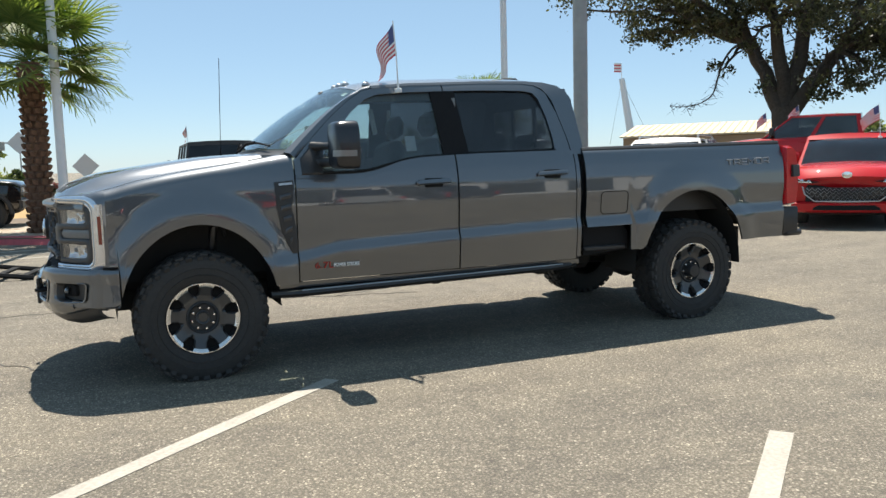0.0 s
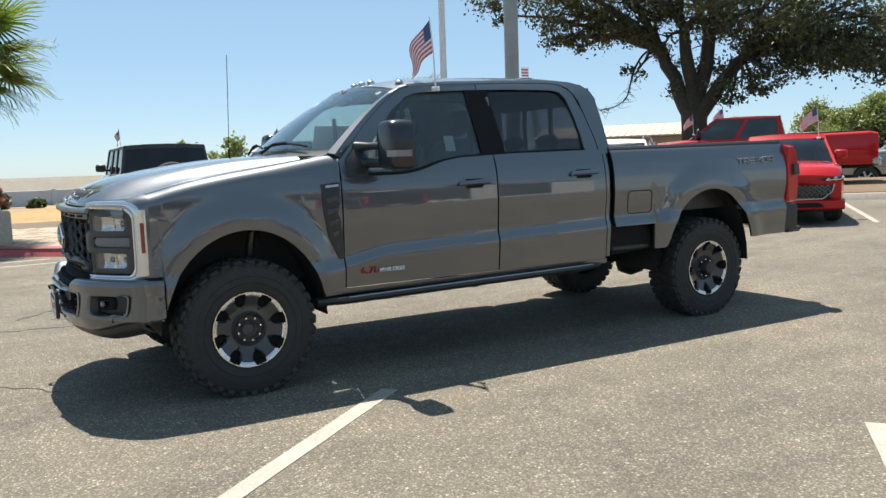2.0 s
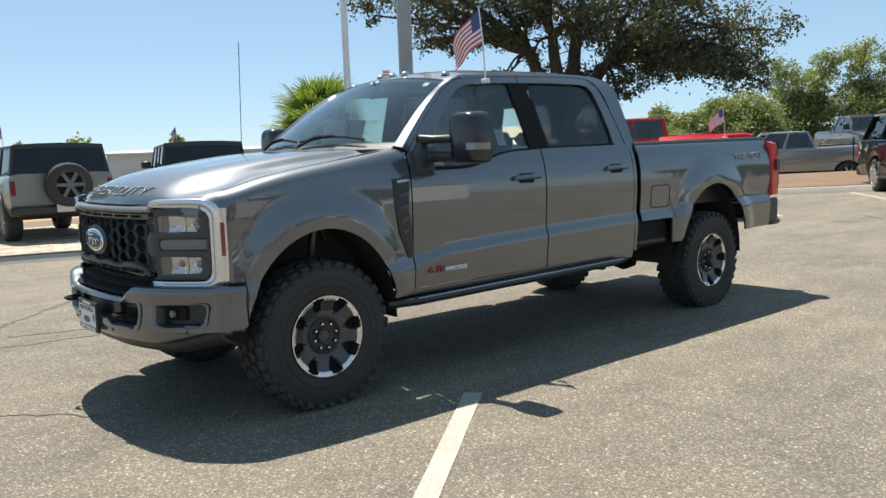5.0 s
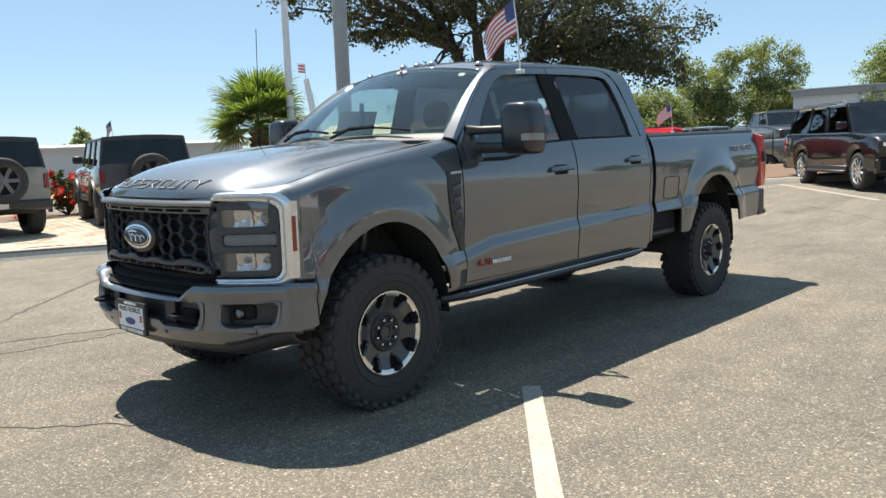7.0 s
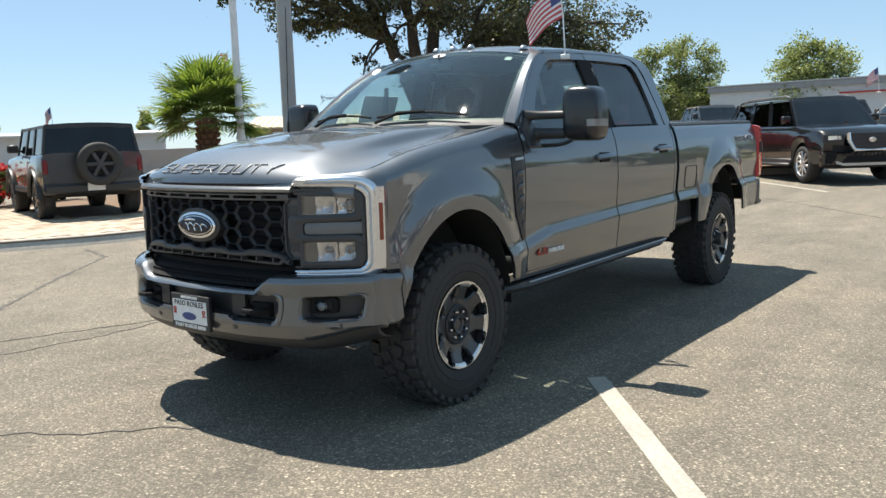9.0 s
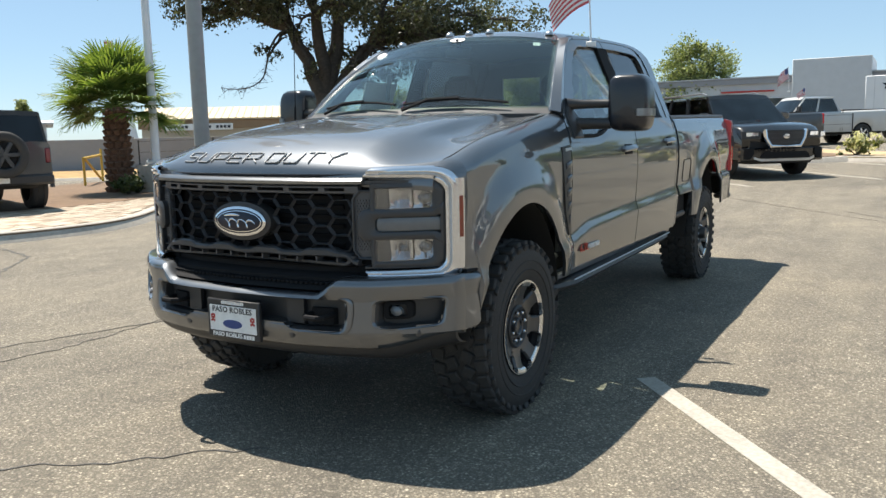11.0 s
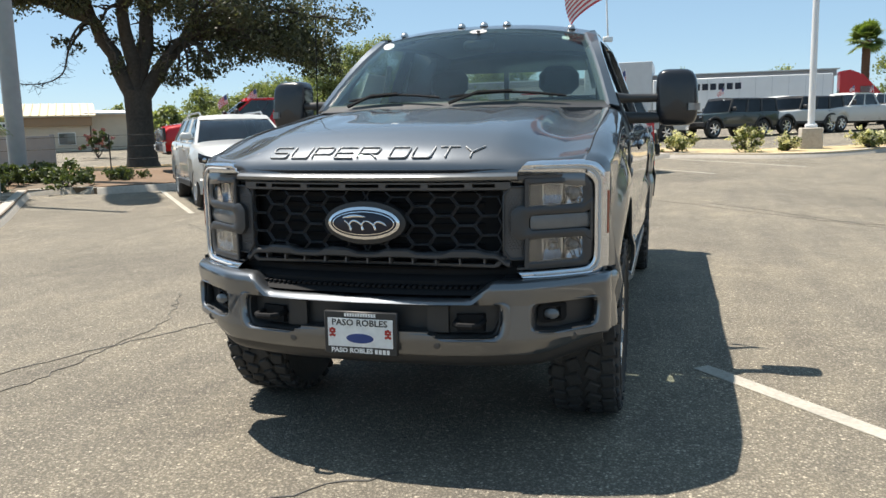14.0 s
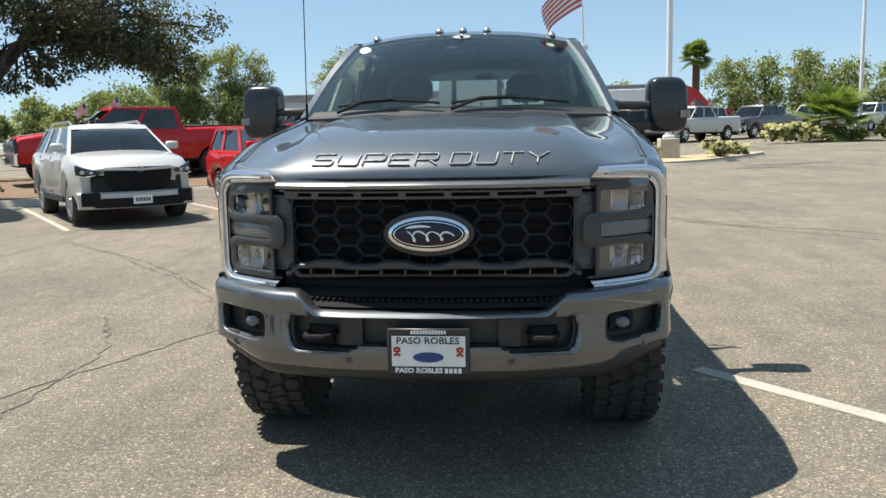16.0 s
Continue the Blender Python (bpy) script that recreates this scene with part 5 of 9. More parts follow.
LENS = ((1.070, 1.162), (0.854, 0.955))
for s in (-1, 1):
    b = B()
    sheet(b, [[on_front(s * y, z, -0.055) for y in span(0.545, 0.93, 16)] for z in (0.80, 1.0, 1.23)], (0.02, 0, 0))
    lamp_m = part("headlight", b, M["matte"], truck, "stacked headlight in a bright C-shaped surround")
    # bright C-shaped surround, wrapped round the corner; its ends are cut aslant
    outer = [(0.640, 1.251), (0.72, 1.254), (0.83, 1.254), (0.88, 1.248), (0.906, 1.232), (0.924, 1.205), (0.931, 1.17), (0.931, 1.0), (0.931, 0.845), (0.925, 0.812), (0.910, 0.792), (0.89, 0.784), (0.80, 0.783), (0.72, 0.784), (0.634, 0.786)]
    inner = [(0.602, 1.206), (0.69, 1.202), (0.79, 1.199), (0.834, 1.193), (0.862, 1.178), (0.876, 1.156), (0.880, 1.13), (0.880, 1.0), (0.880, 0.880), (0.875, 0.848), (0.862, 0.828), (0.840, 0.820), (0.77, 0.819), (0.69, 0.819), (0.607, 0.820)]
    outer, inner = [(p.x, p.y) for p in spline(outer, 3)], [(p.x, p.y) for p in spline(inner, 3)]
    b = B()
    rows = []
    for (oy, oz), (iy, iz) in zip(outer, inner):
        row = []
        for t, w in ((0.0, -0.035), (0.02, -0.004), (0.08, 0.006), (0.22, 0.012), (0.34, 0.013), (0.40, 0.007), (0.48, 0.007), (0.54, 0.016), (0.70, 0.018), (0.84, 0.012), (0.94, 0.0), (1.0, -0.02)):
            y, z = lerp(iy, oy, t), lerp(iz, oz, t)
            x = (front_x(y - 0.012) + front_x(y) + front_x(min(y + 0.012, 0.958))) / 3
            row.append((x - w, s * y, z))
        rows.append(row)
    sheet(b, rows, (0.015, 0, 0))
    part("lamp_surround", b, M["lampbright"], lamp_m, "bright C-shaped lamp surround", 45)
    b = B()
    sheet(b, [[(x, s * y, z) for x, y in ((-0.616, 0.916), (-0.606, 0.928), (-0.598, 0.9335), (-0.584, 0.9370), (-0.570, 0.9372), (-0.566, 0.932))] for z in (0.815, 0.83, 0.95, 1.06, 1.18, 1.20)], (0, -s * 0.006, 0))
    part("lamp_side", b, M["lampbright"], lamp_m, "bright side of the lamp surround")
    # the light guide along the surround's inner side
    b = B()
    tube(b, [((front_x(y) - 0.0125), s * y, z) for y, z in [(lerp(i[0], o[0], 0.44), lerp(i[1], o[1], 0.44)) for i, o in zip(inner, outer)][2:-2]], 0.0055, 6)
    part("light_guide", b, M["paleletter"], lamp_m, "milky light guide")
    b = B()
    sheet(b, [[(x, s * y, z) for x, y in ((-0.604, 0.926), (-0.602, 0.9335), (-0.597, 0.9365), (-0.584, 0.9395), (-0.580, 0.936))] for z in span(0.95, 1.125, 6)], (0, -s * 0.006, 0))
    part("side_marker", b, M["amber"], lamp_m, "amber side marker")
    # dark bezel: a frame round each lens, and a bracket that closes round the middle bar
    for (z0, z1), dz0, dz1 in zip(LENS, (0.016, 0.030), (0.026, 0.016)):
        b = B()
        cut = 0.030
        o = rounded([(0.628, z0 - dz0), (0.852, z0 - dz0), (0.876, z0 - dz0 + cut), (0.876, z1 + dz1 - cut), (0.852, z1 + dz1), (0.628, z1 + dz1)], 0.014)
        i = rounded([(0.646, z0), (0.822, z0), (0.838, z0 + 0.020), (0.838, z1 - 0.012), (0.826, z1), (0.646, z1)], 0.006)
        front_frame(b, o, i, s, 0.004, 0.05)
        part("lamp_bezel", b, M["bezel"], lamp_m)
    b = B()
    o = rounded([(0.604, 0.944), (0.850, 0.944), (0.878, 0.915), (0.878, 1.105), (0.850, 1.078), (0.604, 1.078), (0.580, 1.052), (0.580, 0.970)], 0.012)
    i = rounded([(0.660, 0.979), (0.846, 0.979), (0.866, 0.968), (0.866, 1.052), (0.846, 1.042), (0.660, 1.042), (0.646, 1.030), (0.646, 0.991)], 0.006)
    front_frame(b, o, i, s, 0.008, 0.05)
    part("lamp_bracket", b, M["bezel"], lamp_m)
    for z0, z1, ya, yb in ((1.178, 1.200, 0.600, 0.872), (0.822, 0.836, 0.600, 0.872)):
        b = B()
        sheet(b, [[on_front(s * y, z, w) for y in span(ya, yb, 12)] for z, w in ((z0, -0.03), (z0 + 0.003, -0.006), (z1 - 0.003, -0.006), (z1, -0.03))], (0.03, 0, 0))
        part("lamp_bezel", b, M["bezel"], lamp_m)
    for n, (z0, z1) in enumerate(LENS):
        b = B()
        sheet(b, [[on_front(s * y, z, -0.004) for y in span(0.644, 0.840, 8)] for z in (z0 - 0.002, (z0 + z1) / 2, z1 + 0.002)], (0.003, 0, 0))
        lens = part("lamp_lens", b, M["lens"], lamp_m, "clear lamp lens", angle=0)
        # three reflector cells: a ribbed one, a plain bowl and a narrow dark one
        for y0, y1, ribs in ((0.690, 0.765, 5), (0.771, 0.836, 0)):
            b = B()
            rows = []
            for v in span(0.03, 0.97, 8):
                row = []
                for u in span(0.0, 1.0, 24):
                    dep = 0.010 + 0.034 * math.sin(math.pi * min(0.98, max(0.02, u))) ** 0.7 * math.sin(math.pi * v) ** 0.6
                    dep += 0.009 * math.cos(2 * math.pi * ribs * u) * (1.0 - 0.6 * v) if ribs else 0.010 * abs(math.sin(7 * u + 5 * v))
                    row.append(on_front(s * lerp(y0, y1, u), lerp(z0, z1, v), -dep))
                rows.append(row)
            sheet(b, rows, (0.004, 0, 0))
            part("reflector", b, M["reflector"], lens, angle=25)
        b = B()
        sheet(b, [[on_front(s * y, z, -0.02) for y in (0.646, 0.668, 0.690)] for z in (z0, z1)], (0.03, 0, 0))
        part("lens_cheek", b, M["bezel"], lens)
        for yc, rr in ((0.802, 0.026),) if n == 0 else ((0.728, 0.017), (0.804, 0.020)):
            b = B()
            p = on_front(s * yc, lerp(z0, z1, 0.52), -0.046)
            lathe(b, [(rr, 0.0), (rr * 0.95, 0.016), (rr * 0.6, 0.025), (0.001, 0.028)], 16, Matrix.Translation(p) @ pose(0, 0, 0, 0, 0, 90))
            part("projector", b, M["lens_dark"], lens, "round projector lens")
    b = B()
    sheet(b, [[on_front(s * y, z, w) for y in span(0.650, 0.874, 10)] for z, w in ((0.975, -0.03), (0.982, -0.012), (1.010, -0.004), (1.038, -0.012), (1.044, -0.03))], (0.02, 0, 0))
    part("lamp_bar", b, M["lamp_bar"], lamp_m, "grey light bar")
    # six-sided perforated cheek between grille and lamp
    cheek_out = [(0.634, 1.152), (0.576, 1.152), (0.549, 1.118), (0.549, 0.902), (0.576, 0.866), (0.634, 0.866)]
    b = B()
    sheet(b, [[on_front(s * y, z, -0.028) for y in (0.545, 0.59, 0.64)] for z in (0.862, 1.0, 1.154)], (0.02, 0, 0))
    for i in range(19):
        for j in range(5):
            y, z = 0.560 + 0.0125 * j + (0.006 if i % 2 else 0), 0.905 + 0.0115 * i
            p = on_front(s * y, z, -0.026)
            box(b, p - Vector((0.002, 0.0042, 0.0035)), p + Vector((0.003, 0.0042, 0.0035)))
    cheek = part("grille_cheek", b, M["honeycomb"], grille)
    b = B()
    tube(b, [on_front(s * y, z, -0.018) for y, z in cheek_out], 0.0055, 6)
    part("cheek_rim", b, M["bezel"], cheek)
    b = B()
    sheet(b, [[on_front(s * y, z, 0.0) for y in span(0.58, 0.90, 10)] for z in (0.755, 0.784)], (0.03, 0, 0))
    part("lamp_sill", b, M["plastic"], lamp_m)


# front bumper
def bump_x(y):
    return smooth_front(y * 0.985) - 0.055


def bump_top(y):
    return lerp(0.724, 0.790, soft((abs(y) - 0.41) / 0.12))


def lean_back(z):
    """The bumper's face leans back a little towards its top."""
    return 0.085 * (z - 0.628)


BY = span(-0.953, 0.953, 190)
BZ = [(0.480, -0.07), (0.484, -0.03), (0.494, -0.004), (0.515, 0.008), (0.540, 0.013)] + [(z, 0.014 - lean_back(z)) for z in span(0.555, 0.700, 12)]


def bump_pt(y, k):
    t = bump_top(y)
    if k < len(BZ):
        z, w = BZ[k]
        e = soft((abs(y) - 0.66) / 0.28)
        z += (0.060, 0.060, 0.052, 0.040, 0.022)[k] * e if k < 5 else 0.0
    else:
        dz, w = ((-0.034, 0.024), (-0.016, 0.020), (-0.004, 0.006), (0.002, -0.020), (0.003, -0.06))[k - len(BZ)]
        z = max(t + dz, 0.704 + 0.004 * (k - len(BZ)))
    return Vector((bump_x(y) - w, y, z))


POCKETS = [rounded([(-0.556, 0.700), (0.556, 0.700), (0.562, 0.64), (0.545, 0.566), (0.315, 0.566), (0.275, 0.586), (-0.275, 0.586), (-0.315, 0.566), (-0.545, 0.566), (-0.562, 0.64)], 0.04)]
for s in (-1, 1):
    POCKETS.append(rounded([(s * 0.662, 0.698), (s * 0.905, 0.700), (s * 0.895, 0.592), (s * 0.735, 0.578), (s * 0.658, 0.590)], 0.028))
NK = len(BZ) + 5
b = B()


def in_pocket(i, j):
    p = [bump_pt(BY[j], i), bump_pt(BY[j + 1], i + 1)]
    c = ((p[0].y + p[1].y) / 2, (p[0].z + p[1].z) / 2)
    return any(inside(c, [(q.x, q.y) for q in poly]) for poly in POCKETS)


sheet(b, [[bump_pt(y, k) for y in BY] for k in range(NK)], (0.022, 0, 0), skip=lambda i, j: 4 <= i < len(BZ) and in_pocket(i, j))
for s in (-1, 1):  # the ends run back to the wheel openings
    ends = [bump_pt(s * 0.953, k) for k in range(NK)]
    bulge = [0.8 * max(-0.03, bump_x(0.953) - p.x) for p in ends]
    sheet(b, [[p, Vector((lerp(p.x, -0.50, 0.35), s * (0.955 + 0.8 * g), p.z)), Vector((lerp(p.x, -0.50, 0.7), s * (0.958 + g), p.z)), Vector((-0.498, s * (0.958 + g), p.z + (0.012 if p.z < 0.6 else 0.0)))] for p, g in zip(ends, bulge)], (0, -s * 0.02, 0))
bumper = part("front_bumper", b, PAINT, truck)
# rolled edge and dark tray of each pocket
for n, poly in enumerate(POCKETS):
    b = B()
    m = [(sum(q.x for q in poly) / len(poly)), 0.64]
    ring = lambda k, dep: [Vector((bump_x(q.x) + dep + lean_back(q.y), m[0] + (q.x - m[0]) * (1 + k * (0.35 if n == 0 else 1.0)), m[1] + (q.y - m[1]) * (1 + k))) for q in poly]
    vs = quad_rows(b, [ring(0.16, -0.010), ring(0.10, -0.0175), ring(0.02, -0.0165), ring(-0.04, -0.008), ring(-0.07, 0.010)], closed_u=True)
    rim = part("pocket_rim", b, PAINT, bumper, "", 60)
    b = B()
    vs = quad_rows(b, [ring(-0.05, 0.002), ring(-0.09, 0.004), ring(-0.12, 0.030), ring(-0.16, 0.050)], closed_u=True)
    part("pocket_tray", b, M["plastic"], rim, "black plastic pocket lining", 60)
for s in (-1, 1):
    b = B()
    top = bump_pt(s * 0.953, NK - 3)
    tube(b, [(top.x + 0.005, s * 0.948, top.z + 0.012), (lerp(top.x, -0.5, 0.5), s * 0.954, top.z + 0.012), (-0.50, s * 0.956, top.z + 0.012)], 0.008, 6)
    part("bumper_seam", b, M["matte"], bumper)
    b = B()  # plain panels at either side of the plate
    sheet(b, [[Vector((bump_x(s * y) + w, s * y, z)) for y in span(0.26, 0.345, 4)] for z, w in ((0.575, 0.045), (0.585, 0.022), (0.690, 0.022), (0.700, 0.045))], (0.02, 0, 0))
    part("pocket_panel", b, M["plastic"], bumper)
b = B()
sheet(b, [[Vector((bump_x(y) + 0.052, y, z)) for y in span(-0.94, 0.94, 40)] for z in (0.53, 0.63, 0.725)], (0.02, 0, 0))
part("bumper_recess", b, M["plastic"], bumper)
b = B()
sheet(b, [[Vector((bump_x(y) + dx, y, z)) for y in span(-0.60, 0.60, 30)] for z, dx in ((0.735, 0.015), (0.752, 0.04), (0.756, 0.10), (0.80, 0.12))], (0.02, 0, 0))
for k in range(42):
    y = -0.492 + k * 0.024
    p = Vector((bump_x(y) + 0.062, y, 0.760))
    box(b, p - Vector((0.026, 0.007, 0.006)), p + Vector((0.026, 0.007, 0.005)), 0.002)
part("step_pad", b, M["matte"], bumper, "black textured step pad")
b = B()
sheet(b, [[Vector((bump_x(y) + dx, y, z + 0.055 * soft((abs(y) - 0.66) / 0.28))) for y in span(-0.92, 0.92, 40)] for z, dx in ((0.495, 0.03), (0.46, 0.04), (0.435, 0.07), (0.42, 0.12))], (0.02, 0, 0))
part("air_dam", b, M["plastic"], bumper)
for s in (-1, 1):
    b = B()
    tube(b, [Vector((bump_x(0.42 * s) + dx, s * y, 0.628)) for y, dx in ((0.375, 0.05), (0.38, -0.030), (0.40, -0.05), (0.455, -0.05), (0.475, -0.030), (0.48, 0.05))], 0.012, 8)
    part("tow_hook", b, M["matte"], bumper, "black steel tow hook")
    b = B()
    sheet(b, [[Vector((bump_x(s * y) + w, s * y, z)) for y, w in ((0.372, 0.044), (0.378, 0.030), (0.478, 0.030), (0.484, 0.044))] for z in (0.585, 0.655)], (0.02, 0, 0))
    part("hook_bezel", b, M["matte"], bumper)
    # fog lamp: a small clear lamp in a sunken dark housing
    b = B()
    p = Vector((bump_x(0.735 * s) + 0.012, s * 0.735, 0.650))
    fog_o = rounded([(0.685, 0.612), (0.785, 0.612), (0.785, 0.688), (0.685, 0.688)], 0.02)
    fog_i = rounded([(0.703, 0.624), (0.767, 0.624), (0.767, 0.676), (0.703, 0.676)], 0.014)
    quad_rows(b, [[Vector((bump_x(s * q[0]) + w, s * q[0], q[1])) for q in ring] for ring, w in ((fog_o, 0.05), (fog_o, 0.030), (fog_i, 0.024), (fog_i, 0.05))], closed_u=True)
    fog = part("fog_lamp", b, M["matte"], bumper)
    b = B()
    lathe(b, [(0.026, 0.0), (0.025, 0.014), (0.018, 0.020), (0.001, 0.023)], 20, Matrix.Translation(p + Vector((0.012, 0, 0))) @ pose(0, 0, 0, 0, 0, 90) @ Matrix.Diagonal((1.15, 1, 0.85, 1)))
    part("fog_lens", b, M["lens_dark"], fog, "clear round fog lens")
    for yy, zz in ((0.308, 0.540), (0.815, 0.556)):
        b = B()
        lathe(b, [(0.016, -0.004), (0.016, 0.001), (0.0125, 0.0015), (0.012, 0.004), (0.008, 0.005)], 14, Matrix.Translation(Vector((bump_x(s * yy) - 0.013, s * yy, zz))) @ pose(0, 0, 0, 0, 0, 90), caps=True)
        part("parking_sensor", b, M["gunmetal"], bumper)

# dealer plate in a black frame
b = B()
px = bump_x(0) - 0.022
box(b, (px - 0.010, -0.155, 0.492), (px + 0.012, 0.155, 0.668), 0.004)
plate_t = part("plate_frame", b, M["plastic"], bumper, "black plate frame with white lettering")
b = B()
box(b, (px - 0.013, -0.138, 0.524), (px - 0.008, 0.138, 0.640), 0.001)
dealer = part("dealer_plate", b, M["paper"], plate_t, "white dealer plate")
FACE = pose(0, 0, 0, 90, 0, -90)
words("PASO ROBLES", 0.036, 0.0006, M["plastic"], plate_t, Matrix.Translation((px - 0.0135, 0.002, 0.622)) @ FACE, "plate_lettering", 0.235, 0.0007)
words("PASO ROBLES", 0.026, 0.0006, M["letter"], plate_t, Matrix.Translation((px - 0.0105, 0.037, 0.5075)) @ FACE, "frame_lettering", 0.178, 0.0010)
for zc, w, hgt, n in ((0.654, 0.135, 0.013, 12), (0.5075, 0.25, 0.018, 15)):
    for k in range(n):
        if n == 15 and k < 11:
            continue
        b = B()
        y = w / 2 - (k + 0.5) * w / n
        box(b, (px - 0.012, y - w / n * 0.36, zc - hgt / 2), (px - 0.009, y + w / n * 0.36, zc + hgt / 2))
        part("letter_bar", b, M["letter"], plate_t)
b = B()
seg = 28
for ry, rz, w in ((0.066, 0.026, 0.0142), (0.058, 0.020, 0.0150)):
    vs = [b.verts.new((px - w, ry * math.cos(2 * math.pi * k / seg), 0.560 + rz * math.sin(2 * math.pi * k / seg))) for k in range(seg)]
    b.faces.new(vs).material_index = 0 if w < 0.0145 else 1
part("plate_oval", b, [M["letter"], M["plateblue"]], plate_t, angle=0)
for s in (-1, 1):
    b = B()
    for k in range(9):
        y, z = s * 0.118 + (k % 3 - 1) * 0.008, 0.592 - (k // 3) * 0.012 + (k % 2) * 0.004
        lathe(b, [(0.006, 0.0), (0.004, 0.002)], 8, Matrix.Translation((px - 0.0135, y, z)) @ pose(0, 0, 0, 0, 0, 90), caps=True)
    part("grape_mark", b, M["redletter"], plate_t)


# ---- wheels ----
def wheel_meshes():
    R, W = 0.432, 0.30
    out = {}
    b = B()
    prof = [(0.235, -0.135), (0.262, -0.148), (0.30, -0.155), (0.345, -0.157), (0.385, -0.150), (0.410, -0.135), (0.418, -0.115), (0.420, 0.0), (0.418, 0.115), (0.410, 0.135), (0.385, 0.150), (0.345, 0.157), (0.30, 0.155), (0.262, 0.148), (0.235, 0.135)]
    lathe(b, prof, 72)
    for r, a in ((0.335, -0.158), (0.292, -0.157)):
        lathe(b, [(r - 0.004, a + 0.003), (r, a - 0.002), (r + 0.004, a + 0.003)], 72)
    out["tyre"] = mesh_of(b, M["rubber"], "tyre")
    b = B()
    rnd = random.Random(4)
    n = 34
    for k in range(n):
        a0 = 360 * k / n
        for row, (y0, y1, shift, skew) in enumerate(((-0.142, -0.082, 0.0, 10), (-0.072, -0.012, 0.5, -24), (0.012, 0.072, 0.0, 24), (0.082, 0.142, 0.5, -10))):
            m = pose(0, 0, 0, 0, -(a0 + shift * 360 / n), 0) @ Matrix.Translation((0.424, (y0 + y1) / 2, 0)) @ pose(0, 0, 0, skew, 0, 0)
            box(b, (-0.016, -(y1 - y0) / 2, -0.029), (0.013 if abs(y0 + y1) < 0.1 else 0.008, (y1 - y0) / 2, 0.029), 0.005, m)
        for s2 in (-1, 1):  # shoulder lugs on the side wall
            m = pose(0, 0, 0, 0, -(a0 + (0.25 if s2 < 0 else 0.7) * 360 / n), 0) @ Matrix.Translation((0.398, s2 * 0.147, 0)) @ pose(0, 0, 0, 0, 0, s2 * 24)
            box(b, (-0.034, -0.008, -0.022 + 0.006 * (k % 2)), (0.018, 0.008, 0.020), 0.004, m)
    out["tread"] = mesh_of(b, M["rubber"], "tread", 0)
    b = B()
    lathe(b, [(0.232, -0.140), (0.238, -0.146), (0.240, -0.140), (0.234, -0.12), (0.215, -0.10), (0.205, 0.05), (0.235, 0.14)], 48)
    lathe(b, [(0.225, -0.085), (0.10, -0.075), (0.02, -0.07)], 32)
    out["barrel"] = mesh_of(b, M["matte"], "barrel")
    # one wide spoke with its bright end, one of eight; pockets stay open between them
    def pol(r, a, y):
        return Vector((r * math.cos(radians(a)), y, r * math.sin(radians(a))))
    b = B()
    grid = []
    for r, ha, y in ((0.100, 22.5, -0.100), (0.128, 22.5, -0.106), (0.150, 21.0, -0.110), (0.158, 15.5, -0.114), (0.185, 13.2, -0.122), (0.212, 12.2, -0.134)):
        row = [pol(r, a * ha, y) for a in (-1.0, -0.78, 0.0, 0.78, 1.0)]
        if r > 0.13:
            row[0].y += 0.012
            row[-1].y += 0.012
        grid.append(row)
    sheet(b, grid, (0, 0.03, 0))
    out["spoke"] = mesh_of(b, M["wheelgrey"], "spoke", 30)
    b = B()
    grid = [[pol(r, a, y) for a in span(-ha, ha, 8)] for r, ha, y in ((0.206, 11.6, -0.136), (0.214, 12.6, -0.142), (0.228, 13.4, -0.144), (0.231, 22.5, -0.145), (0.238, 22.5, -0.144))]
    sheet(b, grid, (0, 0.02, 0))
    out["rim_segment"] = mesh_of(b, M["machined"], "rim_segment", 30)
    b = B()
    lathe(b, [(0.108, -0.090), (0.108, -0.108), (0.100, -0.114), (0.092, -0.108), (0.085, -0.095), (0.03, -0.092)], 40)
    out["hub_ring"] = mesh_of(b, M["plastic"], "hub_ring")
    b = B()
    lathe(b, [(0.0115, -0.088), (0.0115, -0.112), (0.007, -0.120), (0.001, -0.121)], 6)
    out["lug_nut"] = mesh_of(b, M["chrome"], "lug_nut", 30)
    b = B()
    lathe(b, [(0.046, -0.088), (0.046, -0.112), (0.041, -0.117), (0.034, -0.114), (0.030, -0.106), (0.001, -0.106)], 28)
    out["centre_cap"] = mesh_of(b, M["gunmetal"], "centre_cap")
    b = B()
    lathe(b, [(0.058, -0.088), (0.056, -0.150), (0.048, -0.166), (0.001, -0.168)], 28)
    out["axle_hub"] = mesh_of(b, M["plastic"], "axle_hub")
    b = B()
    lathe(b, [(0.17, 0.02), (0.17, -0.0), (0.06, -0.0)], 32)
    out["brake_disc"] = mesh_of(b, M["satin"], "brake_disc")
    return out


WM = wheel_meshes()


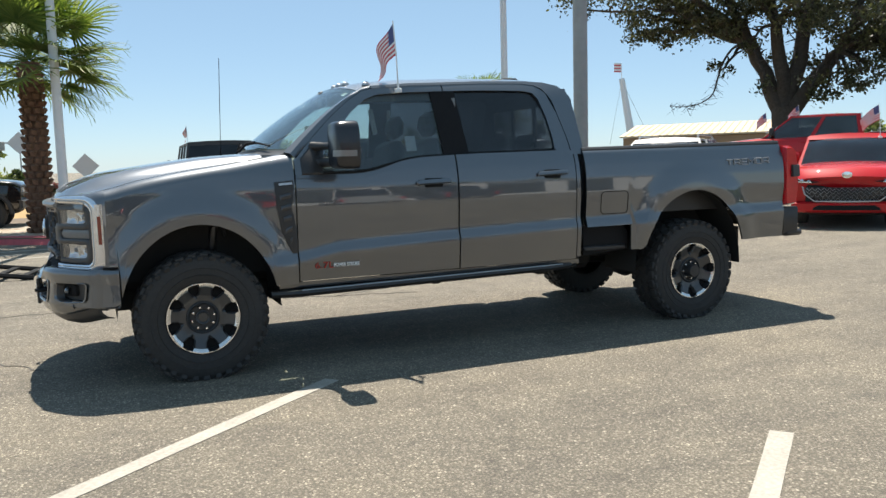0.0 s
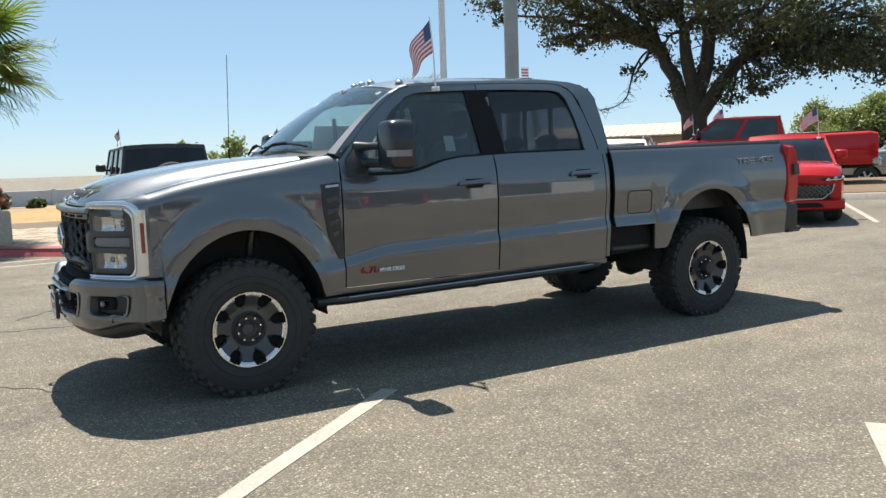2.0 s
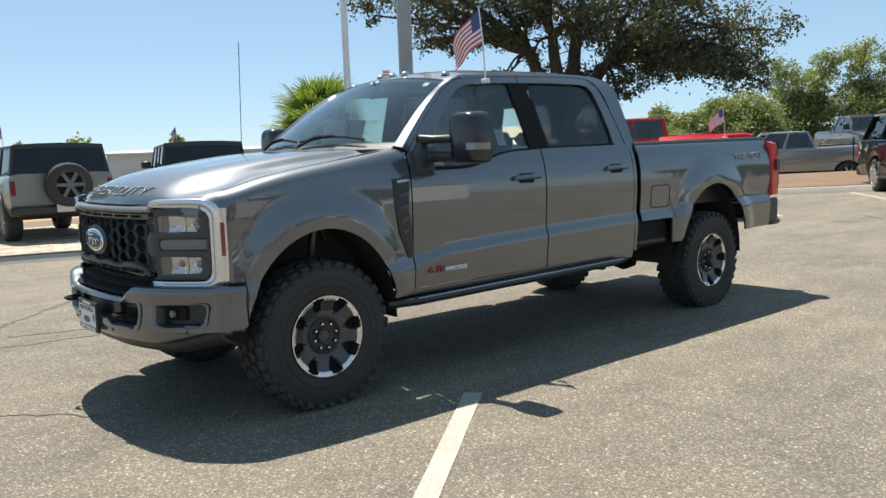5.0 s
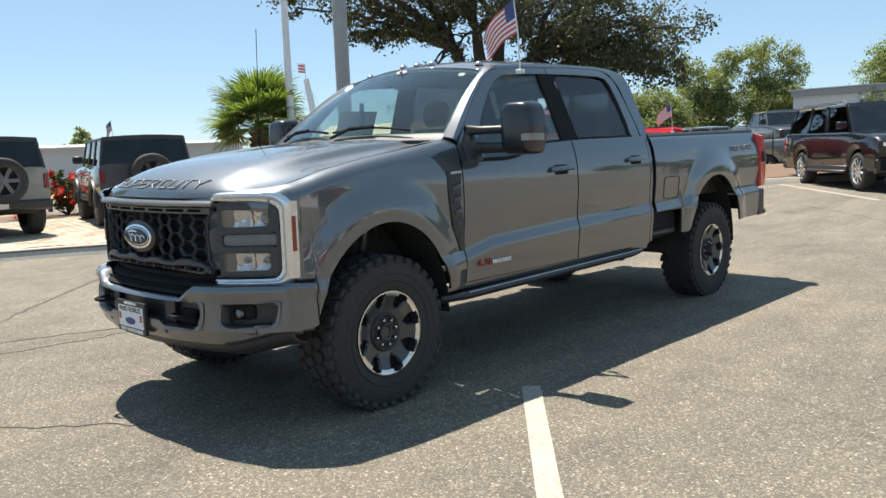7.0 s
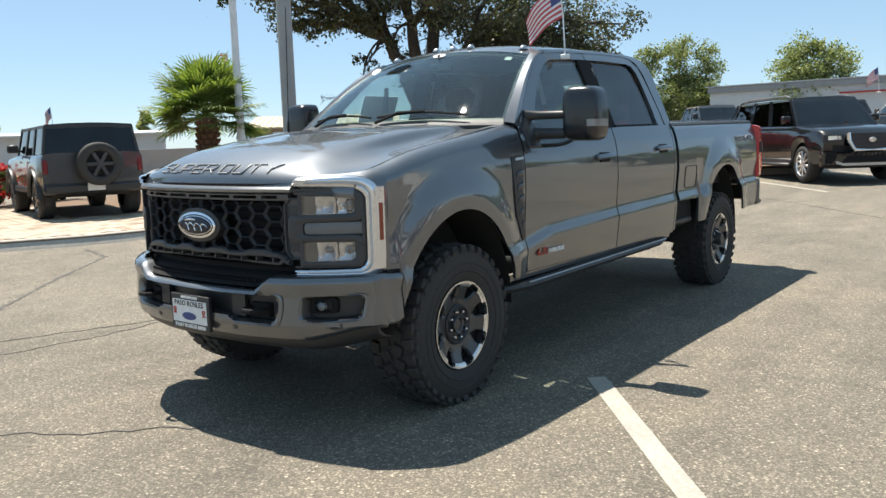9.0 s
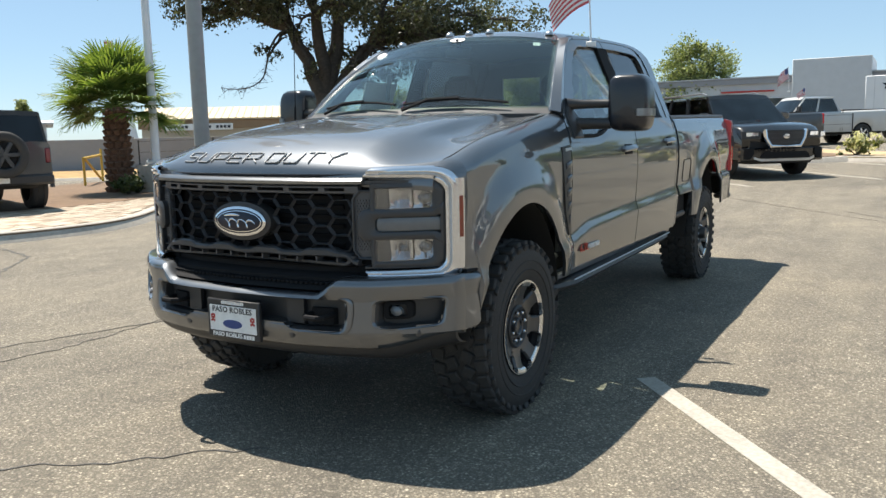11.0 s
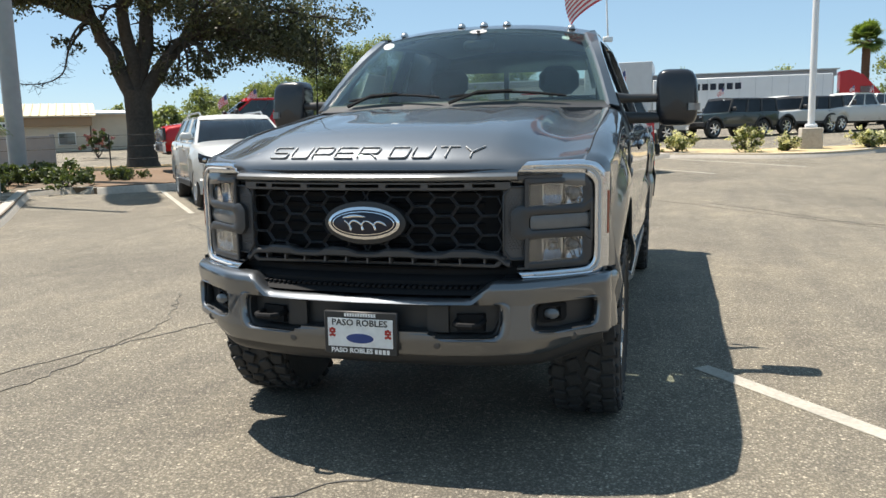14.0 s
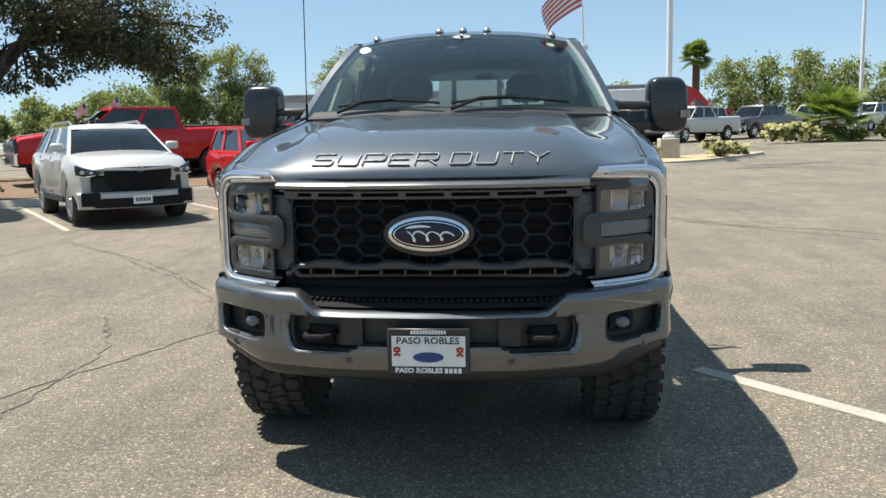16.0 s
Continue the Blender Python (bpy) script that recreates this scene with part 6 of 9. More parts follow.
def truck_wheel(x, s, rear, spin):
    w = new("wheel", WM["barrel"])
    w.parent = truck
    w.matrix_basis = Matrix.Translation((x, s * 0.818, 0.424)) @ pose(0, 0, 0, 0, 0, 180 if s > 0 else 0) @ pose(0, 0, 0, 0, spin, 0)
    w["label"] = "black and bright alloy wheel with a chunky all-terrain tyre"

    def piece(nm, m=None, mesh=None):
        o = new(nm, WM[mesh or nm])
        o.parent = w
        if m is not None:
            o.matrix_basis = m
        return o
    for nm in ("tyre", "tread", "hub_ring", "brake_disc"):
        piece(nm)
    for k in range(8):
        piece("spoke", pose(0, 0, 0, 0, 45 * k, 0))
        piece("rim_segment", pose(0, 0, 0, 0, 45 * k, 0))
        a = radians(45 * k + 22.5)
        piece("lug_nut", Matrix.Translation((0.073 * math.cos(a), 0.0, 0.073 * math.sin(a))))
    piece("axle_hub" if rear else "centre_cap")


for x, rear in ((0.0, False), (WB, True)):
    for s in (-1, 1):
        truck_wheel(x, s, rear, 8 if not rear else 20)


# ---- tailgate, bed, rear bumper, underside ----
b = B()
box(b, (5.08, -0.80, 0.86), (5.15, 0.80, 1.49), 0.02)
part("tailgate", b, PAINT, truck)
b = B()
box(b, (2.96, -0.80, 0.93), (5.03, 0.80, 0.97), 0.005)
box(b, (2.96, -0.80, 0.93), (2.99, 0.80, 1.46), 0.005)
for s in (-1, 1):
    box(b, (2.96, s * 0.81 - 0.02, 0.93), (5.03, s * 0.81 + 0.02, 1.48), 0.005)
    box(b, (3.70, s * 0.66 - 0.12, 0.96), (4.40, s * 0.66 + 0.12, 1.16), 0.04)
part("bed_liner", b, M["plastic"], truck, "black bed liner")
b = B()
sheet(b, [[(5.22 + 0.10 * (1 - (abs(y) / 0.95) ** 4) + dx, y, z) for y in span(-0.96, 0.96, 24)] for z, dx in ((0.70, 0.0), (0.72, 0.02), (0.88, 0.02), (0.915, -0.02), (0.92, -0.16))], (-0.03, 0, 0))
rbump = part("rear_bumper", b, M["plastic"], truck, "dark rear bumper with a step at each corner")
for s in (-1, 1):
    b = B()
    sheet(b, [[(x, s * (0.955 + (0.012 if 0 < i < 3 else 0)), z) for x in (5.08, 5.15, 5.22, 5.25)] for i, z in enumerate((0.68, 0.70, 0.90, 0.92))], (0, -s * 0.04, 0))
    box(b, (5.11, s * 0.90 - 0.07, 0.655), (5.32, s * 0.90 + 0.07, 0.715), 0.02)
    part("bumper_corner", b, M["plastic"], rbump)
b = B()
for s in (-1, 1):
    box(b, (-0.75, s * 0.46 - 0.05, 0.55), (5.0, s * 0.46 + 0.05, 0.72), 0.01)
for x in (0.35, 1.5, 2.7, 3.4, 4.9):
    box(b, (x - 0.05, -0.46, 0.57), (x + 0.05, 0.46, 0.68), 0.01)
part("ladder_frame", b, M["under"], truck)
b = B()
box(b, (-0.72, -0.62, 0.60), (0.62, 0.62, 1.15), 0.06)
box(b, (0.6, -0.88, 0.60), (2.9, 0.88, 0.70), 0.02)
part("floor_pan", b, M["under"], truck)
for x in (0.0, WB):
    b = B()
    tube(b, [(x, -0.72, 0.42), (x, 0.72, 0.42)], 0.055, 10)
    lathe(b, [(0.02, -0.16), (0.12, -0.12), (0.15, 0.0), (0.12, 0.12), (0.02, 0.16)], 16, Matrix.Translation((x, 0.15 if x < 1 else 0.0, 0.42)) @ pose(0, 0, 0, 90, 0, 0))
    for s in (-1, 1):
        if x < 1:
            tube(b, [(x + 0.04, s * 0.52, 0.45), (x + 0.10, s * 0.58, 0.95)], [0.035, 0.045], 10)
            tube(b, [(x - 0.02, s * 0.46, 0.50), (x - 0.02, s * 0.46, 0.80)], 0.07, 12)
        else:
            tube(b, [(x - 0.72, s * 0.56, 0.62), (x, s * 0.56, 0.50), (x + 0.72, s * 0.56, 0.66)], 0.035, 8)
            tube(b, [(x - 0.10, s * 0.62, 0.40), (x - 0.18, s * 0.62, 0.85)], 0.035, 8)
    part("axle", b, M["under"], truck)
for s in (-1, 1):
    b = B()
    tube(b, [(0.10, s * 0.60, 0.72), (0.14, s * 0.63, 1.0)], [0.028, 0.028], 10)
    tube(b, [(0.14, s * 0.63, 0.96), (0.15, s * 0.64, 1.02), (0.19, s * 0.65, 1.01), (0.21, s * 0.65, 0.93)], 0.012, 6)
    part("shock_absorber", b, M["gunmetal"], truck, "grey shock absorber in the wheel arch")
b = B()
tube(b, [(0.9, 0.1, 0.55), (2.4, 0.06, 0.52), (WB, 0.0, 0.45)], 0.05, 10)
tube(b, [(0.8, 0.30, 0.50), (2.2, 0.34, 0.48), (3.0, 0.55, 0.48), (3.6, 0.62, 0.62), (4.6, 0.62, 0.62), (4.95, 0.80, 0.58)], 0.045, 10)
box(b, (1.6, 0.12, 0.42), (2.7, 0.42, 0.58), 0.06)
box(b, (2.9, -0.5, 0.45), (3.35, -0.1, 0.62), 0.05)
part("exhaust", b, M["under"], truck)

# ---- cabin ----
b = B()
box(b, (0.75, -0.78, 1.25), (1.15, 0.78, 1.46), 0.08)
box(b, (0.72, -0.72, 0.75), (1.0, 0.72, 1.3), 0.05)
part("dashboard", b, M["interior"], truck)
b = B()
m = Matrix.Translation((1.22, -0.38, 1.34)) @ pose(0, 0, 0, 0, 0, 90) @ pose(0, 0, 0, 25, 0, 0)
pts = [m @ Vector((0.19 * math.cos(2 * math.pi * k / 24), 0, 0.19 * math.sin(2 * math.pi * k / 24))) for k in range(25)]
tube(b, pts, 0.016, 8)
tube(b, [m @ Vector((-0.19, 0, 0)), m @ Vector((0.19, 0, 0))], 0.02, 6)
tube(b, [m @ Vector((0, 0, 0)), (1.0, -0.38, 1.22)], 0.03, 8)
part("steering_wheel", b, M["seat"], truck)
for row, x in ((0, 1.72), (1, 2.58)):
    for y in (-0.40, 0.40) if row == 0 else (-0.48, 0.0, 0.48):
        b = B()
        hw2 = 0.27 if row == 0 else 0.22
        box(b, (x - 0.50, y - hw2, 0.86), (x + 0.02, y + hw2, 1.06), 0.06)
        mm = Matrix.Translation((x, y, 0.98)) @ pose(0, 0, 0, 0, 12, 0)
        top = 0.62 if row == 0 else 0.50
        box(b, (-0.08, -hw2, 0.0), (0.08, hw2, top), 0.07, mm)
        st = part("seat", b, M["seat"], truck)
        b = B()
        box(b, (-0.06, -0.14, top + 0.02), (0.06, 0.14, top + (0.22 if row == 0 else 0.14)), 0.055, mm)
        part("headrest", b, M["seat"], st)
b = B()
box(b, (1.0, -0.13, 0.8), (1.75, 0.13, 1.12), 0.04)
part("centre_console", b, M["interior"], truck)
b = B()
box(b, (1.10, -0.10, 1.86), (1.14, 0.10, 1.93), 0.02)
tube(b, [(1.12, 0, 1.93), (1.10, 0, 1.98)], 0.012, 6)
part("inner_mirror", b, M["plastic"], truck)
b = B()
sheet(b, [[roof_point(x, v) + Vector((0, 0, -0.05)) for v in (-0.95, -0.5, 0, 0.5, 0.95)] for x in (1.25, 1.6, 2.2, 2.8)], (0, 0, -0.01))
part("headliner", b, M["interior"], truck)
for s in (-1, 1):
    b = B()
    sheet(b, [[(x, s * (0.86 if z < 1.3 else 0.84), z) for x in span(0.7, 2.85, 8)] for z in (0.7, 1.2, 1.33)], (0, -s * 0.02, 0))
    part("door_card", b, M["interior"], truck)
for s in (-1, 1):
    for hx in (1.30, 2.10):
        b = B()
        tube(b, [(hx, s * 0.66, 1.80), (hx + 0.02, s * 0.70, 1.62)] if hx < 1.5 else [(hx - 0.16, s * 0.72, 1.88), (hx - 0.14, s * 0.78, 1.66)], 0.018, 6)
        part("grab_handle", b, M["interior"], truck)


# ---- little window flags ----
def flag(m, scale=1.0, wave=0.0, group="window flags"):
    f = thing("window_flag", "small striped red, white and blue flag on a window pole", "flag", m, group)
    b = B()
    tube(b, [(0, 0, 0.0), (-0.010, 0, 0.26), (-0.035, 0, 0.50)], [0.006, 0.005, 0.004], 6)
    box(b, (-0.03, -0.012, -0.02), (0.03, 0.012, 0.012), 0.004)
    part("flag_pole", b, M["letter"], f)
    rows_n = 13

    def cloth(u, v):
        # u along the cloth from the pole, v down
        return Vector((-0.034 + 0.030 * v - 0.30 * u * (1 - 0.22 * u), 0.026 * math.sin(6.5 * u + wave + 2.5 * v) * u * 1.6 + 0.05 * u * math.sin(wave), 0.480 - 0.225 * v * (1 - 0.25 * u) - 0.17 * u * (1 + 0.35 * u)))
    b = B()
    nu = 12
    grid = [[cloth(i / nu, j / rows_n) for i in range(nu + 1)] for j in range(rows_n + 1)]
    vs = [[b.verts.new(p) for p in row] for row in grid]
    for j in range(rows_n):
        for i in range(nu):
            fc = b.faces.new((vs[j][i], vs[j][i + 1], vs[j + 1][i + 1], vs[j + 1][i]))
            fc.material_index = 2 if (j < 7 and i < 3) else (j % 2)
    part("cloth", b, [M["flagred"], M["flagwhite"], M["flagblue"]], f, "striped cloth with a dark blue corner")
    if scale != 1.0:
        f.scale = (scale, scale, scale)
    return f


flag(pose(1.50, -0.722, 1.93, 0, 0, -66), 1.0, 0.6)


# ---- parked vehicles: built with the front towards -x, origin on the ground between the wheels ----
def car_wheel_meshes(r, w, rim, style, rim_mat):
    b = B()
    lathe(b, [(rim, -w / 2 + 0.01), (rim + 0.02, -w / 2 - 0.004), (lerp(rim, r, 0.6), -w / 2 - 0.006), (r - 0.02, -w / 2 + 0.012), (r, -w / 2 + 0.04), (r, -w * 0.2), (r - 0.008, -w * 0.17), (r, -w * 0.14), (r, w * 0.14), (r - 0.008, w * 0.17), (r, w * 0.2), (r, w / 2 - 0.04), (r - 0.02, w / 2 - 0.012), (rim, w / 2)], 32)
    tyre = mesh_of(b, M["rubber"], "tyre")
    b = B()
    lathe(b, [(rim + 0.006, -w / 2 - 0.002), (rim - 0.01, -w / 2 + 0.012), (rim - 0.02, -w / 2 + 0.05), (rim - 0.03, 0.02)], 32)
    for k in range(style):
        m = pose(0, 0, 0, 0, 360 * k / style, 0)
        box(b, (0.03, -w / 2 + 0.006, -0.016 - 0.12 / style), (rim - 0.004, -w / 2 + 0.035, 0.016 + 0.12 / style), 0.008, m)
    lathe(b, [(0.06, -w / 2 + 0.04), (0.055, -w / 2 - 0.002), (0.001, -w / 2 - 0.004)], 16)
    rimm = mesh_of(b, rim_mat, "rim")
    b = B()
    lathe(b, [(rim - 0.02, -w / 2 + 0.06), (0.01, -w / 2 + 0.055)], 24)
    backm = mesh_of(b, M["matte"], "brake")
    return tyre, rimm, backm


def section(x, w, zb, zt, crown, bulge=0.0, shoulder=0.06):
    """Half-round section of a car body: from the sill up the side and over to the other side."""
    ws_ = [(-w * 0.965, zb), (-w - bulge, lerp(zb, zt, 0.22)), (-w - bulge, lerp(zb, zt, 0.5)), (-w * 0.998, zt - shoulder * 1.9), (-w * 0.985, zt - shoulder * 1.0), (-w * 0.955, zt - shoulder * 0.38), (-w * 0.90, zt)]
    mid = [(-w * 0.78, zt + crown * 0.38), (-w * 0.60, zt + crown * 0.66), (-w * 0.35, zt + crown * 0.88), (0.0, zt + crown), (w * 0.35, zt + crown * 0.88), (w * 0.60, zt + crown * 0.66), (w * 0.78, zt + crown * 0.38)]
    return [Vector((x, y, z)) for y, z in ws_ + mid + [(-y, z) for y, z in ws_[::-1]]]


def vehicle(name, label, category, m, P, group="parked vehicles"):
    """P: L length, W width, H height, wb wheelbase, fo front overhang, r tyre radius, paint, trim and the outlines."""
    car = thing(name, label, category, m, group)
    L, W, H, wb, fo, r = P["L"], P["W"], P["H"], P["wb"], P["fo"], P["r"]
    xf = -L / 2
    ax1, ax2 = xf + fo, xf + fo + wb
    hw = W / 2
    sill = P.get("sill", 0.38)
    tops = P["tops"]  # deck line: (fraction of the length, height)
    ra = r * 1.17
    mat = P["paint"]
    trim = P.get("trim", M["plastic"])
    # body
    xs = set(span(xf, xf + L, 36))
    for ax in (ax1, ax2):
        xs |= {ax - ra * math.cos(math.pi * k / 14) for k in range(15)}
    rows = []
    for x in sorted(xs):
        t = (x - xf) / L
        zt = curve_at(t, tops)
        zb = sill
        for ax in (ax1, ax2):
            if abs(x - ax) < ra:
                zb = max(zb, r + math.sqrt(ra * ra - (x - ax) ** 2))
        zb = min(zb, zt - 0.12)
        e = min(t, 1 - t) * L
        wv = hw * (1 - P.get("taper", 0.10) * (1 - min(1, (t * L) / P.get("nose_len", 0.55))) ** 2 - 0.04 * (1 - min(1, ((1 - t) * L) / 0.4)) ** 2)
        bulge = 0.0
        for ax in (ax1, ax2):
            d = abs(x - ax)
            bulge = max(bulge, P.get("flare", 0.02) * soft((ra * 1.35 - d) / (ra * 0.3)))
        sec = section(x, wv, zb, zt, P.get("crown", 0.03), bulge)
        for p in sec:
            p.x += P.get("bow", 0.10) * (p.y / hw) ** 2 * max(0.0, 1 - (x - xf) / 1.3)
        rows.append(sec)
    b = B()
    vs = quad_rows(b, rows)
    for end in (vs[0], vs[-1]):
        b.faces.new(end)
    part("body", b, mat, car)
    # underside
    b = B()
    box(b, (xf + 0.15, -hw + 0.22, sill - 0.10), (xf + L - 0.15, hw - 0.22, sill + 0.45), 0.05)
    part("underbody", b, M["under"], car)
    # wheels
    tm, rm, bk_ = car_wheel_meshes(r, P.get("tw", 0.26), P.get("rim", r * 0.62), P.get("spokes", 6), P.get("rim_mat", M["satin"]))
    for ax in (ax1, ax2):
        for s in (-1, 1):
            w = new("wheel", bk_)
            w.parent = car
            w.matrix_basis = Matrix.Translation((ax, s * (hw - P.get("tw", 0.26) / 2 - 0.01), r)) @ pose(0, 0, 0, 0, 0, 180 if s > 0 else 0) @ pose(0, 0, 0, 0, 13, 0)
            for nm, me in (("tyre", tm), ("rim", rm)):
                o = new(nm, me)
                o.parent = w
            if P.get("fenders"):
                b = B()
                rr = [[(ax - q * math.cos(math.pi * k / 14), s * y, r + q * math.sin(math.pi * k / 14)) for q, y in ((ra - 0.005, hw + 0.02), (ra + 0.02, hw + 0.055), (ra + 0.085, hw + 0.05), (ra + 0.10, hw - 0.02))] for k in range(15)]
                sheet(b, rr, (0, -s * 0.02, 0))
                part("fender_flare", b, trim, car)
    # cabin: roof line and belt line given as fractions
    cx0, cx1, cx2, cx3 = [xf + f * L for f in P["cab"]]  # foot of windscreen, its top, roof's end, foot of the back window
    zb0 = curve_at(P["cab"][0], tops)
    zb1 = curve_at(P["cab"][3], tops)
    wr = hw * P.get("roof_w", 0.78)
    wb_ = hw * 0.93
    belt = lambda x: curve_at((x - xf) / L, tops) - 0.015

    def cabin(t, z):
        """A point of the cabin's side: t along from the front to the back edge, z from 0 at the belt to 1 at the roof."""
        xb, xt = lerp(cx0, cx3, t), lerp(cx1, cx2, t)
        x = lerp(xb, xt, z)
        return x, lerp(belt(xb), H - 0.05, z), lerp(wb_, wr, z)
    b = B()
    # roof
    rows = []
    for t in span(0, 1, 10):
        x, z, w = cabin(t, 1.0)
        zz = H - 0.05
        lift = 0.05 * math.sin(math.pi * min(max(t, 0.04), 0.96)) ** 0.4
        rows.append([Vector((x, q * w, zz + lift * (1 - abs(q) ** 3))) for q in (-1, -0.93, -0.75, -0.4, 0, 0.4, 0.75, 0.93, 1)])
    sheet(b, rows, (0, 0, -0.05))
    part("roof", b, P.get("roof_mat", mat), car)
    # pillars and panes
    cuts = P.get("cuts", (0.0, 0.42, 0.76, 1.0))
    for s in (-1, 1):
        edges = [0.0] + [c for c in cuts[1:-1]] + [1.0]
        for i, c in enumerate(edges):
            b = B()
            wd = 0.05 / 2.2 if 0 < i < len(edges) - 1 else 0.035
            a0, a1 = max(0.0, c - wd), min(1.0, c + wd)
            rr = []
            for z in (0.0, 0.35, 0.7, 1.0):
                row = []
                for a in (a0, a1):
                    x, zz, w = cabin(a, z)
                    row.append((x, s * w, zz))
                rr.append(row)
            sheet(b, rr, (0, -s * 0.05, 0))
            part("pillar", b, P.get("pillar_mat", mat), car)
        for i in range(len(edges) - 1):
            b = B()
            rr = []
            for z in (0.02, 0.35, 0.7, 0.95):
                row = []
                for a in (edges[i] + 0.02, (edges[i] + edges[i + 1]) / 2, edges[i + 1] - 0.02):
                    x, zz, w = cabin(a, z)
                    row.append((x, s * (w - 0.018), zz))
                rr.append(row)
            sheet(b, rr, (0, -s * 0.006, 0))
            part("side_window", b, P.get("glass_mat", M["glass_car"]), car, angle=0)
        # mirror
        b = B()
        x, zz, w = cabin(0.06, 0.12)
        box(b, (x - 0.02, s * (w + 0.12) - 0.11, zz), (x + 0.10, s * (w + 0.12) + 0.11, zz + P.get("mir", 0.17)), 0.03)
        box(b, (x + 0.01, s * (w + 0.02) - 0.05, zz + 0.02), (x + 0.06, s * (w + 0.02) + 0.05, zz + 0.06), 0.01)
        part("door_mirror", b, P.get("mirror_mat", trim), car)
        # door seams, handles
        for i, c in enumerate(cuts[1:-1]):
            x, zz, w = cabin(c, 0.0)
            b = B()
            box(b, (x - 0.006, s * hw * 0.985 - 0.012, sill + 0.06), (x + 0.006, s * hw * 0.985 + 0.012, zz - 0.04), 0.0)
            part("door_seam", b, M["matte"], car)
            b = B()
            box(b, (x - 0.26, s * (hw + 0.004) - 0.02, zz - 0.15), (x - 0.07, s * (hw + 0.004) + 0.02, zz - 0.115), 0.008)
            part("door_handle", b, P.get("handle_mat", mat), car)
        if P.get("cladding", True):
            b = B()
            box(b, (ax1 + ra, s * (hw - 0.01) - 0.03, sill - 0.02), (ax2 - ra, s * (hw - 0.01) + 0.03, sill + 0.10), 0.015)
            part("side_sill", b, trim, car)
    for nm, a, dx in (("windscreen", 0.0, -1), ("back_window", 1.0, 1)):
        b = B()
        rr = []
        for z in (0.04, 0.5, 0.90):
            x, zz, w = cabin(a, z)
            rr.append([(x + dx * (0.012 + 0.07 * (1 - (q) ** 2)), q * w * 0.94, zz) for q in (-1, -0.5, 0, 0.5, 1)])
        sheet(b, rr, (-dx * 0.006, 0, 0))
        part(nm, b, P.get("glass_mat", M["glass_car"]), car)
        b = B()
        rr = []
        for z in (0.88, 0.95, 1.02):
            x, zz, w = cabin(a, z)
            rr.append([(x + dx * (0.016 + 0.06 * (1 - q * q)), q * w * 0.98, zz + 0.03 * (1 - q * q) * (z > 1)) for q in (-1, -0.5, 0, 0.5, 1)])
        sheet(b, rr, (-dx * 0.03, 0, 0))
        part("roof_header", b, P.get("roof_mat", mat), car)
    if P.get("bed"):
        x0 = cx3 + 0.10
        b = B()
        zt = curve_at(0.9, tops)
        box(b, (x0, -hw * 0.84, zt - 0.02), (xf + L - 0.08, hw * 0.84, zt + 0.042), 0.01)
        part("bed_cover", b, M["plastic"], car)
        for s in (-1, 1):
            b = B()
            box(b, (cx3 + 0.02, s * hw * 0.985 - 0.012, sill + 0.06), (cx3 + 0.035, s * hw * 0.985 + 0.012, zt - 0.01), 0.0)
            part("bed_seam", b, M["matte"], car)
    # nose
    f = P.get("face", {})
    zh = curve_at(0.0, tops)
    gw, gz0, gz1 = f.get("grille", (0.55, 0.62, 0.86))
    nose = lambda y, out=0.0: xf - out + P.get("bow", 0.10) * (y / hw) ** 2
    b = B()
    sheet(b, [[(nose(q * gw * hw, 0.012), q * gw * hw * sc, z) for q in span(-1, 1, 8)] for z, sc in ((gz0, f.get("gsc", 0.85)), ((gz0 + gz1) / 2, 1.0), (gz1, 1.0))], (0.05, 0, 0))
    gr = part("grille", b, f.get("grille_mat", M["plastic"]), car)
    for k in range(f.get("bars", 3)):
        z = lerp(gz0, gz1, (k + 0.7) / (f.get("bars", 3) + 0.4))
        b = B()
        sheet(b, [[(nose(q * gw * hw, 0.024), q * gw * hw * 0.96, zz) for q in span(-1, 1, 8)] for zz in (z - 0.012, z + 0.012)], (0.03, 0, 0))
        part("grille_bar", b, f.get("bar_mat", M["gunmetal"]), gr)
    if f.get("mesh"):
        b = B()
        for k in range(f["mesh"]):
            z, st = lerp(gz0, gz1, (k + 0.5) / f["mesh"]), 0.5 * (gz1 - gz0) / f["mesh"]
            qs = lerp(f.get("gsc", 0.85), 1.0, min(1.0, 2 * (k + 0.5) / f["mesh"])) * 0.96
            tube(b, [(nose(q * gw * hw, 0.020), q * gw * hw * qs, z + st * (0.9 if i % 2 else -0.9)) for i, q in enumerate(span(-1, 1, 27))], 0.007, 4)
        part("grille_mesh", b, f.get("bar_mat", M["gunmetal"]), gr)
    if f.get("frame"):
        b = B()
        for s in (-1, 1):
            tube(b, [(nose(s * gw * hw * k2, 0.02), s * gw * hw * k2, z) for k2, z in ((1.06, gz1 + 0.02), (1.0, lerp(gz0, gz1, 0.5)), (0.76, gz0 - 0.01), (0.0, gz0 - 0.015))], [f.get("frame_r", 0.022), f.get("frame_r", 0.022), f.get("frame_r", 0.022), 0.018], 8)
        part("grille_surround", b, f["frame"], gr)
    b = B()
    lathe(b, [(0.075, 0.0), (0.07, 0.012), (0.001, 0.014)], 20, Matrix.Translation((nose(0, 0.03), 0, lerp(gz0, gz1, f.get("badge_z", 0.6)))) @ pose(0, 0, 0, 0, 0, 90) @ Matrix.Diagonal((1.1, 1, 0.75, 1)))
    part("badge", b, M["chrome"], gr)
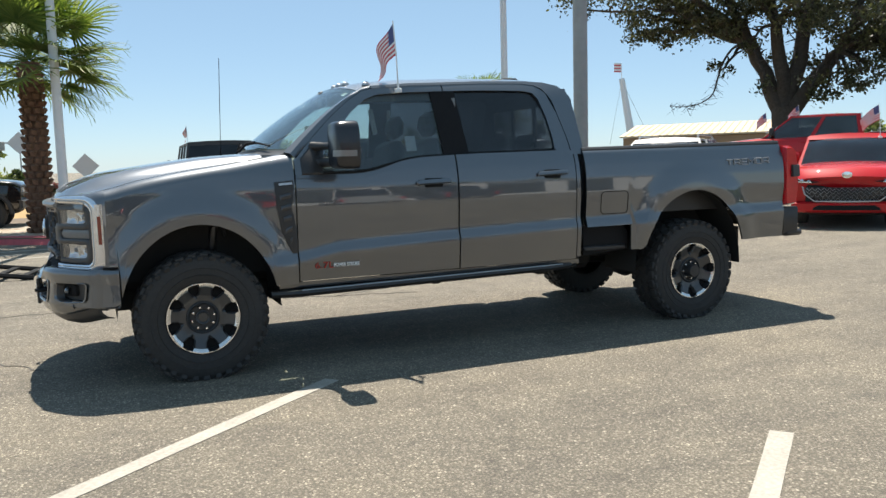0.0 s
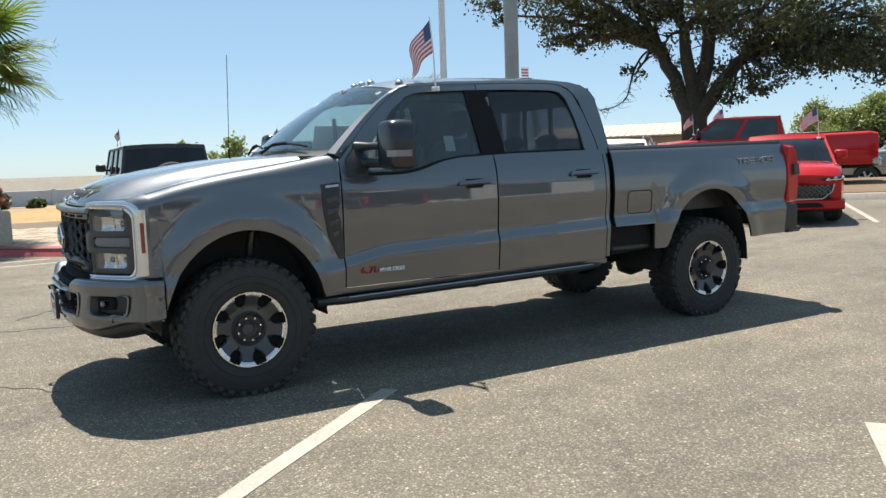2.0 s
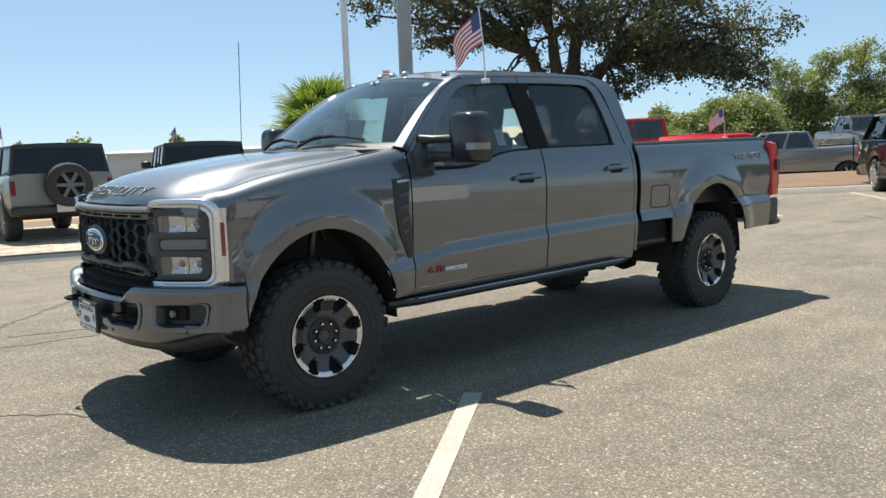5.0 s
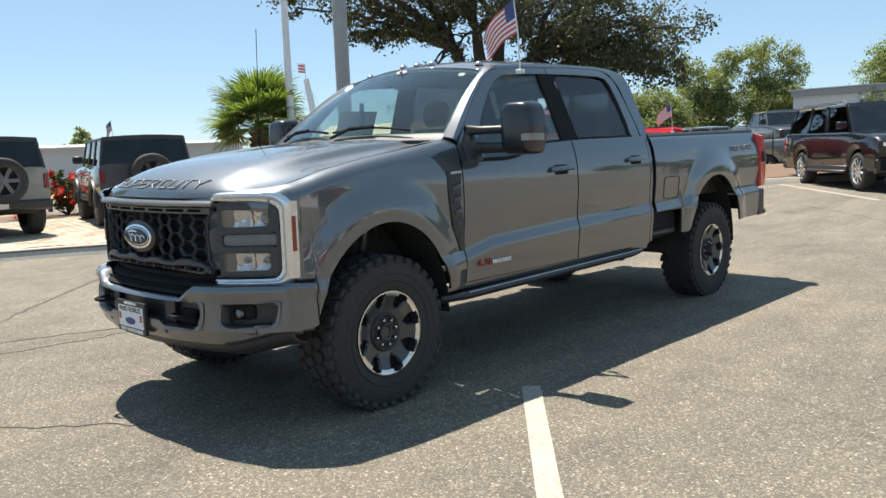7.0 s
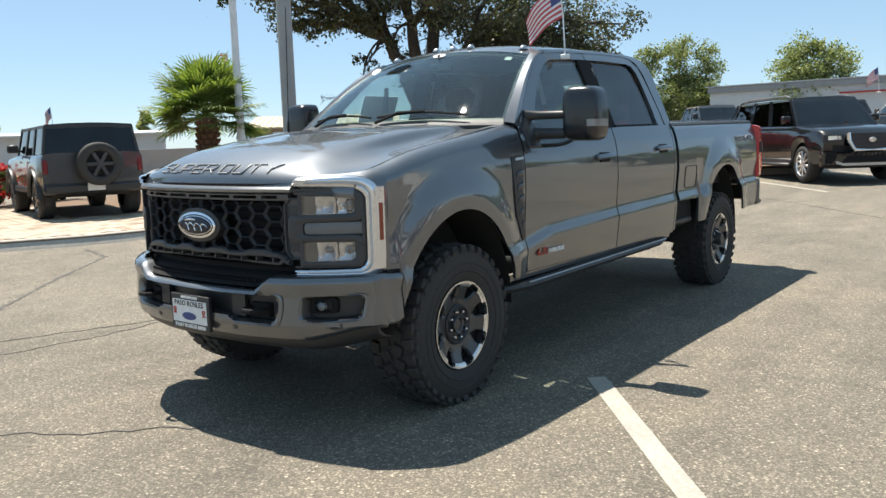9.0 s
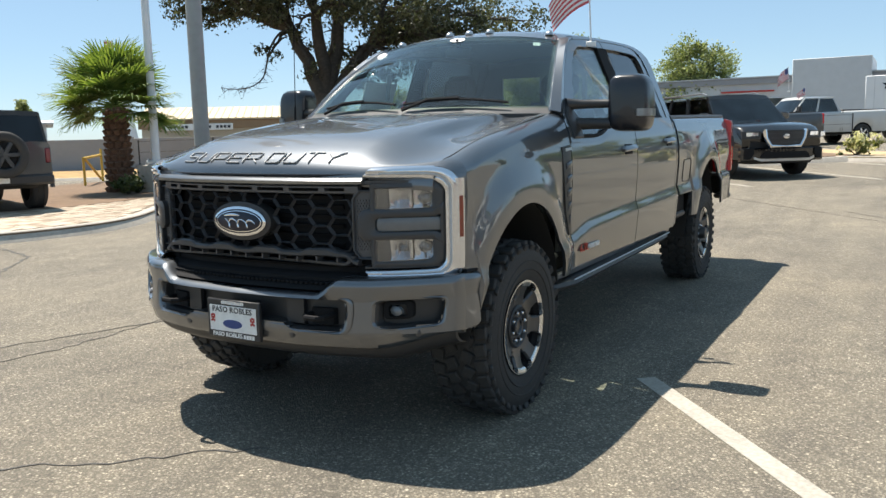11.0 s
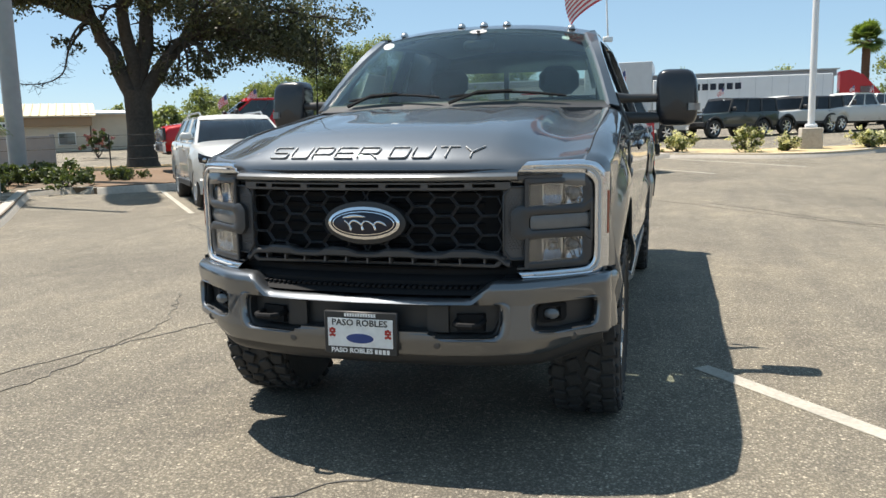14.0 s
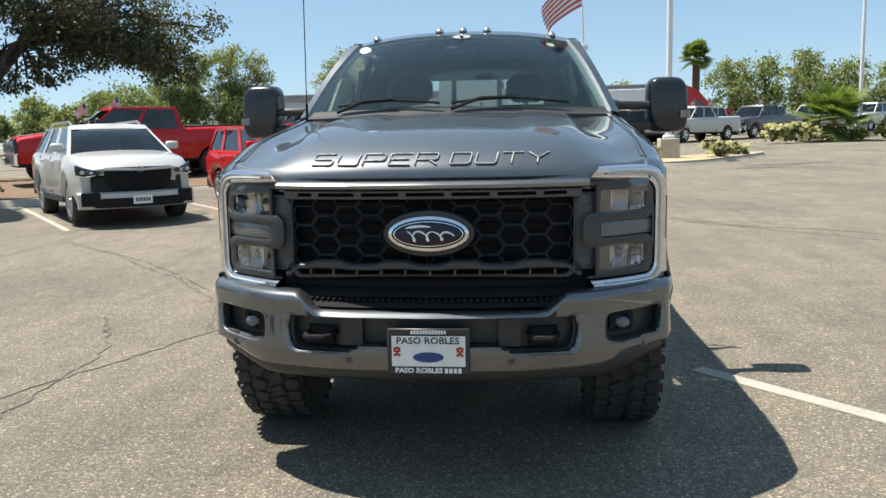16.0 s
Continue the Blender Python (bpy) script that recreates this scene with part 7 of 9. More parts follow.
    deck = lambda z: next((L * lerp(t0, t1, (z - a) / (c - a)) for (t0, a), (t1, c) in zip(tops, tops[1:]) if c > a and a <= z <= c), 0.0)
    if f.get("wing"):
        b = B()
        tube(b, [(nose(q * hw, 0.035), q * hw, f["wing"] + 0.03 * abs(q)) for q in span(-gw * 1.02, gw * 1.02, 12)], 0.020, 8)
        part("wing_bar", b, M["satin"], gr)
    for s in (-1, 1):
        if f.get("lamp_poly"):
            b = B()
            plate(b, f["lamp_poly"], -0.05, 0.014, lambda u, v, w, s=s: (nose(u * hw, w) + deck(v) * 0.85, s * u * hw, v), 0.012)
            hl = part("headlight", b, M["gloss"], car, "dark swept-back headlight", 50)
            cy, cz = sum(p[0] for p in f["lamp_poly"]) / len(f["lamp_poly"]), sum(p[1] for p in f["lamp_poly"]) / len(f["lamp_poly"])
            for k, (du, dv, r_) in enumerate(((-0.07, -0.01, 0.030), (0.06, 0.0, 0.036))):
                b = B()
                p = Vector((nose((cy + du) * hw, 0.012) + deck(cz + dv) * 0.85, s * (cy + du) * hw, cz + dv))
                lathe(b, [(r_, -0.01), (r_ * 0.95, 0.006), (r_ * 0.5, 0.012), (0.001, 0.013)], 14, Matrix.Translation(p) @ pose(0, 0, 0, 0, 0, 90))
                part("lamp_unit", b, M["reflector"], hl)
            b = B()
            lo = [f["lamp_poly"][k] for k in (1, 2, 3)]
            tube(b, [(nose(u * hw, 0.016) + deck(v) * 0.85, s * u * hw, v + 0.012) for u, v in lo], 0.008, 6)
            part("light_strip", b, M["letter"], hl)
            continue
        b = B()
        y0, y1, z0, z1 = f.get("lamp", (0.62, 0.95, 0.72, 0.86))
        sheet(b, [[(nose(q * hw, 0.015) + 0.10 * max(0, q - 0.8) ** 1.0, s * q * hw, z) for q in span(y0, y1, 5)] for z in (z0, (z0 + z1) / 2, z1)], (0.06, 0, 0))
        hl = part("headlight", b, M["plastic"], car)
        b = B()
        sheet(b, [[(nose(q * hw, 0.022) + 0.10 * max(0, q - 0.8), s * q * hw, z) for q in span(lerp(y0, y1, 0.15), lerp(y0, y1, 0.8), 4)] for z in (lerp(z0, z1, 0.35), lerp(z0, z1, 0.85))], (0.02, 0, 0))
        part("lamp_lens", b, M["chrome"], hl)
    b = B()
    z0, z1 = f.get("bumper", (sill - 0.06, gz0 - 0.04))
    sheet(b, [[(nose(q * hw, w), q * hw * 0.985, z) for q in span(-1, 1, 12)] for z, w in ((z0, 0.01), (z0 + 0.03, 0.05), (z1 - 0.03, 0.05), (z1, 0.0))], (0.08, 0, 0))
    bp = part("front_bumper", b, f.get("bumper_mat", mat), car)
    b = B()
    lw_, lz0, lz1 = f.get("lower", (0.6, lerp(z0, z1, 0.25), lerp(z0, z1, 0.7)))
    sheet(b, [[(nose(q * hw * lw_ * sc, 0.064), q * hw * lw_ * sc, z) for q in span(-1, 1, 10)] for z, sc in ((lz0, 1.0), (lerp(lz0, lz1, 0.5), 0.95), (lz1, 0.82))], (0.05, 0, 0))
    part("lower_intake", b, M["matte"], bp)
    if f.get("cheeks"):
        for s in (-1, 1):
            b = B()
            q0, q1 = f["cheeks"]
            sheet(b, [[(nose(s * q * hw, 0.070), s * q * hw, z) for q in span(q0 + (0.08 if z < lerp(z0, z1, 0.5) else 0), q1, 4)] for z in (lerp(z0, z1, 0.18), lerp(z0, z1, 0.55), lerp(z0, z1, 0.98))], (0.03, 0, 0))
            part("corner_intake", b, M["matte"], bp)
    if f.get("skid"):
        b = B()
        sheet(b, [[(nose(q * hw * 0.72, 0.064), q * hw * 0.72, z + 0.05 * (abs(q) > 0.8)) for q in span(-1, 1, 10)] for z in (z0 + 0.005, z0 + 0.06)], (0.03, 0, 0))
        part("skid_plate", b, f["skid"], bp)
    if f.get("plate", True):
        b = B()
        box(b, (xf - 0.075, -0.15, lerp(z0, z1, 0.5) - 0.07), (xf - 0.05, 0.15, lerp(z0, z1, 0.5) + 0.07), 0.004)
        pl = part("number_plate", b, M["paper"], bp)
        b = B()
        for k in range(6):
            box(b, (xf - 0.078, 0.10 - 0.04 * k - 0.013, lerp(z0, z1, 0.5) - 0.03), (xf - 0.074, 0.10 - 0.04 * k + 0.013, lerp(z0, z1, 0.5) + 0.03))
        part("plate_bars", b, M["blue"], pl)
    # tail
    xr = xf + L
    zt = curve_at(1.0, tops)
    for s in (-1, 1):
        b = B()
        z0, z1 = P.get("tail", (zt - 0.42, zt - 0.06))
        box(b, (xr - 0.10, s * hw * 0.90 - P.get("tail_w", 0.07), z0), (xr + 0.018, s * hw * 0.90 + P.get("tail_w", 0.07), z1), 0.02)
        part("taillight", b, P.get("tail_mat", M["taillamp"]), car)
    b = B()
    box(b, (xr - 0.16, -hw * 0.97, sill - 0.03), (xr + 0.09, hw * 0.97, sill + P.get("rb", 0.20)), 0.04)
    rb = part("rear_bumper", b, P.get("rear_bumper_mat", trim), car)
    b = B()
    box(b, (xr + 0.085, -0.16, sill + 0.02), (xr + 0.10, 0.16, sill + 0.17), 0.004)
    part("rear_plate", b, M["paper"], rb)
    if P.get("spare"):
        sp = new("spare_wheel", bk_)
        sp.parent = car
        sp.matrix_basis = Matrix.Translation((xr + 0.17, 0.06, P["spare"])) @ pose(0, 0, 0, 0, 0, 90)
        sp["label"] = "spare wheel hung on the tailgate"
        for nm, me in (("tyre", tm), ("rim", rm)):
            o = new(nm, me)
            o.parent = sp
    if P.get("board"):
        for s in (-1, 1):
            b = B()
            box(b, (ax1 + ra + 0.05, s * (hw - 0.02) - 0.09, sill - 0.06), (ax2 - ra - 0.05, s * (hw - 0.02) + 0.09, sill + 0.0), 0.02)
            part("running_board", b, P["board"], car)
    if P.get("rails"):
        for s in (-1, 1):
            b = B()
            tube(b, [(lerp(cx1, cx2, t), s * wr * 0.90, H + 0.0 + (0.035 if 0.1 < t < 0.9 else -0.02)) for t in (0.06, 0.14, 0.3, 0.6, 0.86, 0.95)], 0.02, 8)
            part("roof_rail", b, P["rails"], car)
    return car


def park(x, y, yaw, lift=0.0):
    """A pose on the lot: yaw 0 has the nose towards -x."""
    return pose(x, y, ground_z(x, y) + lift, 0, 0, yaw)


HEAD = math.degrees(math.atan2(SY, SX))  # the stalls' direction


def stall(s, n, turn=0.0):
    x, y = row_xy(s, n)
    return park(x, y, HEAD + turn)


PICKUP = dict(L=5.9, W=2.03, H=1.95, wb=3.7, fo=0.98, r=0.40, sill=0.50, tops=[(0, 1.02), (0.02, 1.12), (0.10, 1.18), (0.24, 1.24), (0.30, 1.29), (0.62, 1.33), (0.63, 1.33), (0.99, 1.37), (1, 1.35)], cab=(0.255, 0.37, 0.585, 0.63), cuts=(0.0, 0.50, 0.97, 1.0), bed=True, crown=0.04, mir=0.24, face=dict(grille=(0.62, 0.78, 1.06), lamp=(0.62, 0.96, 0.80, 1.05), bars=2, bumper=(0.46, 0.74), bumper_mat=M["chrome"]), rear_bumper_mat=M["chrome"], tail=(0.95, 1.32), cladding=False)
BRONCO = dict(pillar_mat=M["plastic"], glass_mat=M["glass_smoked"], tail_mat=M["smokedlamp"], L=4.55, W=1.93, H=1.86, wb=2.95, fo=0.82, r=0.415, tw=0.30, sill=0.52, tops=[(0, 1.08), (0.03, 1.16), (0.10, 1.20), (0.30, 1.24), (0.34, 1.26), (1, 1.27)], cab=(0.335, 0.40, 0.975, 0.99), cuts=(0.0, 0.36, 0.66, 1.0), roof_w=0.84, fenders=True, crown=0.02, spare=1.05, spokes=6, face=dict(grille=(0.85, 0.84, 1.06), lamp=(0.66, 0.92, 0.86, 1.05), bars=1, bumper=(0.52, 0.74), bumper_mat=M["plastic"]), tail=(0.88, 1.16), tail_w=0.05, roof_mat=M["plastic"], taper=0.06, rb=0.16)

# white crossover, red boxy car and black SUV in the stalls
vehicle("suv", "white crossover with roof rails, parked in a stall", "car", stall(12.80, 1.18), dict(mir=0.14, L=4.75, W=1.88, H=1.69, wb=2.80, fo=0.97, r=0.37, rim=0.25, spokes=10, sill=0.36, paint=M["white"], tops=[(0, 0.88), (0.010, 0.96), (0.025, 1.01), (0.08, 1.07), (0.16, 1.11), (0.25, 1.15), (0.30, 1.16), (0.6, 1.17), (0.93, 1.20), (1, 1.10)], cab=(0.235, 0.415, 0.90, 0.985), cuts=(0.0, 0.36, 0.66, 1.0), rails=M["satin"], mirror_mat=M["white"], pillar_mat=M["white"], flare=0.035, taper=0.09, nose_len=0.8, bow=0.30, crown=0.055, roof_w=0.70, face=dict(grille=(0.56, 0.57, 0.93), gsc=0.80, grille_mat=M["matte"], mesh=5, lamp_poly=[(0.60, 0.845), (0.70, 0.80), (0.88, 0.775), (0.97, 0.80), (0.985, 0.90), (0.97, 0.985), (0.84, 0.935), (0.70, 0.895)], bars=0, wing=0.885, bar_mat=M["gunmetal"], badge_z=0.88, bumper=(0.27, 0.54), lower=(0.76, 0.29, 0.44), cheeks=(0.66, 0.94))))
vehicle("hatchback", "bright red boxy hatchback, parked nose out in a stall", "car", stall(12.45, 4.50), dict(L=4.2, W=1.72, H=1.60, wb=2.60, fo=0.85, r=0.33, rim=0.23, spokes=5, sill=0.30, paint=M["red"], tops=[(0, 0.80), (0.012, 0.89), (0.04, 0.95), (0.12, 1.00), (0.26, 1.04), (0.32, 1.05), (0.97, 1.10), (1, 1.02)], cab=(0.25, 0.42, 0.94, 0.985), cuts=(0.0, 0.38, 0.72, 1.0), mirror_mat=M["red"], roof_w=0.77, taper=0.08, nose_len=0.7, bow=0.22, crown=0.045, face=dict(grille=(0.74, 0.44, 0.66), lamp_poly=[(0.46, 0.755), (0.62, 0.735), (0.90, 0.745), (0.965, 0.80), (0.90, 0.815), (0.60, 0.775)], bars=0, mesh=4, bar_mat=M["satin"], frame=M["satin"], frame_r=0.012, bumper=(0.24, 0.42), gsc=0.72, badge_z=1.95, plate=False)))
vehicle("suv", "glossy black full-size SUV with a bright grille frame", "car", stall(14.55, 10.25), dict(L=5.3, W=2.03, H=1.92, wb=3.08, fo=0.98, r=0.40, rim=0.27, spokes=10, sill=0.40, paint=M["black"], tops=[(0, 0.96), (0.012, 1.07), (0.04, 1.13), (0.10, 1.18), (0.26, 1.23), (0.30, 1.24), (0.97, 1.27), (1, 1.2)], cab=(0.255, 0.385, 0.93, 0.985), cuts=(0.0, 0.36, 0.66, 1.0), rails=M["satin"], mirror_mat=M["black"], rim_mat=M["machined"], taper=0.06, nose_len=0.7, bow=0.18, board=M["plastic"], roof_w=0.76, face=dict(grille=(0.46, 0.70, 1.04), lamp=(0.56, 0.94, 0.86, 1.02), bars=3, bumper=(0.36, 0.66), frame=M["chrome"], frame_r=0.045, plate=False, skid=M["satin"], cheeks=(0.72, 0.92))))
SILVER_N = 10.1
# trucks on the strip behind the stalls, parked along it
BIG = dict(PICKUP, L=6.35, H=2.05, wb=4.06, r=0.42, sill=0.56, tops=[(0, 1.08), (0.02, 1.22), (0.10, 1.30), (0.22, 1.37), (0.27, 1.40), (0.62, 1.42), (0.99, 1.47), (1, 1.42)], face=dict(grille=(0.62, 0.86, 1.20), grille_mat=M["chrome"], lamp=(0.64, 0.97, 0.86, 1.20), bars=3, bumper=(0.52, 0.82), bumper_mat=M["chrome"]))
vehicle("pickup_truck", "bright red crew-cab pickup with a chrome grille, parked on the strip", "pickup truck", park(*row_xy(21.0, 3.88), HEAD - 90, 0.14), dict(BIG, L=6.8, wb=4.3, paint=M["red"], cab=(0.27, 0.385, 0.634, 0.652)))
vehicle("pickup_truck", "silver grey crew-cab pickup parked beyond the strip", "pickup truck", park(*row_xy(27.5, SILVER_N), HEAD - 90), dict(BIG, paint=M["silver"]))
vehicle("pickup_truck", "charcoal pickup with a chrome grille, parked nose out", "pickup truck", stall(30.0, 13.6), dict(BIG, paint=M["charcoal"]))
vehicle("suv", "black SUV behind another black SUV", "car", stall(20.4, 12.6), dict(L=5.1, W=2.0, H=1.95, wb=3.0, fo=0.95, r=0.40, sill=0.40, paint=M["black"], tops=[(0, 0.98), (0.02, 1.10), (0.26, 1.22), (1, 1.26)], cab=(0.27, 0.395, 0.95, 0.985), rails=M["plastic"], face=dict(plate=False)))
# four-by-fours on the paved island
for x, y, yaw, col, rim, lab in ((1.98, 13.9, -91, "sage", "rimgrey", "sage grey boxy four-by-four with a spare wheel"), (5.45, 13.85, -106, "charcoal", "wheelgrey", "dark grey boxy four-by-four with black wheels")):
    vehicle("four_by_four", lab, "car", pose(x, y, 0.15, 0, 0, yaw), dict(BRONCO, paint=M[col], rim_mat=M[rim]))
vehicle("suv", "black SUV parked beyond the tall palm", "car", pose(-4.6, 16.0, 0.05, 0, 0, 180), dict(BRONCO, paint=M["black"], spare=None, rim_mat=M["machined"], roof_mat=M["black"]))
# the far row along the street
JEEP = dict(BRONCO, L=4.75, H=1.86, wb=3.0, fo=0.72, tops=[(0, 1.02), (0.03, 1.10), (0.30, 1.16), (0.34, 1.18), (1, 1.2)])
for n, P, col, nm, lab in (
    (16.1, PICKUP, "charcoal", "pickup_truck", "dark grey pickup with red taillights in the far row"),
    (20.7, PICKUP, "white", "pickup_truck", "white pickup with red taillights in the far row"),
    (26.9, JEEP, "green", "four_by_four", "dark green four-door four-by-four in the far row"),
    (31.4, JEEP, "white", "four_by_four", "white four-by-four in the far row"),
    (35.4, PICKUP, "white", "pickup_truck", "white crew-cab pickup in the far row"),
    (41.6, PICKUP, "charcoal", "pickup_truck", "dark grey crew-cab pickup in the far row"),
    (48.0, PICKUP, "silver", "pickup_truck", "silver crew-cab pickup in the far row"),
    (54.5, PICKUP, "white", "pickup_truck", "white crew-cab pickup at the end of the far row"),
    (61.0, JEEP, "white", "suv", "white SUV at the end of the far row"),
):
    vehicle(nm, lab, "pickup truck" if nm == "pickup_truck" else "car", park(*row_xy(26.3 if n > 18 else 24.0, n), HEAD - 90), dict(P, paint=M[col], rim_mat=M["machined"]), "far row of vehicles")
for n, col in ((37.5, "white"), (45.0, "white"), (52.0, "silver")):
    vehicle("pickup_truck", "pickup in the second far row", "pickup truck", park(*row_xy(32.5, n), HEAD - 90), dict(PICKUP, paint=M[col]), "far row of vehicles")
for x, y, z, wv in ((1.25, 12.95, 2.0, 0.4), (4.9, 13.3, 2.0, 1.4)):
    flag(pose(x, y, z - 0.1, 0, 0, -70), 1.0, wv)
for s, n, z in ((20.3, 3.3, 1.9), (20.3, 2.45, 1.75), (11.4, 5.0, 1.50), (13.3, 11.2, 1.95)):
    x, y = row_xy(s, n)
    flag(pose(x, y, ground_z(x, y) + z, 0, 0, -60), 1.15, n)
for n in (20.0, 26.0, 34.6, 36.0, 40.8, 47.0, 48.5):
    x, y = row_xy(25.6, n)
    flag(pose(x, y, ground_z(x, y) + 1.75, 0, 0, -60), 1.2, n)

# unseen row of pickups added behind the camera for reflections in the paint
for k, (x, col) in enumerate(((-9.0, "white"), (-5.6, "silver"), (-2.0, "black"), (1.4, "white"), (4.8, "red"), (8.4, "white"), (12.0, "charcoal"))):
    vehicle("pickup_truck", "unseen crew-cab pickup behind the camera, added for reflections in the paint", "pickup truck", park(x, -22.5 - 0.3 * k, 100), dict(PICKUP, paint=M[col]), "opposite row of vehicles")


# ---- poles ----
def lamp_post(x, y, h, r0, r1, mat, label, lift=0.14):
    p = thing("lamp_post", label, "pole", Matrix.Translation(on_ground(x, y, lift)))
    b = B()
    box(b, (-0.32, -0.32, -0.06), (0.32, 0.32, 0.64), 0.03)
    part("footing", b, M["concrete"], p, "square concrete footing")
    b = B()
    box(b, (-0.17, -0.17, 0.64), (0.17, 0.17, 0.73), 0.02)
    for k in (-1, 1):
        for q in (-1, 1):
            lathe(b, [(0.018, 0.0), (0.018, 0.05)], 6, Matrix.Translation((k * 0.13, q * 0.13, 0.72)) @ pose(0, 0, 0, 90, 0, 0), caps=True)
    part("base_cover", b, mat, p)
    b = B()
    tube(b, [(0, 0, 0.70), (0, 0, 0.7 + h * 0.5), (0, 0, 0.7 + h)], [r0, (r0 + r1) / 2, r1], 14)
    part("shaft", b, mat, p)
    return p


WP = "white steel lamp post on a concrete footing"
lamp_post(9.3, 12.84, 9.5, 0.095, 0.07, M["whitepole"], WP + " beside a palm")
lamp_post(-1.32, 11.55, 9.5, 0.095, 0.07, M["whitepole"], WP + " behind the red kerb")
lamp_post(23.6, -4.9, 9.5, 0.105, 0.08, M["whitepole"], WP + " among shrubs")
lamp_post(44.0, -18.7, 11.0, 0.11, 0.08, M["whitepole"], WP + " at the lot's end")
pp = thing("sign_pole", "thick grey painted steel sign pole rising from a hedge", "pole", Matrix.Translation(on_ground(13.54, 15.87, 0.1)))
b = B()
tube(b, [(0, 0, 0), (0, 0, 7), (0, 0, 16)], 0.225, 24)
part("shaft", b, M["greypole"], pp)
b = B()
lathe(b, [(0.235, -0.1), (0.34, -0.06), (0.34, 0.02), (0.235, 0.06)], 24, Matrix.Translation((0, 0, 0.15)) @ pose(0, 0, 0, 90, 0, 0))
part("base_plate", b, M["greypole"], pp)
# the oval board high on the pole, which throws its shadow on the lot
b = B()
ov = [(1.75 * math.cos(2 * math.pi * k / 40), 1.45 * math.sin(2 * math.pi * k / 40)) for k in range(40)]
plate(b, ov, -0.2, 0.2, lambda u, v, w: (-1.5 + 0.79 * u - 0.61 * w, 0.61 * u + 0.79 * w, 13.3 + v), 0.05)
part("oval_board", b, M["blue"], pp, "dark blue oval sign board")
b = B()
tube(b, [(0, 0, 13.3), (-1.2, 0.1, 13.3)], 0.1, 8)
part("board_arm", b, M["greypole"], pp)


# ---- plants ----
def leaves(count_pts, size, rnd, stretch=1.8, droop=0.0):
    """Small pointed leaves, two triangles each, at given points."""
    n = len(count_pts)
    pts = np.asarray(count_pts, float)
    d = rnd.normal(size=(n, 3))
    d[:, 2] -= droop
    d /= np.linalg.norm(d, axis=1)[:, None]
    e = rnd.normal(size=(n, 3))
    e -= d * (d * e).sum(1)[:, None]
    e /= np.linalg.norm(e, axis=1)[:, None]
    s = size * rnd.uniform(0.6, 1.35, size=(n, 1))
    v = np.stack([pts - d * s * stretch / 2, pts + e * s * 0.5, pts + d * s * stretch / 2, pts - e * s * 0.5], 1).reshape(-1, 3)
    f = np.arange(4 * n).reshape(n, 4)
    return v, f


def leaf_mesh(name, pts, size, seed, mat, stretch=1.8, droop=0.0):
    rnd = np.random.RandomState(seed)
    v, f = leaves(pts, size, rnd, stretch, droop)
    me = bpy.data.meshes.new(name)
    me.from_pydata(v.tolist(), [], f.tolist())
    me.materials.append(mat)
    return me


def clump_points(blobs, per, seed, sub=0.26, shell=0.55):
    """Points in uneven clumps inside round masses (centre, radius)."""
    rnd = np.random.RandomState(seed)
    out = []
    for (c, r) in blobs:
        k = max(3, int(per * r * r / 40))
        for _ in range(k):
            d = rnd.normal(size=3)
            d /= np.linalg.norm(d)
            rad = r * (shell + (1 - shell) * rnd.uniform() ** 0.6)
            sc = np.array(c) + d * rad * np.array([1, 1, 0.8])
            m = int(40 * rnd.uniform(0.5, 1.4))
            out.append(sc + rnd.normal(size=(m, 3)) * np.array([sub, sub, sub * 0.8]) * rnd.uniform(0.6, 1.5) * max(0.5, min(1.3, r / 1.4)))
    return np.concatenate(out)


def limb(bm, a, c, r0, r1, rnd, sag=0.3, n=6):
    a, c = Vector(a), Vector(c)
    pts = []
    for k in range(n + 1):
        t = k / n
        p = a.lerp(c, t) + Vector((rnd.uniform(-1, 1), rnd.uniform(-1, 1), rnd.uniform(-0.5, 0.5))) * 0.10 * (c - a).length * 0.35 * (1 if 0 < k < n else 0)
        p.z += sag * math.sin(math.pi * t)
        pts.append(p)
    tube(bm, pts, [lerp(r0, r1, (k / n) ** 0.8) for k in range(n + 1)], 9)
    return pts


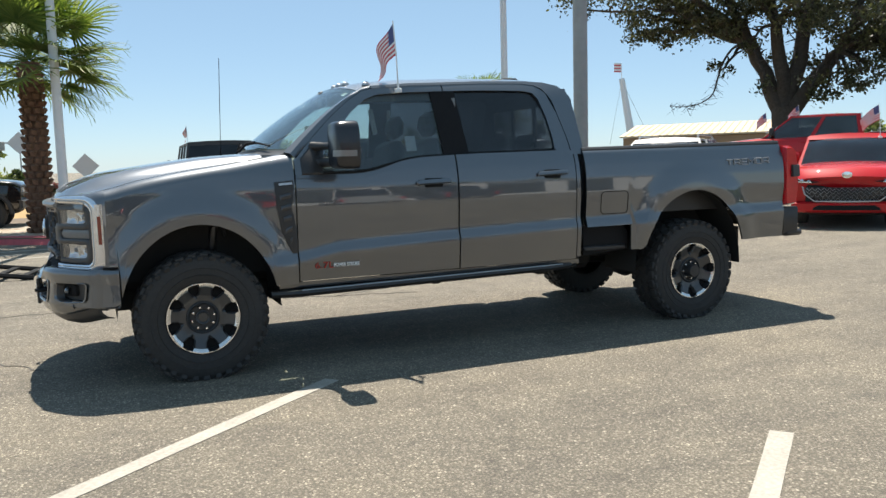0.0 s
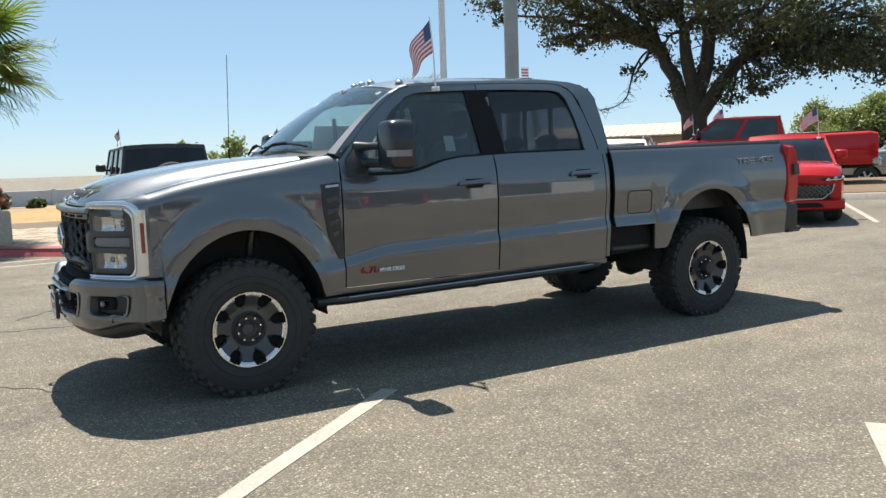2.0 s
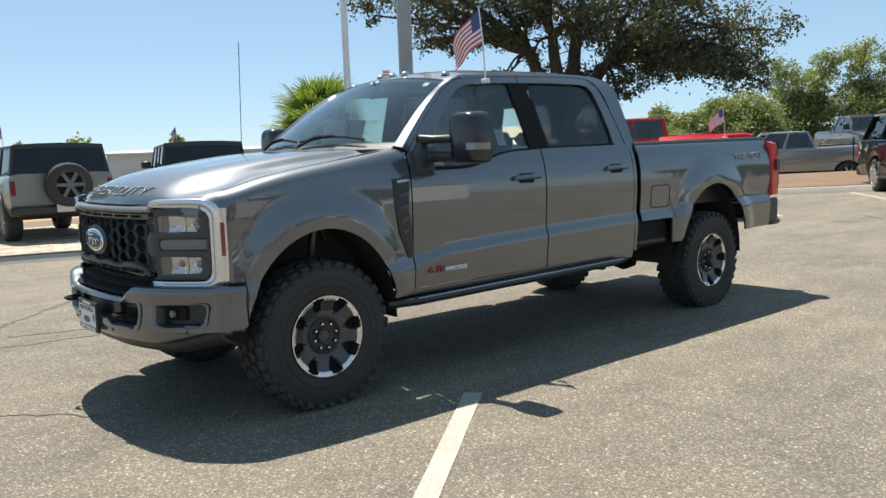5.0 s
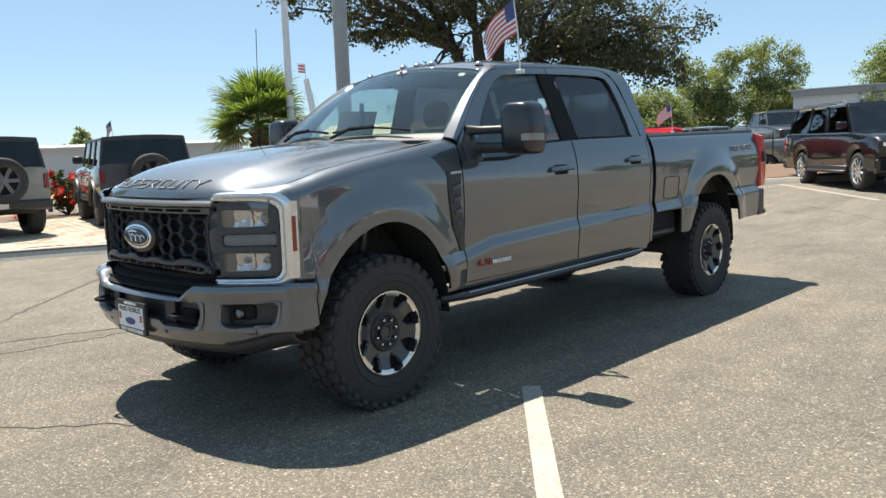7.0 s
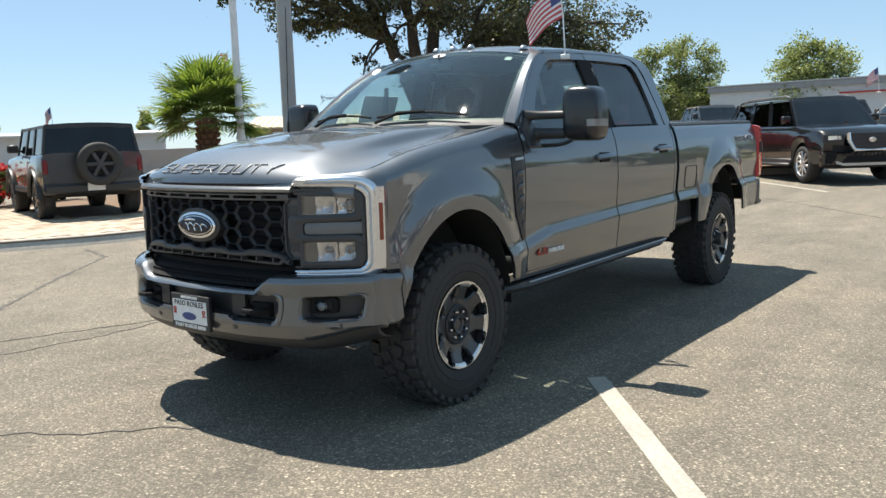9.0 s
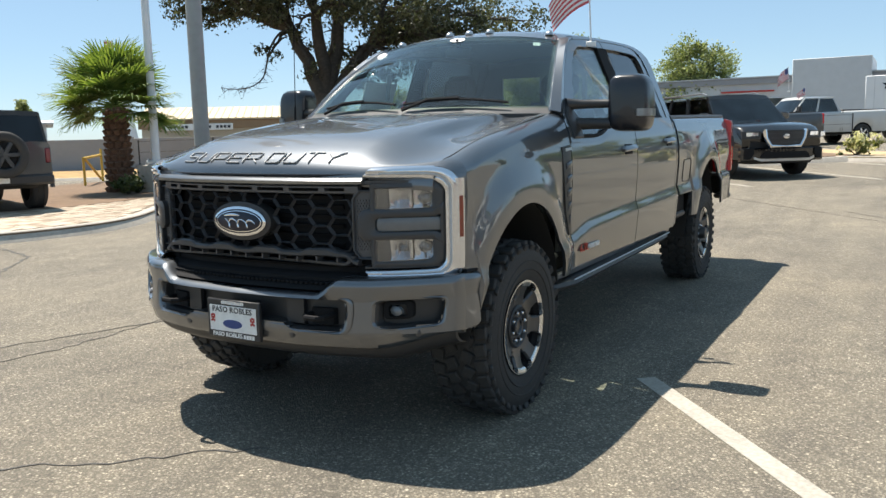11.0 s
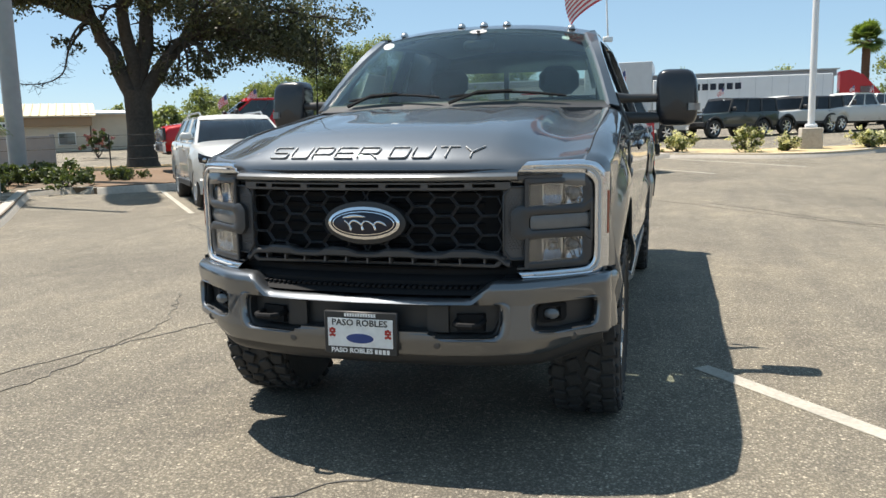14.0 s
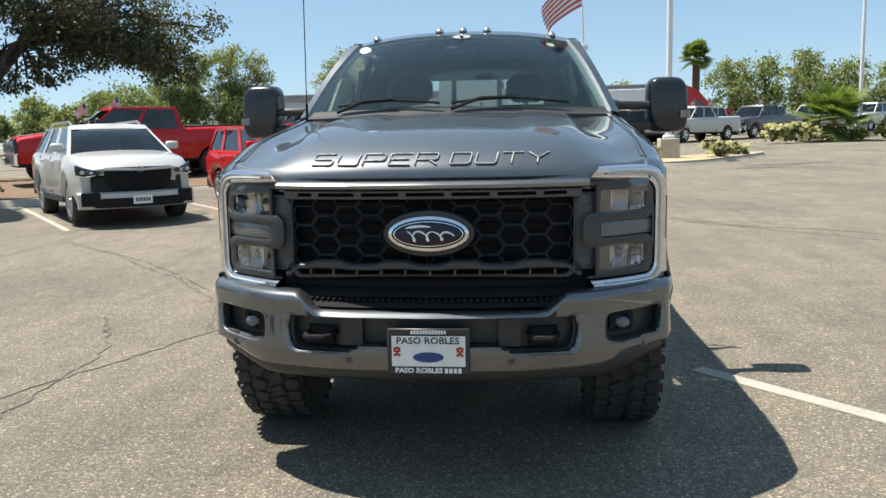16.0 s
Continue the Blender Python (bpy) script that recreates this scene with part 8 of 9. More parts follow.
def oak(x, y):
    """A broad evergreen oak whose crown hangs lower on one side."""
    t = thing("oak_tree", "broad old oak with dark grey-green leaves beyond the trucks", "tree", Matrix.Translation(on_ground(x, y, 0.0)))
    rnd = random.Random(7)
    KR, KZ = 1.62, 1.72

    def L(r, s, z):
        return Vector(((r * SY + s * SX) * KR, (-r * SX + s * SY) * KR, z * KZ))
    blobs = [(0, 0, 8.6, 2.6), (-2.6, 0.5, 8.4, 2.3), (2.5, -0.5, 8.1, 2.4), (0, 2.6, 7.6, 2.3), (0.4, -2.6, 7.4, 2.2), (-4.4, 0, 7.4, 1.8), (-5.6, -0.6, 6.9, 1.3), (-6.4, 0.2, 7.4, 1.0), (-3.4, -2.2, 6.6, 1.5), (-3.0, 2.2, 6.8, 1.6), (-1.6, -1.2, 6.2, 1.2), (4.3, 0, 6.9, 1.9), (5.7, 0.3, 5.7, 1.6), (6.6, -0.4, 4.9, 1.2), (7.0, 0.3, 4.3, 0.8), (4.4, -2.0, 5.7, 1.5), (3.6, 2.2, 6.0, 1.7), (5.3, 1.5, 4.7, 1.1), (5.9, -1.2, 4.3, 0.8), (-2.6, 0, 5.4, 0.9), (-3.4, -0.7, 4.9, 0.6), (1.7, -1.8, 4.9, 1.0), (2.8, -1.0, 4.4, 0.9), (1.3, 0.5, 3.7, 0.6), (3.9, -0.6, 4.6, 0.8), (-0.9, -0.6, 3.6, 0.45), (2.2, 0.8, 5.4, 1.0), (0.2, -1.0, 5.7, 0.9)]
    blobs = [(r - 1.0, q, z - 0.16 * max(0.0, r - 2.0), rad) for r, q, z, rad in blobs]
    # lower, smaller masses hanging round the limbs
    blobs += [(1.5, -1.0, 2.95, 0.55), (2.2, -1.6, 3.1, 0.6), (3.2, -1.2, 3.5, 0.7), (4.2, -1.8, 3.6, 0.75), (5.2, -1.0, 3.5, 0.7), (6.1, -0.6, 3.35, 0.6), (6.8, 0.2, 3.1, 0.45), (0.9, 0.9, 3.4, 0.5), (-0.8, 0.5, 3.9, 0.4), (2.6, 0.8, 4.0, 0.8), (4.0, 1.2, 4.1, 0.8), (5.4, 1.0, 3.9, 0.7), (-1.8, -1.4, 4.9, 0.6), (-4.2, -1.4, 5.6, 0.7), (-5.2, 0.6, 5.7, 0.6), (-6.6, -0.6, 5.9, 0.45), (-2.9, 1.6, 5.2, 0.6), (6.4, 1.6, 5.2, 0.9), (6.9, -1.0, 4.6, 0.7), (4.6, 0.2, 3.95, 0.8), (5.6, -0.4, 3.85, 0.8), (6.4, 0.4, 3.8, 0.7), (3.6, -0.4, 4.2, 0.8), (3.0, -3.0, 4.6, 0.9), (1.0, -3.4, 5.2, 0.9), (-1.4, -3.2, 5.8, 0.9)]
    blobs += [(-2.0, -0.8, 5.0, 0.7), (-3.0, -1.0, 5.2, 0.8), (-3.8, -0.6, 4.9, 0.6), (-1.5, -0.5, 5.6, 0.9), (-4.4, 0.4, 5.0, 0.5), (1.2, -0.8, 2.55, 0.42), (0.8, -1.0, 2.9, 0.45), (1.9, -0.9, 2.75, 0.45), (-0.6, -1.0, 3.1, 0.28), (-1.0, -1.1, 4.3, 0.45), (2.4, -0.6, 3.3, 0.55)]
    b = B()
    tube(b, [(0.05, 0, -0.3), (0, 0, 0.35), (0.05, 0.03, 1.6), (0.0, 0.0, 2.9), (0.0, 0.0, 4.1)], [1.05, 0.82, 0.70, 0.68, 0.72], 16)
    forks = []
    for r, s, z, r0 in ((-1.1, 0.1, 4.4, 0.24), (0.5, 0.3, 4.8, 0.26), (1.5, -0.2, 3.9, 0.22), (-0.3, -0.4, 4.8, 0.22)):
        r0 *= 1.35
        pts = limb(b, (0, 0, 3.5), L(r, s, z), 0.50, r0, rnd, 0.08, 5)
        forks.append((pts[-1], r0))
    for r, s, z, rad in blobs:
        c = L(r, s, z)
        f, r0 = min(forks, key=lambda q: (q[0] - c).length)
        pts = limb(b, f, c, r0 * min(0.8, 0.35 + rad * 0.22), 0.05, rnd, 0.4 if r < 3 else 0.8)
        for k in (3, 4, 5):
            for _ in range(2):
                e = pts[k] + Vector((rnd.uniform(-1, 1), rnd.uniform(-1, 1), rnd.uniform(-0.4, 0.7))) * rad * 1.3
                limb(b, pts[k], e, 0.07, 0.018, rnd, 0.05, 3)
    # a bare hanging bough with fine twigs
    pts = [L(-1.0, -0.6, 4.4), L(-1.5, -0.9, 4.25), L(-1.85, -1.0, 3.8), L(-2.0, -1.1, 3.3), L(-2.15, -1.1, 2.85), L(-2.5, -1.1, 2.6), L(-3.0, -1.15, 2.5), L(-3.5, -1.2, 2.55)]
    pts = spline(pts, 4)
    tube(b, pts, [lerp(0.075, 0.012, k / (len(pts) - 1)) for k in range(len(pts))], 6)
    for k in range(70):
        q = pts[rnd.randrange(8, len(pts))]
        e = q + Vector((rnd.uniform(-1, 1), rnd.uniform(-1, 1), rnd.uniform(-0.9, 0.35))) * rnd.uniform(0.3, 0.9)
        limb(b, q, e, 0.014, 0.004, rnd, rnd.uniform(-0.15, 0.1), 4)
    part("trunk", b, M["bark"], t, "", 60)
    pts = clump_points([(L(r, s, z), rad * 1.62) for r, s, z, rad in blobs], 430, 5, 0.31, 0.45)
    crown = new("crown", leaf_mesh("crown", pts, 0.118, 6, M["oakleaf"], 1.8, 0.4))
    crown.parent = t
    return t


oak(33.2, 26.8)


def shrub(x, y, lift, r, h, mat, label, seed, name="shrub", flowers=None, size=0.06, dens=1.0):
    t = thing(name, label, "shrub", Matrix.Translation(on_ground(x, y, lift)), "shrubs")
    rnd = random.Random(seed)
    blobs = []
    for k in range(9):
        a = rnd.uniform(0, 6.28)
        q = rnd.uniform(0, 0.65) * r
        blobs.append((Vector((q * math.cos(a), q * math.sin(a), h * rnd.uniform(0.3, 0.68))), min(r, h) * rnd.uniform(0.38, 0.55)))
    b = B()
    for c, q in blobs:
        limb(b, (0, 0, 0), c, 0.025, 0.008, rnd, 0.0, 3)
    part("stem", b, M["bark"], t)
    pts = clump_points(blobs, 900 * dens, seed, 0.10, 0.4)
    pts[:, 2] = np.abs(pts[:, 2]) + 0.01
    o = new("foliage", leaf_mesh("foliage", pts, size, seed, mat, 2.0))
    o.parent = t
    if flowers is not None:
        pts = clump_points([(c + Vector((0, 0, 0.04)), q * 1.12) for c, q in blobs], 300 * dens, seed + 1, 0.10, 0.85)
        pts[:, 2] = np.abs(pts[:, 2]) + 0.02
        o = new("blossom", leaf_mesh("blossom", pts, size * 0.9, seed, flowers, 1.1))
        o.parent = t
    return t


def tree(x, y, h, blobs, seed, label, mat="treeleaf", leaf=0.22, per=420, trunk=0.16):
    t = thing("street_tree", label, "tree", Matrix.Translation(on_ground(x, y, 0)), "street trees")
    rnd = random.Random(seed)
    b = B()
    tube(b, [(0, 0, -0.1), (0.05, 0, h * 0.25), (0, 0.05, h * 0.5), (0, 0, h * 0.8)], [trunk, trunk * 0.8, trunk * 0.6, trunk * 0.2], 8)
    for c, r in blobs:
        limb(b, (0, 0, h * rnd.uniform(0.25, 0.6)), c, trunk * 0.45, 0.03, rnd, 0.1, 4)
    part("trunk", b, M["bark"], t, "", 60)
    o = new("crown", leaf_mesh("crown", clump_points(blobs, per, seed, 0.32, 0.4), leaf, seed, M[mat], 1.6))
    o.parent = t
    return t


def crown_blobs(w, h, z0, seed, n=14):
    """Round masses filling an upright egg."""
    rnd = random.Random(seed)
    out = []
    for k in range(n):
        t = (k + 0.5) / n
        z = z0 + (h - z0) * t
        r = w * (0.35 + 0.65 * math.sin(math.pi * min(1, 0.18 + t * 0.80)) ** 0.8)
        a = rnd.uniform(0, 6.28)
        q = r * rnd.uniform(0.1, 0.62)
        out.append((Vector((q * math.cos(a), q * math.sin(a), z)), max(0.6, w * rnd.uniform(0.34, 0.50))))
    return out


def at_az(az, d, cx=-3.5, cy=-2.2):
    return cx + d * math.cos(radians(az)), cy + d * math.sin(radians(az))


GREEN = "leafy bright green street tree beyond the lot"
# each: direction, distance, then its round-topped masses as (sideways, half width, foot, top)
for i, (az, d, eggs) in enumerate((
    (24.0, 112, ((-2.4, 3.6, 0.8, 12.0), (2.2, 3.8, 0.8, 12.6), (0, 4.6, 0.5, 7.5))),
    (19.9, 112, ((-1.5, 3.8, 0.8, 13.3), (2.4, 3.2, 1.0, 12.4), (0.5, 5.0, 0.6, 8.5), (0, 4.4, 0.5, 6.0))),
    (12.5, 108, ((-1.6, 4.0, 1.8, 11.6), (2.2, 3.8, 1.8, 11.2), (0, 4.6, 1.4, 8.0))),
    (27.3, 100, ((0, 4.4, 0.4, 7.4), (-3.0, 3.8, 0.4, 6.2), (2.0, 4.2, 0.3, 5.0))),
    (30.2, 98, ((0, 4.0, 0.4, 5.2), (3.0, 3.8, 0.4, 5.8), (-1.0, 3.4, 0.3, 4.0))),
    (32.6, 104, ((0, 3.2, 0.6, 6.0),)),
)):
    x, y = at_az(az, d, -3.9, -0.4)
    blobs = []
    for q, (side, w, z0, z1) in enumerate(eggs):
        off = Vector((math.sin(radians(az)), -math.cos(radians(az)), 0)) * side
        blobs += [(c + off, r) for c, r in crown_blobs(w, z1 - w * 0.28, z0 + 0.6, 30 + 7 * i + q, 15)]
    tree(x, y, eggs[0][3] * 0.8, blobs, 30 + i, GREEN, leaf=0.19, per=230, trunk=0.2)
DARKG = "dense green tree behind the far row of trucks"
for i, (az, d, w, h) in enumerate(((-12.4, 104, 4.2, 8.6), (-14.5, 104, 3.8, 9.2), (-17.0, 102, 4.0, 8.8), (-19.4, 104, 3.8, 7.8), (-22.2, 102, 4.0, 7.6), (-25.5, 104, 4.4, 7.8), (-29, 104, 4.6, 7.6), (1.0, 120, 3.4, 7.6), (-5.2, 118, 3.6, 7.2))):
    x, y = at_az(az, d)
    tree(x, y, h, crown_blobs(w, h - 0.6, 0.9, 60 + i, 14), 60 + i, DARKG, "treeleaf", 0.20, 190)
for i, (az, d, w, h) in enumerate(((100.0, 60, 3.2, 4.4), (96.3, 62, 2.4, 4.2), (75.0, 110, 3.0, 4.6), (78.0, 105, 2.4, 4.2), (68.8, 100, 2.0, 4.8), (60.0, 95, 1.0, 5.0), (41.5, 78, 2.6, 3.6), (39.0, 82, 3.0, 3.4))):
    x, y = at_az(az, d, -1.5, -5.5)
    tree(x, y, h, crown_blobs(w, h - 0.4, 0.8, 90 + i, 9), 90 + i, "far green tree beyond the road", "treeleaf", 0.30, 100)


def palm(x, y, lift, trunk_h, r0, r1, frond_len, count, label, seed, droop=30, size=1.0):
    t = thing("palm_tree", label, "palm", Matrix.Translation(on_ground(x, y, lift)), "palms")
    rnd = random.Random(seed)
    b = B()
    n = 14
    tube(b, [(0.02 * math.sin(k), 0.02 * math.cos(k * 1.3), trunk_h * k / n - (0.1 if k == 0 else 0)) for k in range(n + 1)], [lerp(r0, r1, (k / n) ** 0.6) for k in range(n + 1)], 14)
    part("trunk", b, M["palmbark"], t, "", 60)
    # cut leaf bases in a diamond pattern, one mesh shared by all
    b = B()
    box(b, (-0.02, -0.062, -0.05), (0.045, 0.062, 0.07), 0.012, pose(0, 0, 0, 0, 22, 0))
    boot = mesh_of(b, M["palmbark"], "leaf_base", 0)
    rows = int(trunk_h / 0.145)
    for k in range(rows):
        z = trunk_h * (k + 0.3) / rows
        rr = lerp(r0, r1, (z / trunk_h) ** 0.6)
        m = max(7, int(2 * math.pi * rr / 0.15))
        for j in range(m):
            a = 2 * math.pi * (j + 0.5 * (k % 2)) / m
            o = new("leaf_base", boot)
            o.parent = t
            o.matrix_basis = Matrix.Translation((rr * math.cos(a), rr * math.sin(a), z)) @ pose(0, 0, 0, 0, 0, math.degrees(a)) @ pose(0, 0, 0, rnd.uniform(-10, 10), rnd.uniform(-8, 14), 0)
    # three fan leaves, used again and again
    fans = []
    for q in range(3):
        b = B()
        L, F = frond_len * (0.50, 0.55, 0.46)[q], frond_len * 0.55
        stem = [Vector((L * k / 5, 0, -0.10 * L * (k / 5) ** 2)) for k in range(6)]
        tube(b, stem, [0.020, 0.017, 0.014, 0.012, 0.010, 0.008], 5)
        tip = stem[-1]
        for k in range(34):
            a = radians(-118 + 236 * k / 33) + rnd.uniform(-0.02, 0.02)
            ln = F * (0.72 + 0.28 * math.cos(a * 0.62)) * rnd.uniform(0.9, 1.06)
            d = Vector((math.cos(a), math.sin(a), 0.0))
            side = Vector((-d.y, d.x, 0)) * (0.031 * size)
            fold = 0.10 * abs(math.sin(a)) - 0.02
            pts = []
            for j, (t_, wd) in enumerate(((0.0, 0.5), (0.35, 1.0), (0.7, 0.75), (0.9, 0.4), (1.0, 0.08))):
                drop = -0.16 * ln * max(0.0, t_ - 0.45) ** 2 * 3.2 * rnd.uniform(0.6, 1.8)
                c = tip + d * ln * t_ + Vector((0, 0, fold * ln * t_ + drop))
                pts.append((c - side * wd, c + Vector((0, 0, 0.006)), c + side * wd))
            for (a1, m1, c1), (a2, m2, c2) in zip(pts, pts[1:]):
                vv = [b.verts.new(p) for p in (a1, m1, c1, a2, m2, c2)]
                b.faces.new((vv[0], vv[1], vv[4], vv[3]))
                b.faces.new((vv[1], vv[2], vv[5], vv[4]))
        fans.append(mesh_of(b, M["palmleaf"], "frond", 0))
    for k in range(count):
        u = (k + 0.5) / count
        pitch = lerp(-84, droop, u ** 0.95) + rnd.uniform(-7, 7)
        o = new("frond", fans[k % 3])
        o.parent = t
        o.matrix_basis = Matrix.Translation((0, 0, trunk_h + 0.12 * (1 - u))) @ pose(0, 0, 0, 0, 0, 137.5 * k + rnd.uniform(-12, 12)) @ pose(0, 0, 0, rnd.uniform(-25, 25), pitch, 0) @ Matrix.Translation((0.05, 0, 0)) @ Matrix.Scale(rnd.uniform(0.85, 1.1), 4)
    return t


palm(-1.84, 12.75, 0.14, 3.55, 0.25, 0.20, 2.05, 40, "tall fan palm with a rough brown trunk behind the kerb", 11)
palm(9.07, 13.87, 0.15, 1.95, 0.30, 0.24, 1.5, 40, "short fan palm with a stout brown trunk in the planting bed", 12, droop=14)
palm(38.6, -15.4, 0.15, 0.75, 0.30, 0.26, 2.0, 34, "low bushy fan palm on the far planting strip", 13, size=1.4)
x, y = at_az(-11.05, 92, -3.9, -0.4)
palm(x, y, 0.0, 7.9, 0.36, 0.34, 1.85, 40, "very tall fan palm far behind the lot", 14, size=2.2)

# hedge round the sign pole, shrubs
for i, (x, y, r, h) in enumerate(((10.1, 13.7, 0.7, 0.5), (10.9, 14.3, 0.8, 0.5), (11.9, 14.7, 0.8, 0.55), (12.9, 14.6, 0.8, 0.5), (13.8, 14.9, 0.8, 0.5), (8.6, 13.0, 0.4, 0.45), (12.4, 15.6, 0.8, 0.55))):
    shrub(x, y, 0.14, r, h, M["hedge"], "dark green clipped hedge bush in the planting bed", 200 + i, "hedge_bush")
for i, (x, y, r, h) in enumerate(((22.6, -0.9, 0.55, 0.62), (22.0, -3.05, 0.70, 0.72), (23.6, -6.55, 0.62, 0.66), (22.4, -4.1, 0.35, 0.55), (24.8, -7.4, 0.4, 0.4))):
    shrub(x, y, 0.12, r, h, M["shrub"], "low shrub with pale yellow blossom on the lamp island", 220 + i, "flowering_shrub", M["paleblossom"], 0.05)
for i, (x, y, r, h) in enumerate(((36.6, -11.9, 0.9, 0.8), (37.0, -12.9, 0.9, 0.9), (37.4, -13.9, 0.9, 0.85), (37.6, -16.3, 0.8, 0.6), (37.5, -17.4, 0.9, 0.6), (39.5, -18.5, 1.2, 1.3), (40.5, -20.0, 1.3, 1.4))):
    shrub(x, y, 0.12, r, h, M["shrub"] if i < 5 else M["hedge"], "loose yellow-green shrub on the far planting strip", 240 + i, "flowering_shrub", M["paleblossom"] if i < 3 else None, 0.08, 0.7)
for i, (x, y, r, h) in enumerate(((4.55, 17.6, 0.8, 1.15), (5.6, 18.0, 0.9, 1.2), (6.6, 18.3, 0.8, 1.05), (7.5, 18.4, 0.7, 0.9))):
    shrub(x, y, 0.12, r, h, M["hedge"], "bush covered with red blossom behind the parked four-by-fours", 260 + i, "red_bush", M["blossom"], 0.07)
for i, (x, y, r, h) in enumerate(((1.15, 18.0, 0.75, 1.25), (0.75, 17.6, 0.5, 0.75))):
    shrub(x, y, 0.12, r, h, M["treeleaf"], "loose yellow-green shrub at the back of the island", 270 + i, "green_bush", None, 0.08)
for i, (az, d) in enumerate(((89.5, 40), (91.5, 41))):
    x, y = at_az(az, d, -1.5, -5.8)
    shrub(x, y, 0.0, 0.8, 0.9, M["hedge"], "low bush with dull pink blossom along the far wall", 280 + i, "pink_bush", M["lilac"], 0.16, 0.5)

x, y = at_az(39.6, 64, -3.9, -1.0)
shrub(x, y, 0.0, 1.2, 2.4, M["hedge"], "bush with dull pink blossom beside the workshop hall", 284, "pink_bush", M["lilac"], 0.14, 0.5)

# dry field, low wall and scrub beyond the island's far side
b = B()
sheet(b, [[on_ground(x, y + 0.4 * math.sin(0.7 * x), 0.05) for y in (20.4, 24, 28, 33, 44)] for x in span(-80, 6, 40)], (0, 0, -0.1))
solid("dry_field", b, M["drystraw"], "field of dry yellow grass beyond the side road", "field", "structure", angle=0)
for i in range(9):
    shrub(-9.5 + 1.7 * i, 34.5 + 0.5 * (i % 3), 0.04, 0.9, 0.34 + 0.06 * (i % 2), M["hedge"], "low dark scrub between the field and the far wall", 350 + i, "scrub_bush", None, 0.12, 0.5)
shrub(-5.1, 45.0, 0.04, 1.5, 1.75, M["hedge"], "round dark green bush standing before the far wall", 362, "scrub_bush", None, 0.14, 0.8)

# ---- verge, road edge, walls and buildings beyond the island ----
for s0, s1, mat, lab, nm in ((34.0, 44.5, "drystraw", "strip of dry yellow grass beyond the road", "verge"),):
    b = B()
    rows = []
    for q in span(-70, 6, 30):
        rows.append([on_ground(*row_xy(s0 + 0.004 * (q + 6) ** 2 * 0.25, q), 0.06), on_ground(*row_xy(s1, q), 0.10)])
    sheet(b, rows, (0, 0, -0.1))
    solid(nm, b, M[mat], lab, "verge", "structure", angle=0)
kerb("kerb", [Vector(row_xy(33.9 + 0.001 * (q + 6) ** 2, q)) for q in span(6, -70, 20)][::-1], M["concrete"], "low concrete kerb along the dry verge", 0.12, 0.2)


def block_wall(name, p0, p1, h, mat, label, cap=True, thick=0.25, posts=6):
    """A straight free-standing wall with piers."""
    a, c = Vector(p0), Vector(p1)
    d = (c - a)
    ang = math.degrees(math.atan2(d.y, d.x))
    w = thing(name, label, "wall", Matrix.Translation(on_ground(a.x, a.y, 0)) @ pose(0, 0, 0, 0, 0, ang), "", "structure")
    n = max(1, int(d.length / posts))
    for k in range(n):
        x0, x1 = d.length * k / n, d.length * (k + 1) / n
        b = B()
        box(b, (x0 + 0.02, -thick / 2, -0.3), (x1 - 0.02, thick / 2, h), 0.01)
        part("wall_panel", b, mat, w)
        b = B()
        box(b, (x0 - 0.12, -thick * 0.7, -0.3), (x0 + 0.12, thick * 0.7, h + 0.08), 0.01)
        part("pier", b, mat, w)
    return w


block_wall("low_wall", (-40.0, 46.0), (8.0, 47.0), 0.62, M["palegrey"], "long low grey wall behind the dry field")
block_wall("grey_wall", (32.4, 31.9), (23.7, 42.9), 1.85, M["wallgrey"], "long grey panelled yard wall beyond the dry verge")


def hall(name, p0, p1, depth, eave, ridge, wall, roof, label, fascia=None, ribs=True, windows=()):
    """A long low building: the front wall runs from p0 to p1, the roof rises behind it."""
    a, c = Vector(p0), Vector(p1)
    d = c - a
    L = d.length
    h = thing(name, label, "building", Matrix.Translation(on_ground(a.x, a.y, 0)) @ pose(0, 0, 0, 0, 0, math.degrees(math.atan2(d.y, d.x))))
    b = B()
    box(b, (0, 0, -0.5), (L, depth, eave), 0.02)
    wl = part("wall", b, wall, h)
    b = B()
    o = 0.5
    rows = [[(x, y, z) for x in (-o, L + o)] for y, z in ((-o, eave - 0.02), (depth / 2, ridge), (depth + o, eave - 0.02))]
    sheet(b, rows, (0, 0, 0.12))
    rf = part("roof", b, roof, h)
    if ribs:
        b = B()
        n = int(L / 0.6)
        for k in range(n + 1):
            x = L * k / n
            tube(b, [(x, -o, eave + 0.12), (x, depth / 2, ridge + 0.14)], 0.045, 4)
        part("roof_ribs", b, roof, rf)["kind"] = "stuff"
    if fascia:
        b = B()
        box(b, (-0.2, -0.35, eave - 0.75), (L + 0.2, -0.25, eave - 0.05), 0.02)
        part("fascia", b, fascia, h)
    for x0, x1, z0, z1 in windows:
        b = B()
        box(b, (x0, -0.06, z0), (x1, 0.02, z1), 0.01)
        wi = part("window", b, M["letter"], wl)
        b = B()
        box(b, (x0 + 0.06, -0.08, z0 + 0.06), (x1 - 0.06, -0.05, z1 - 0.06), 0.0)
        part("pane", b, M["glass_car"], wi)
    return h


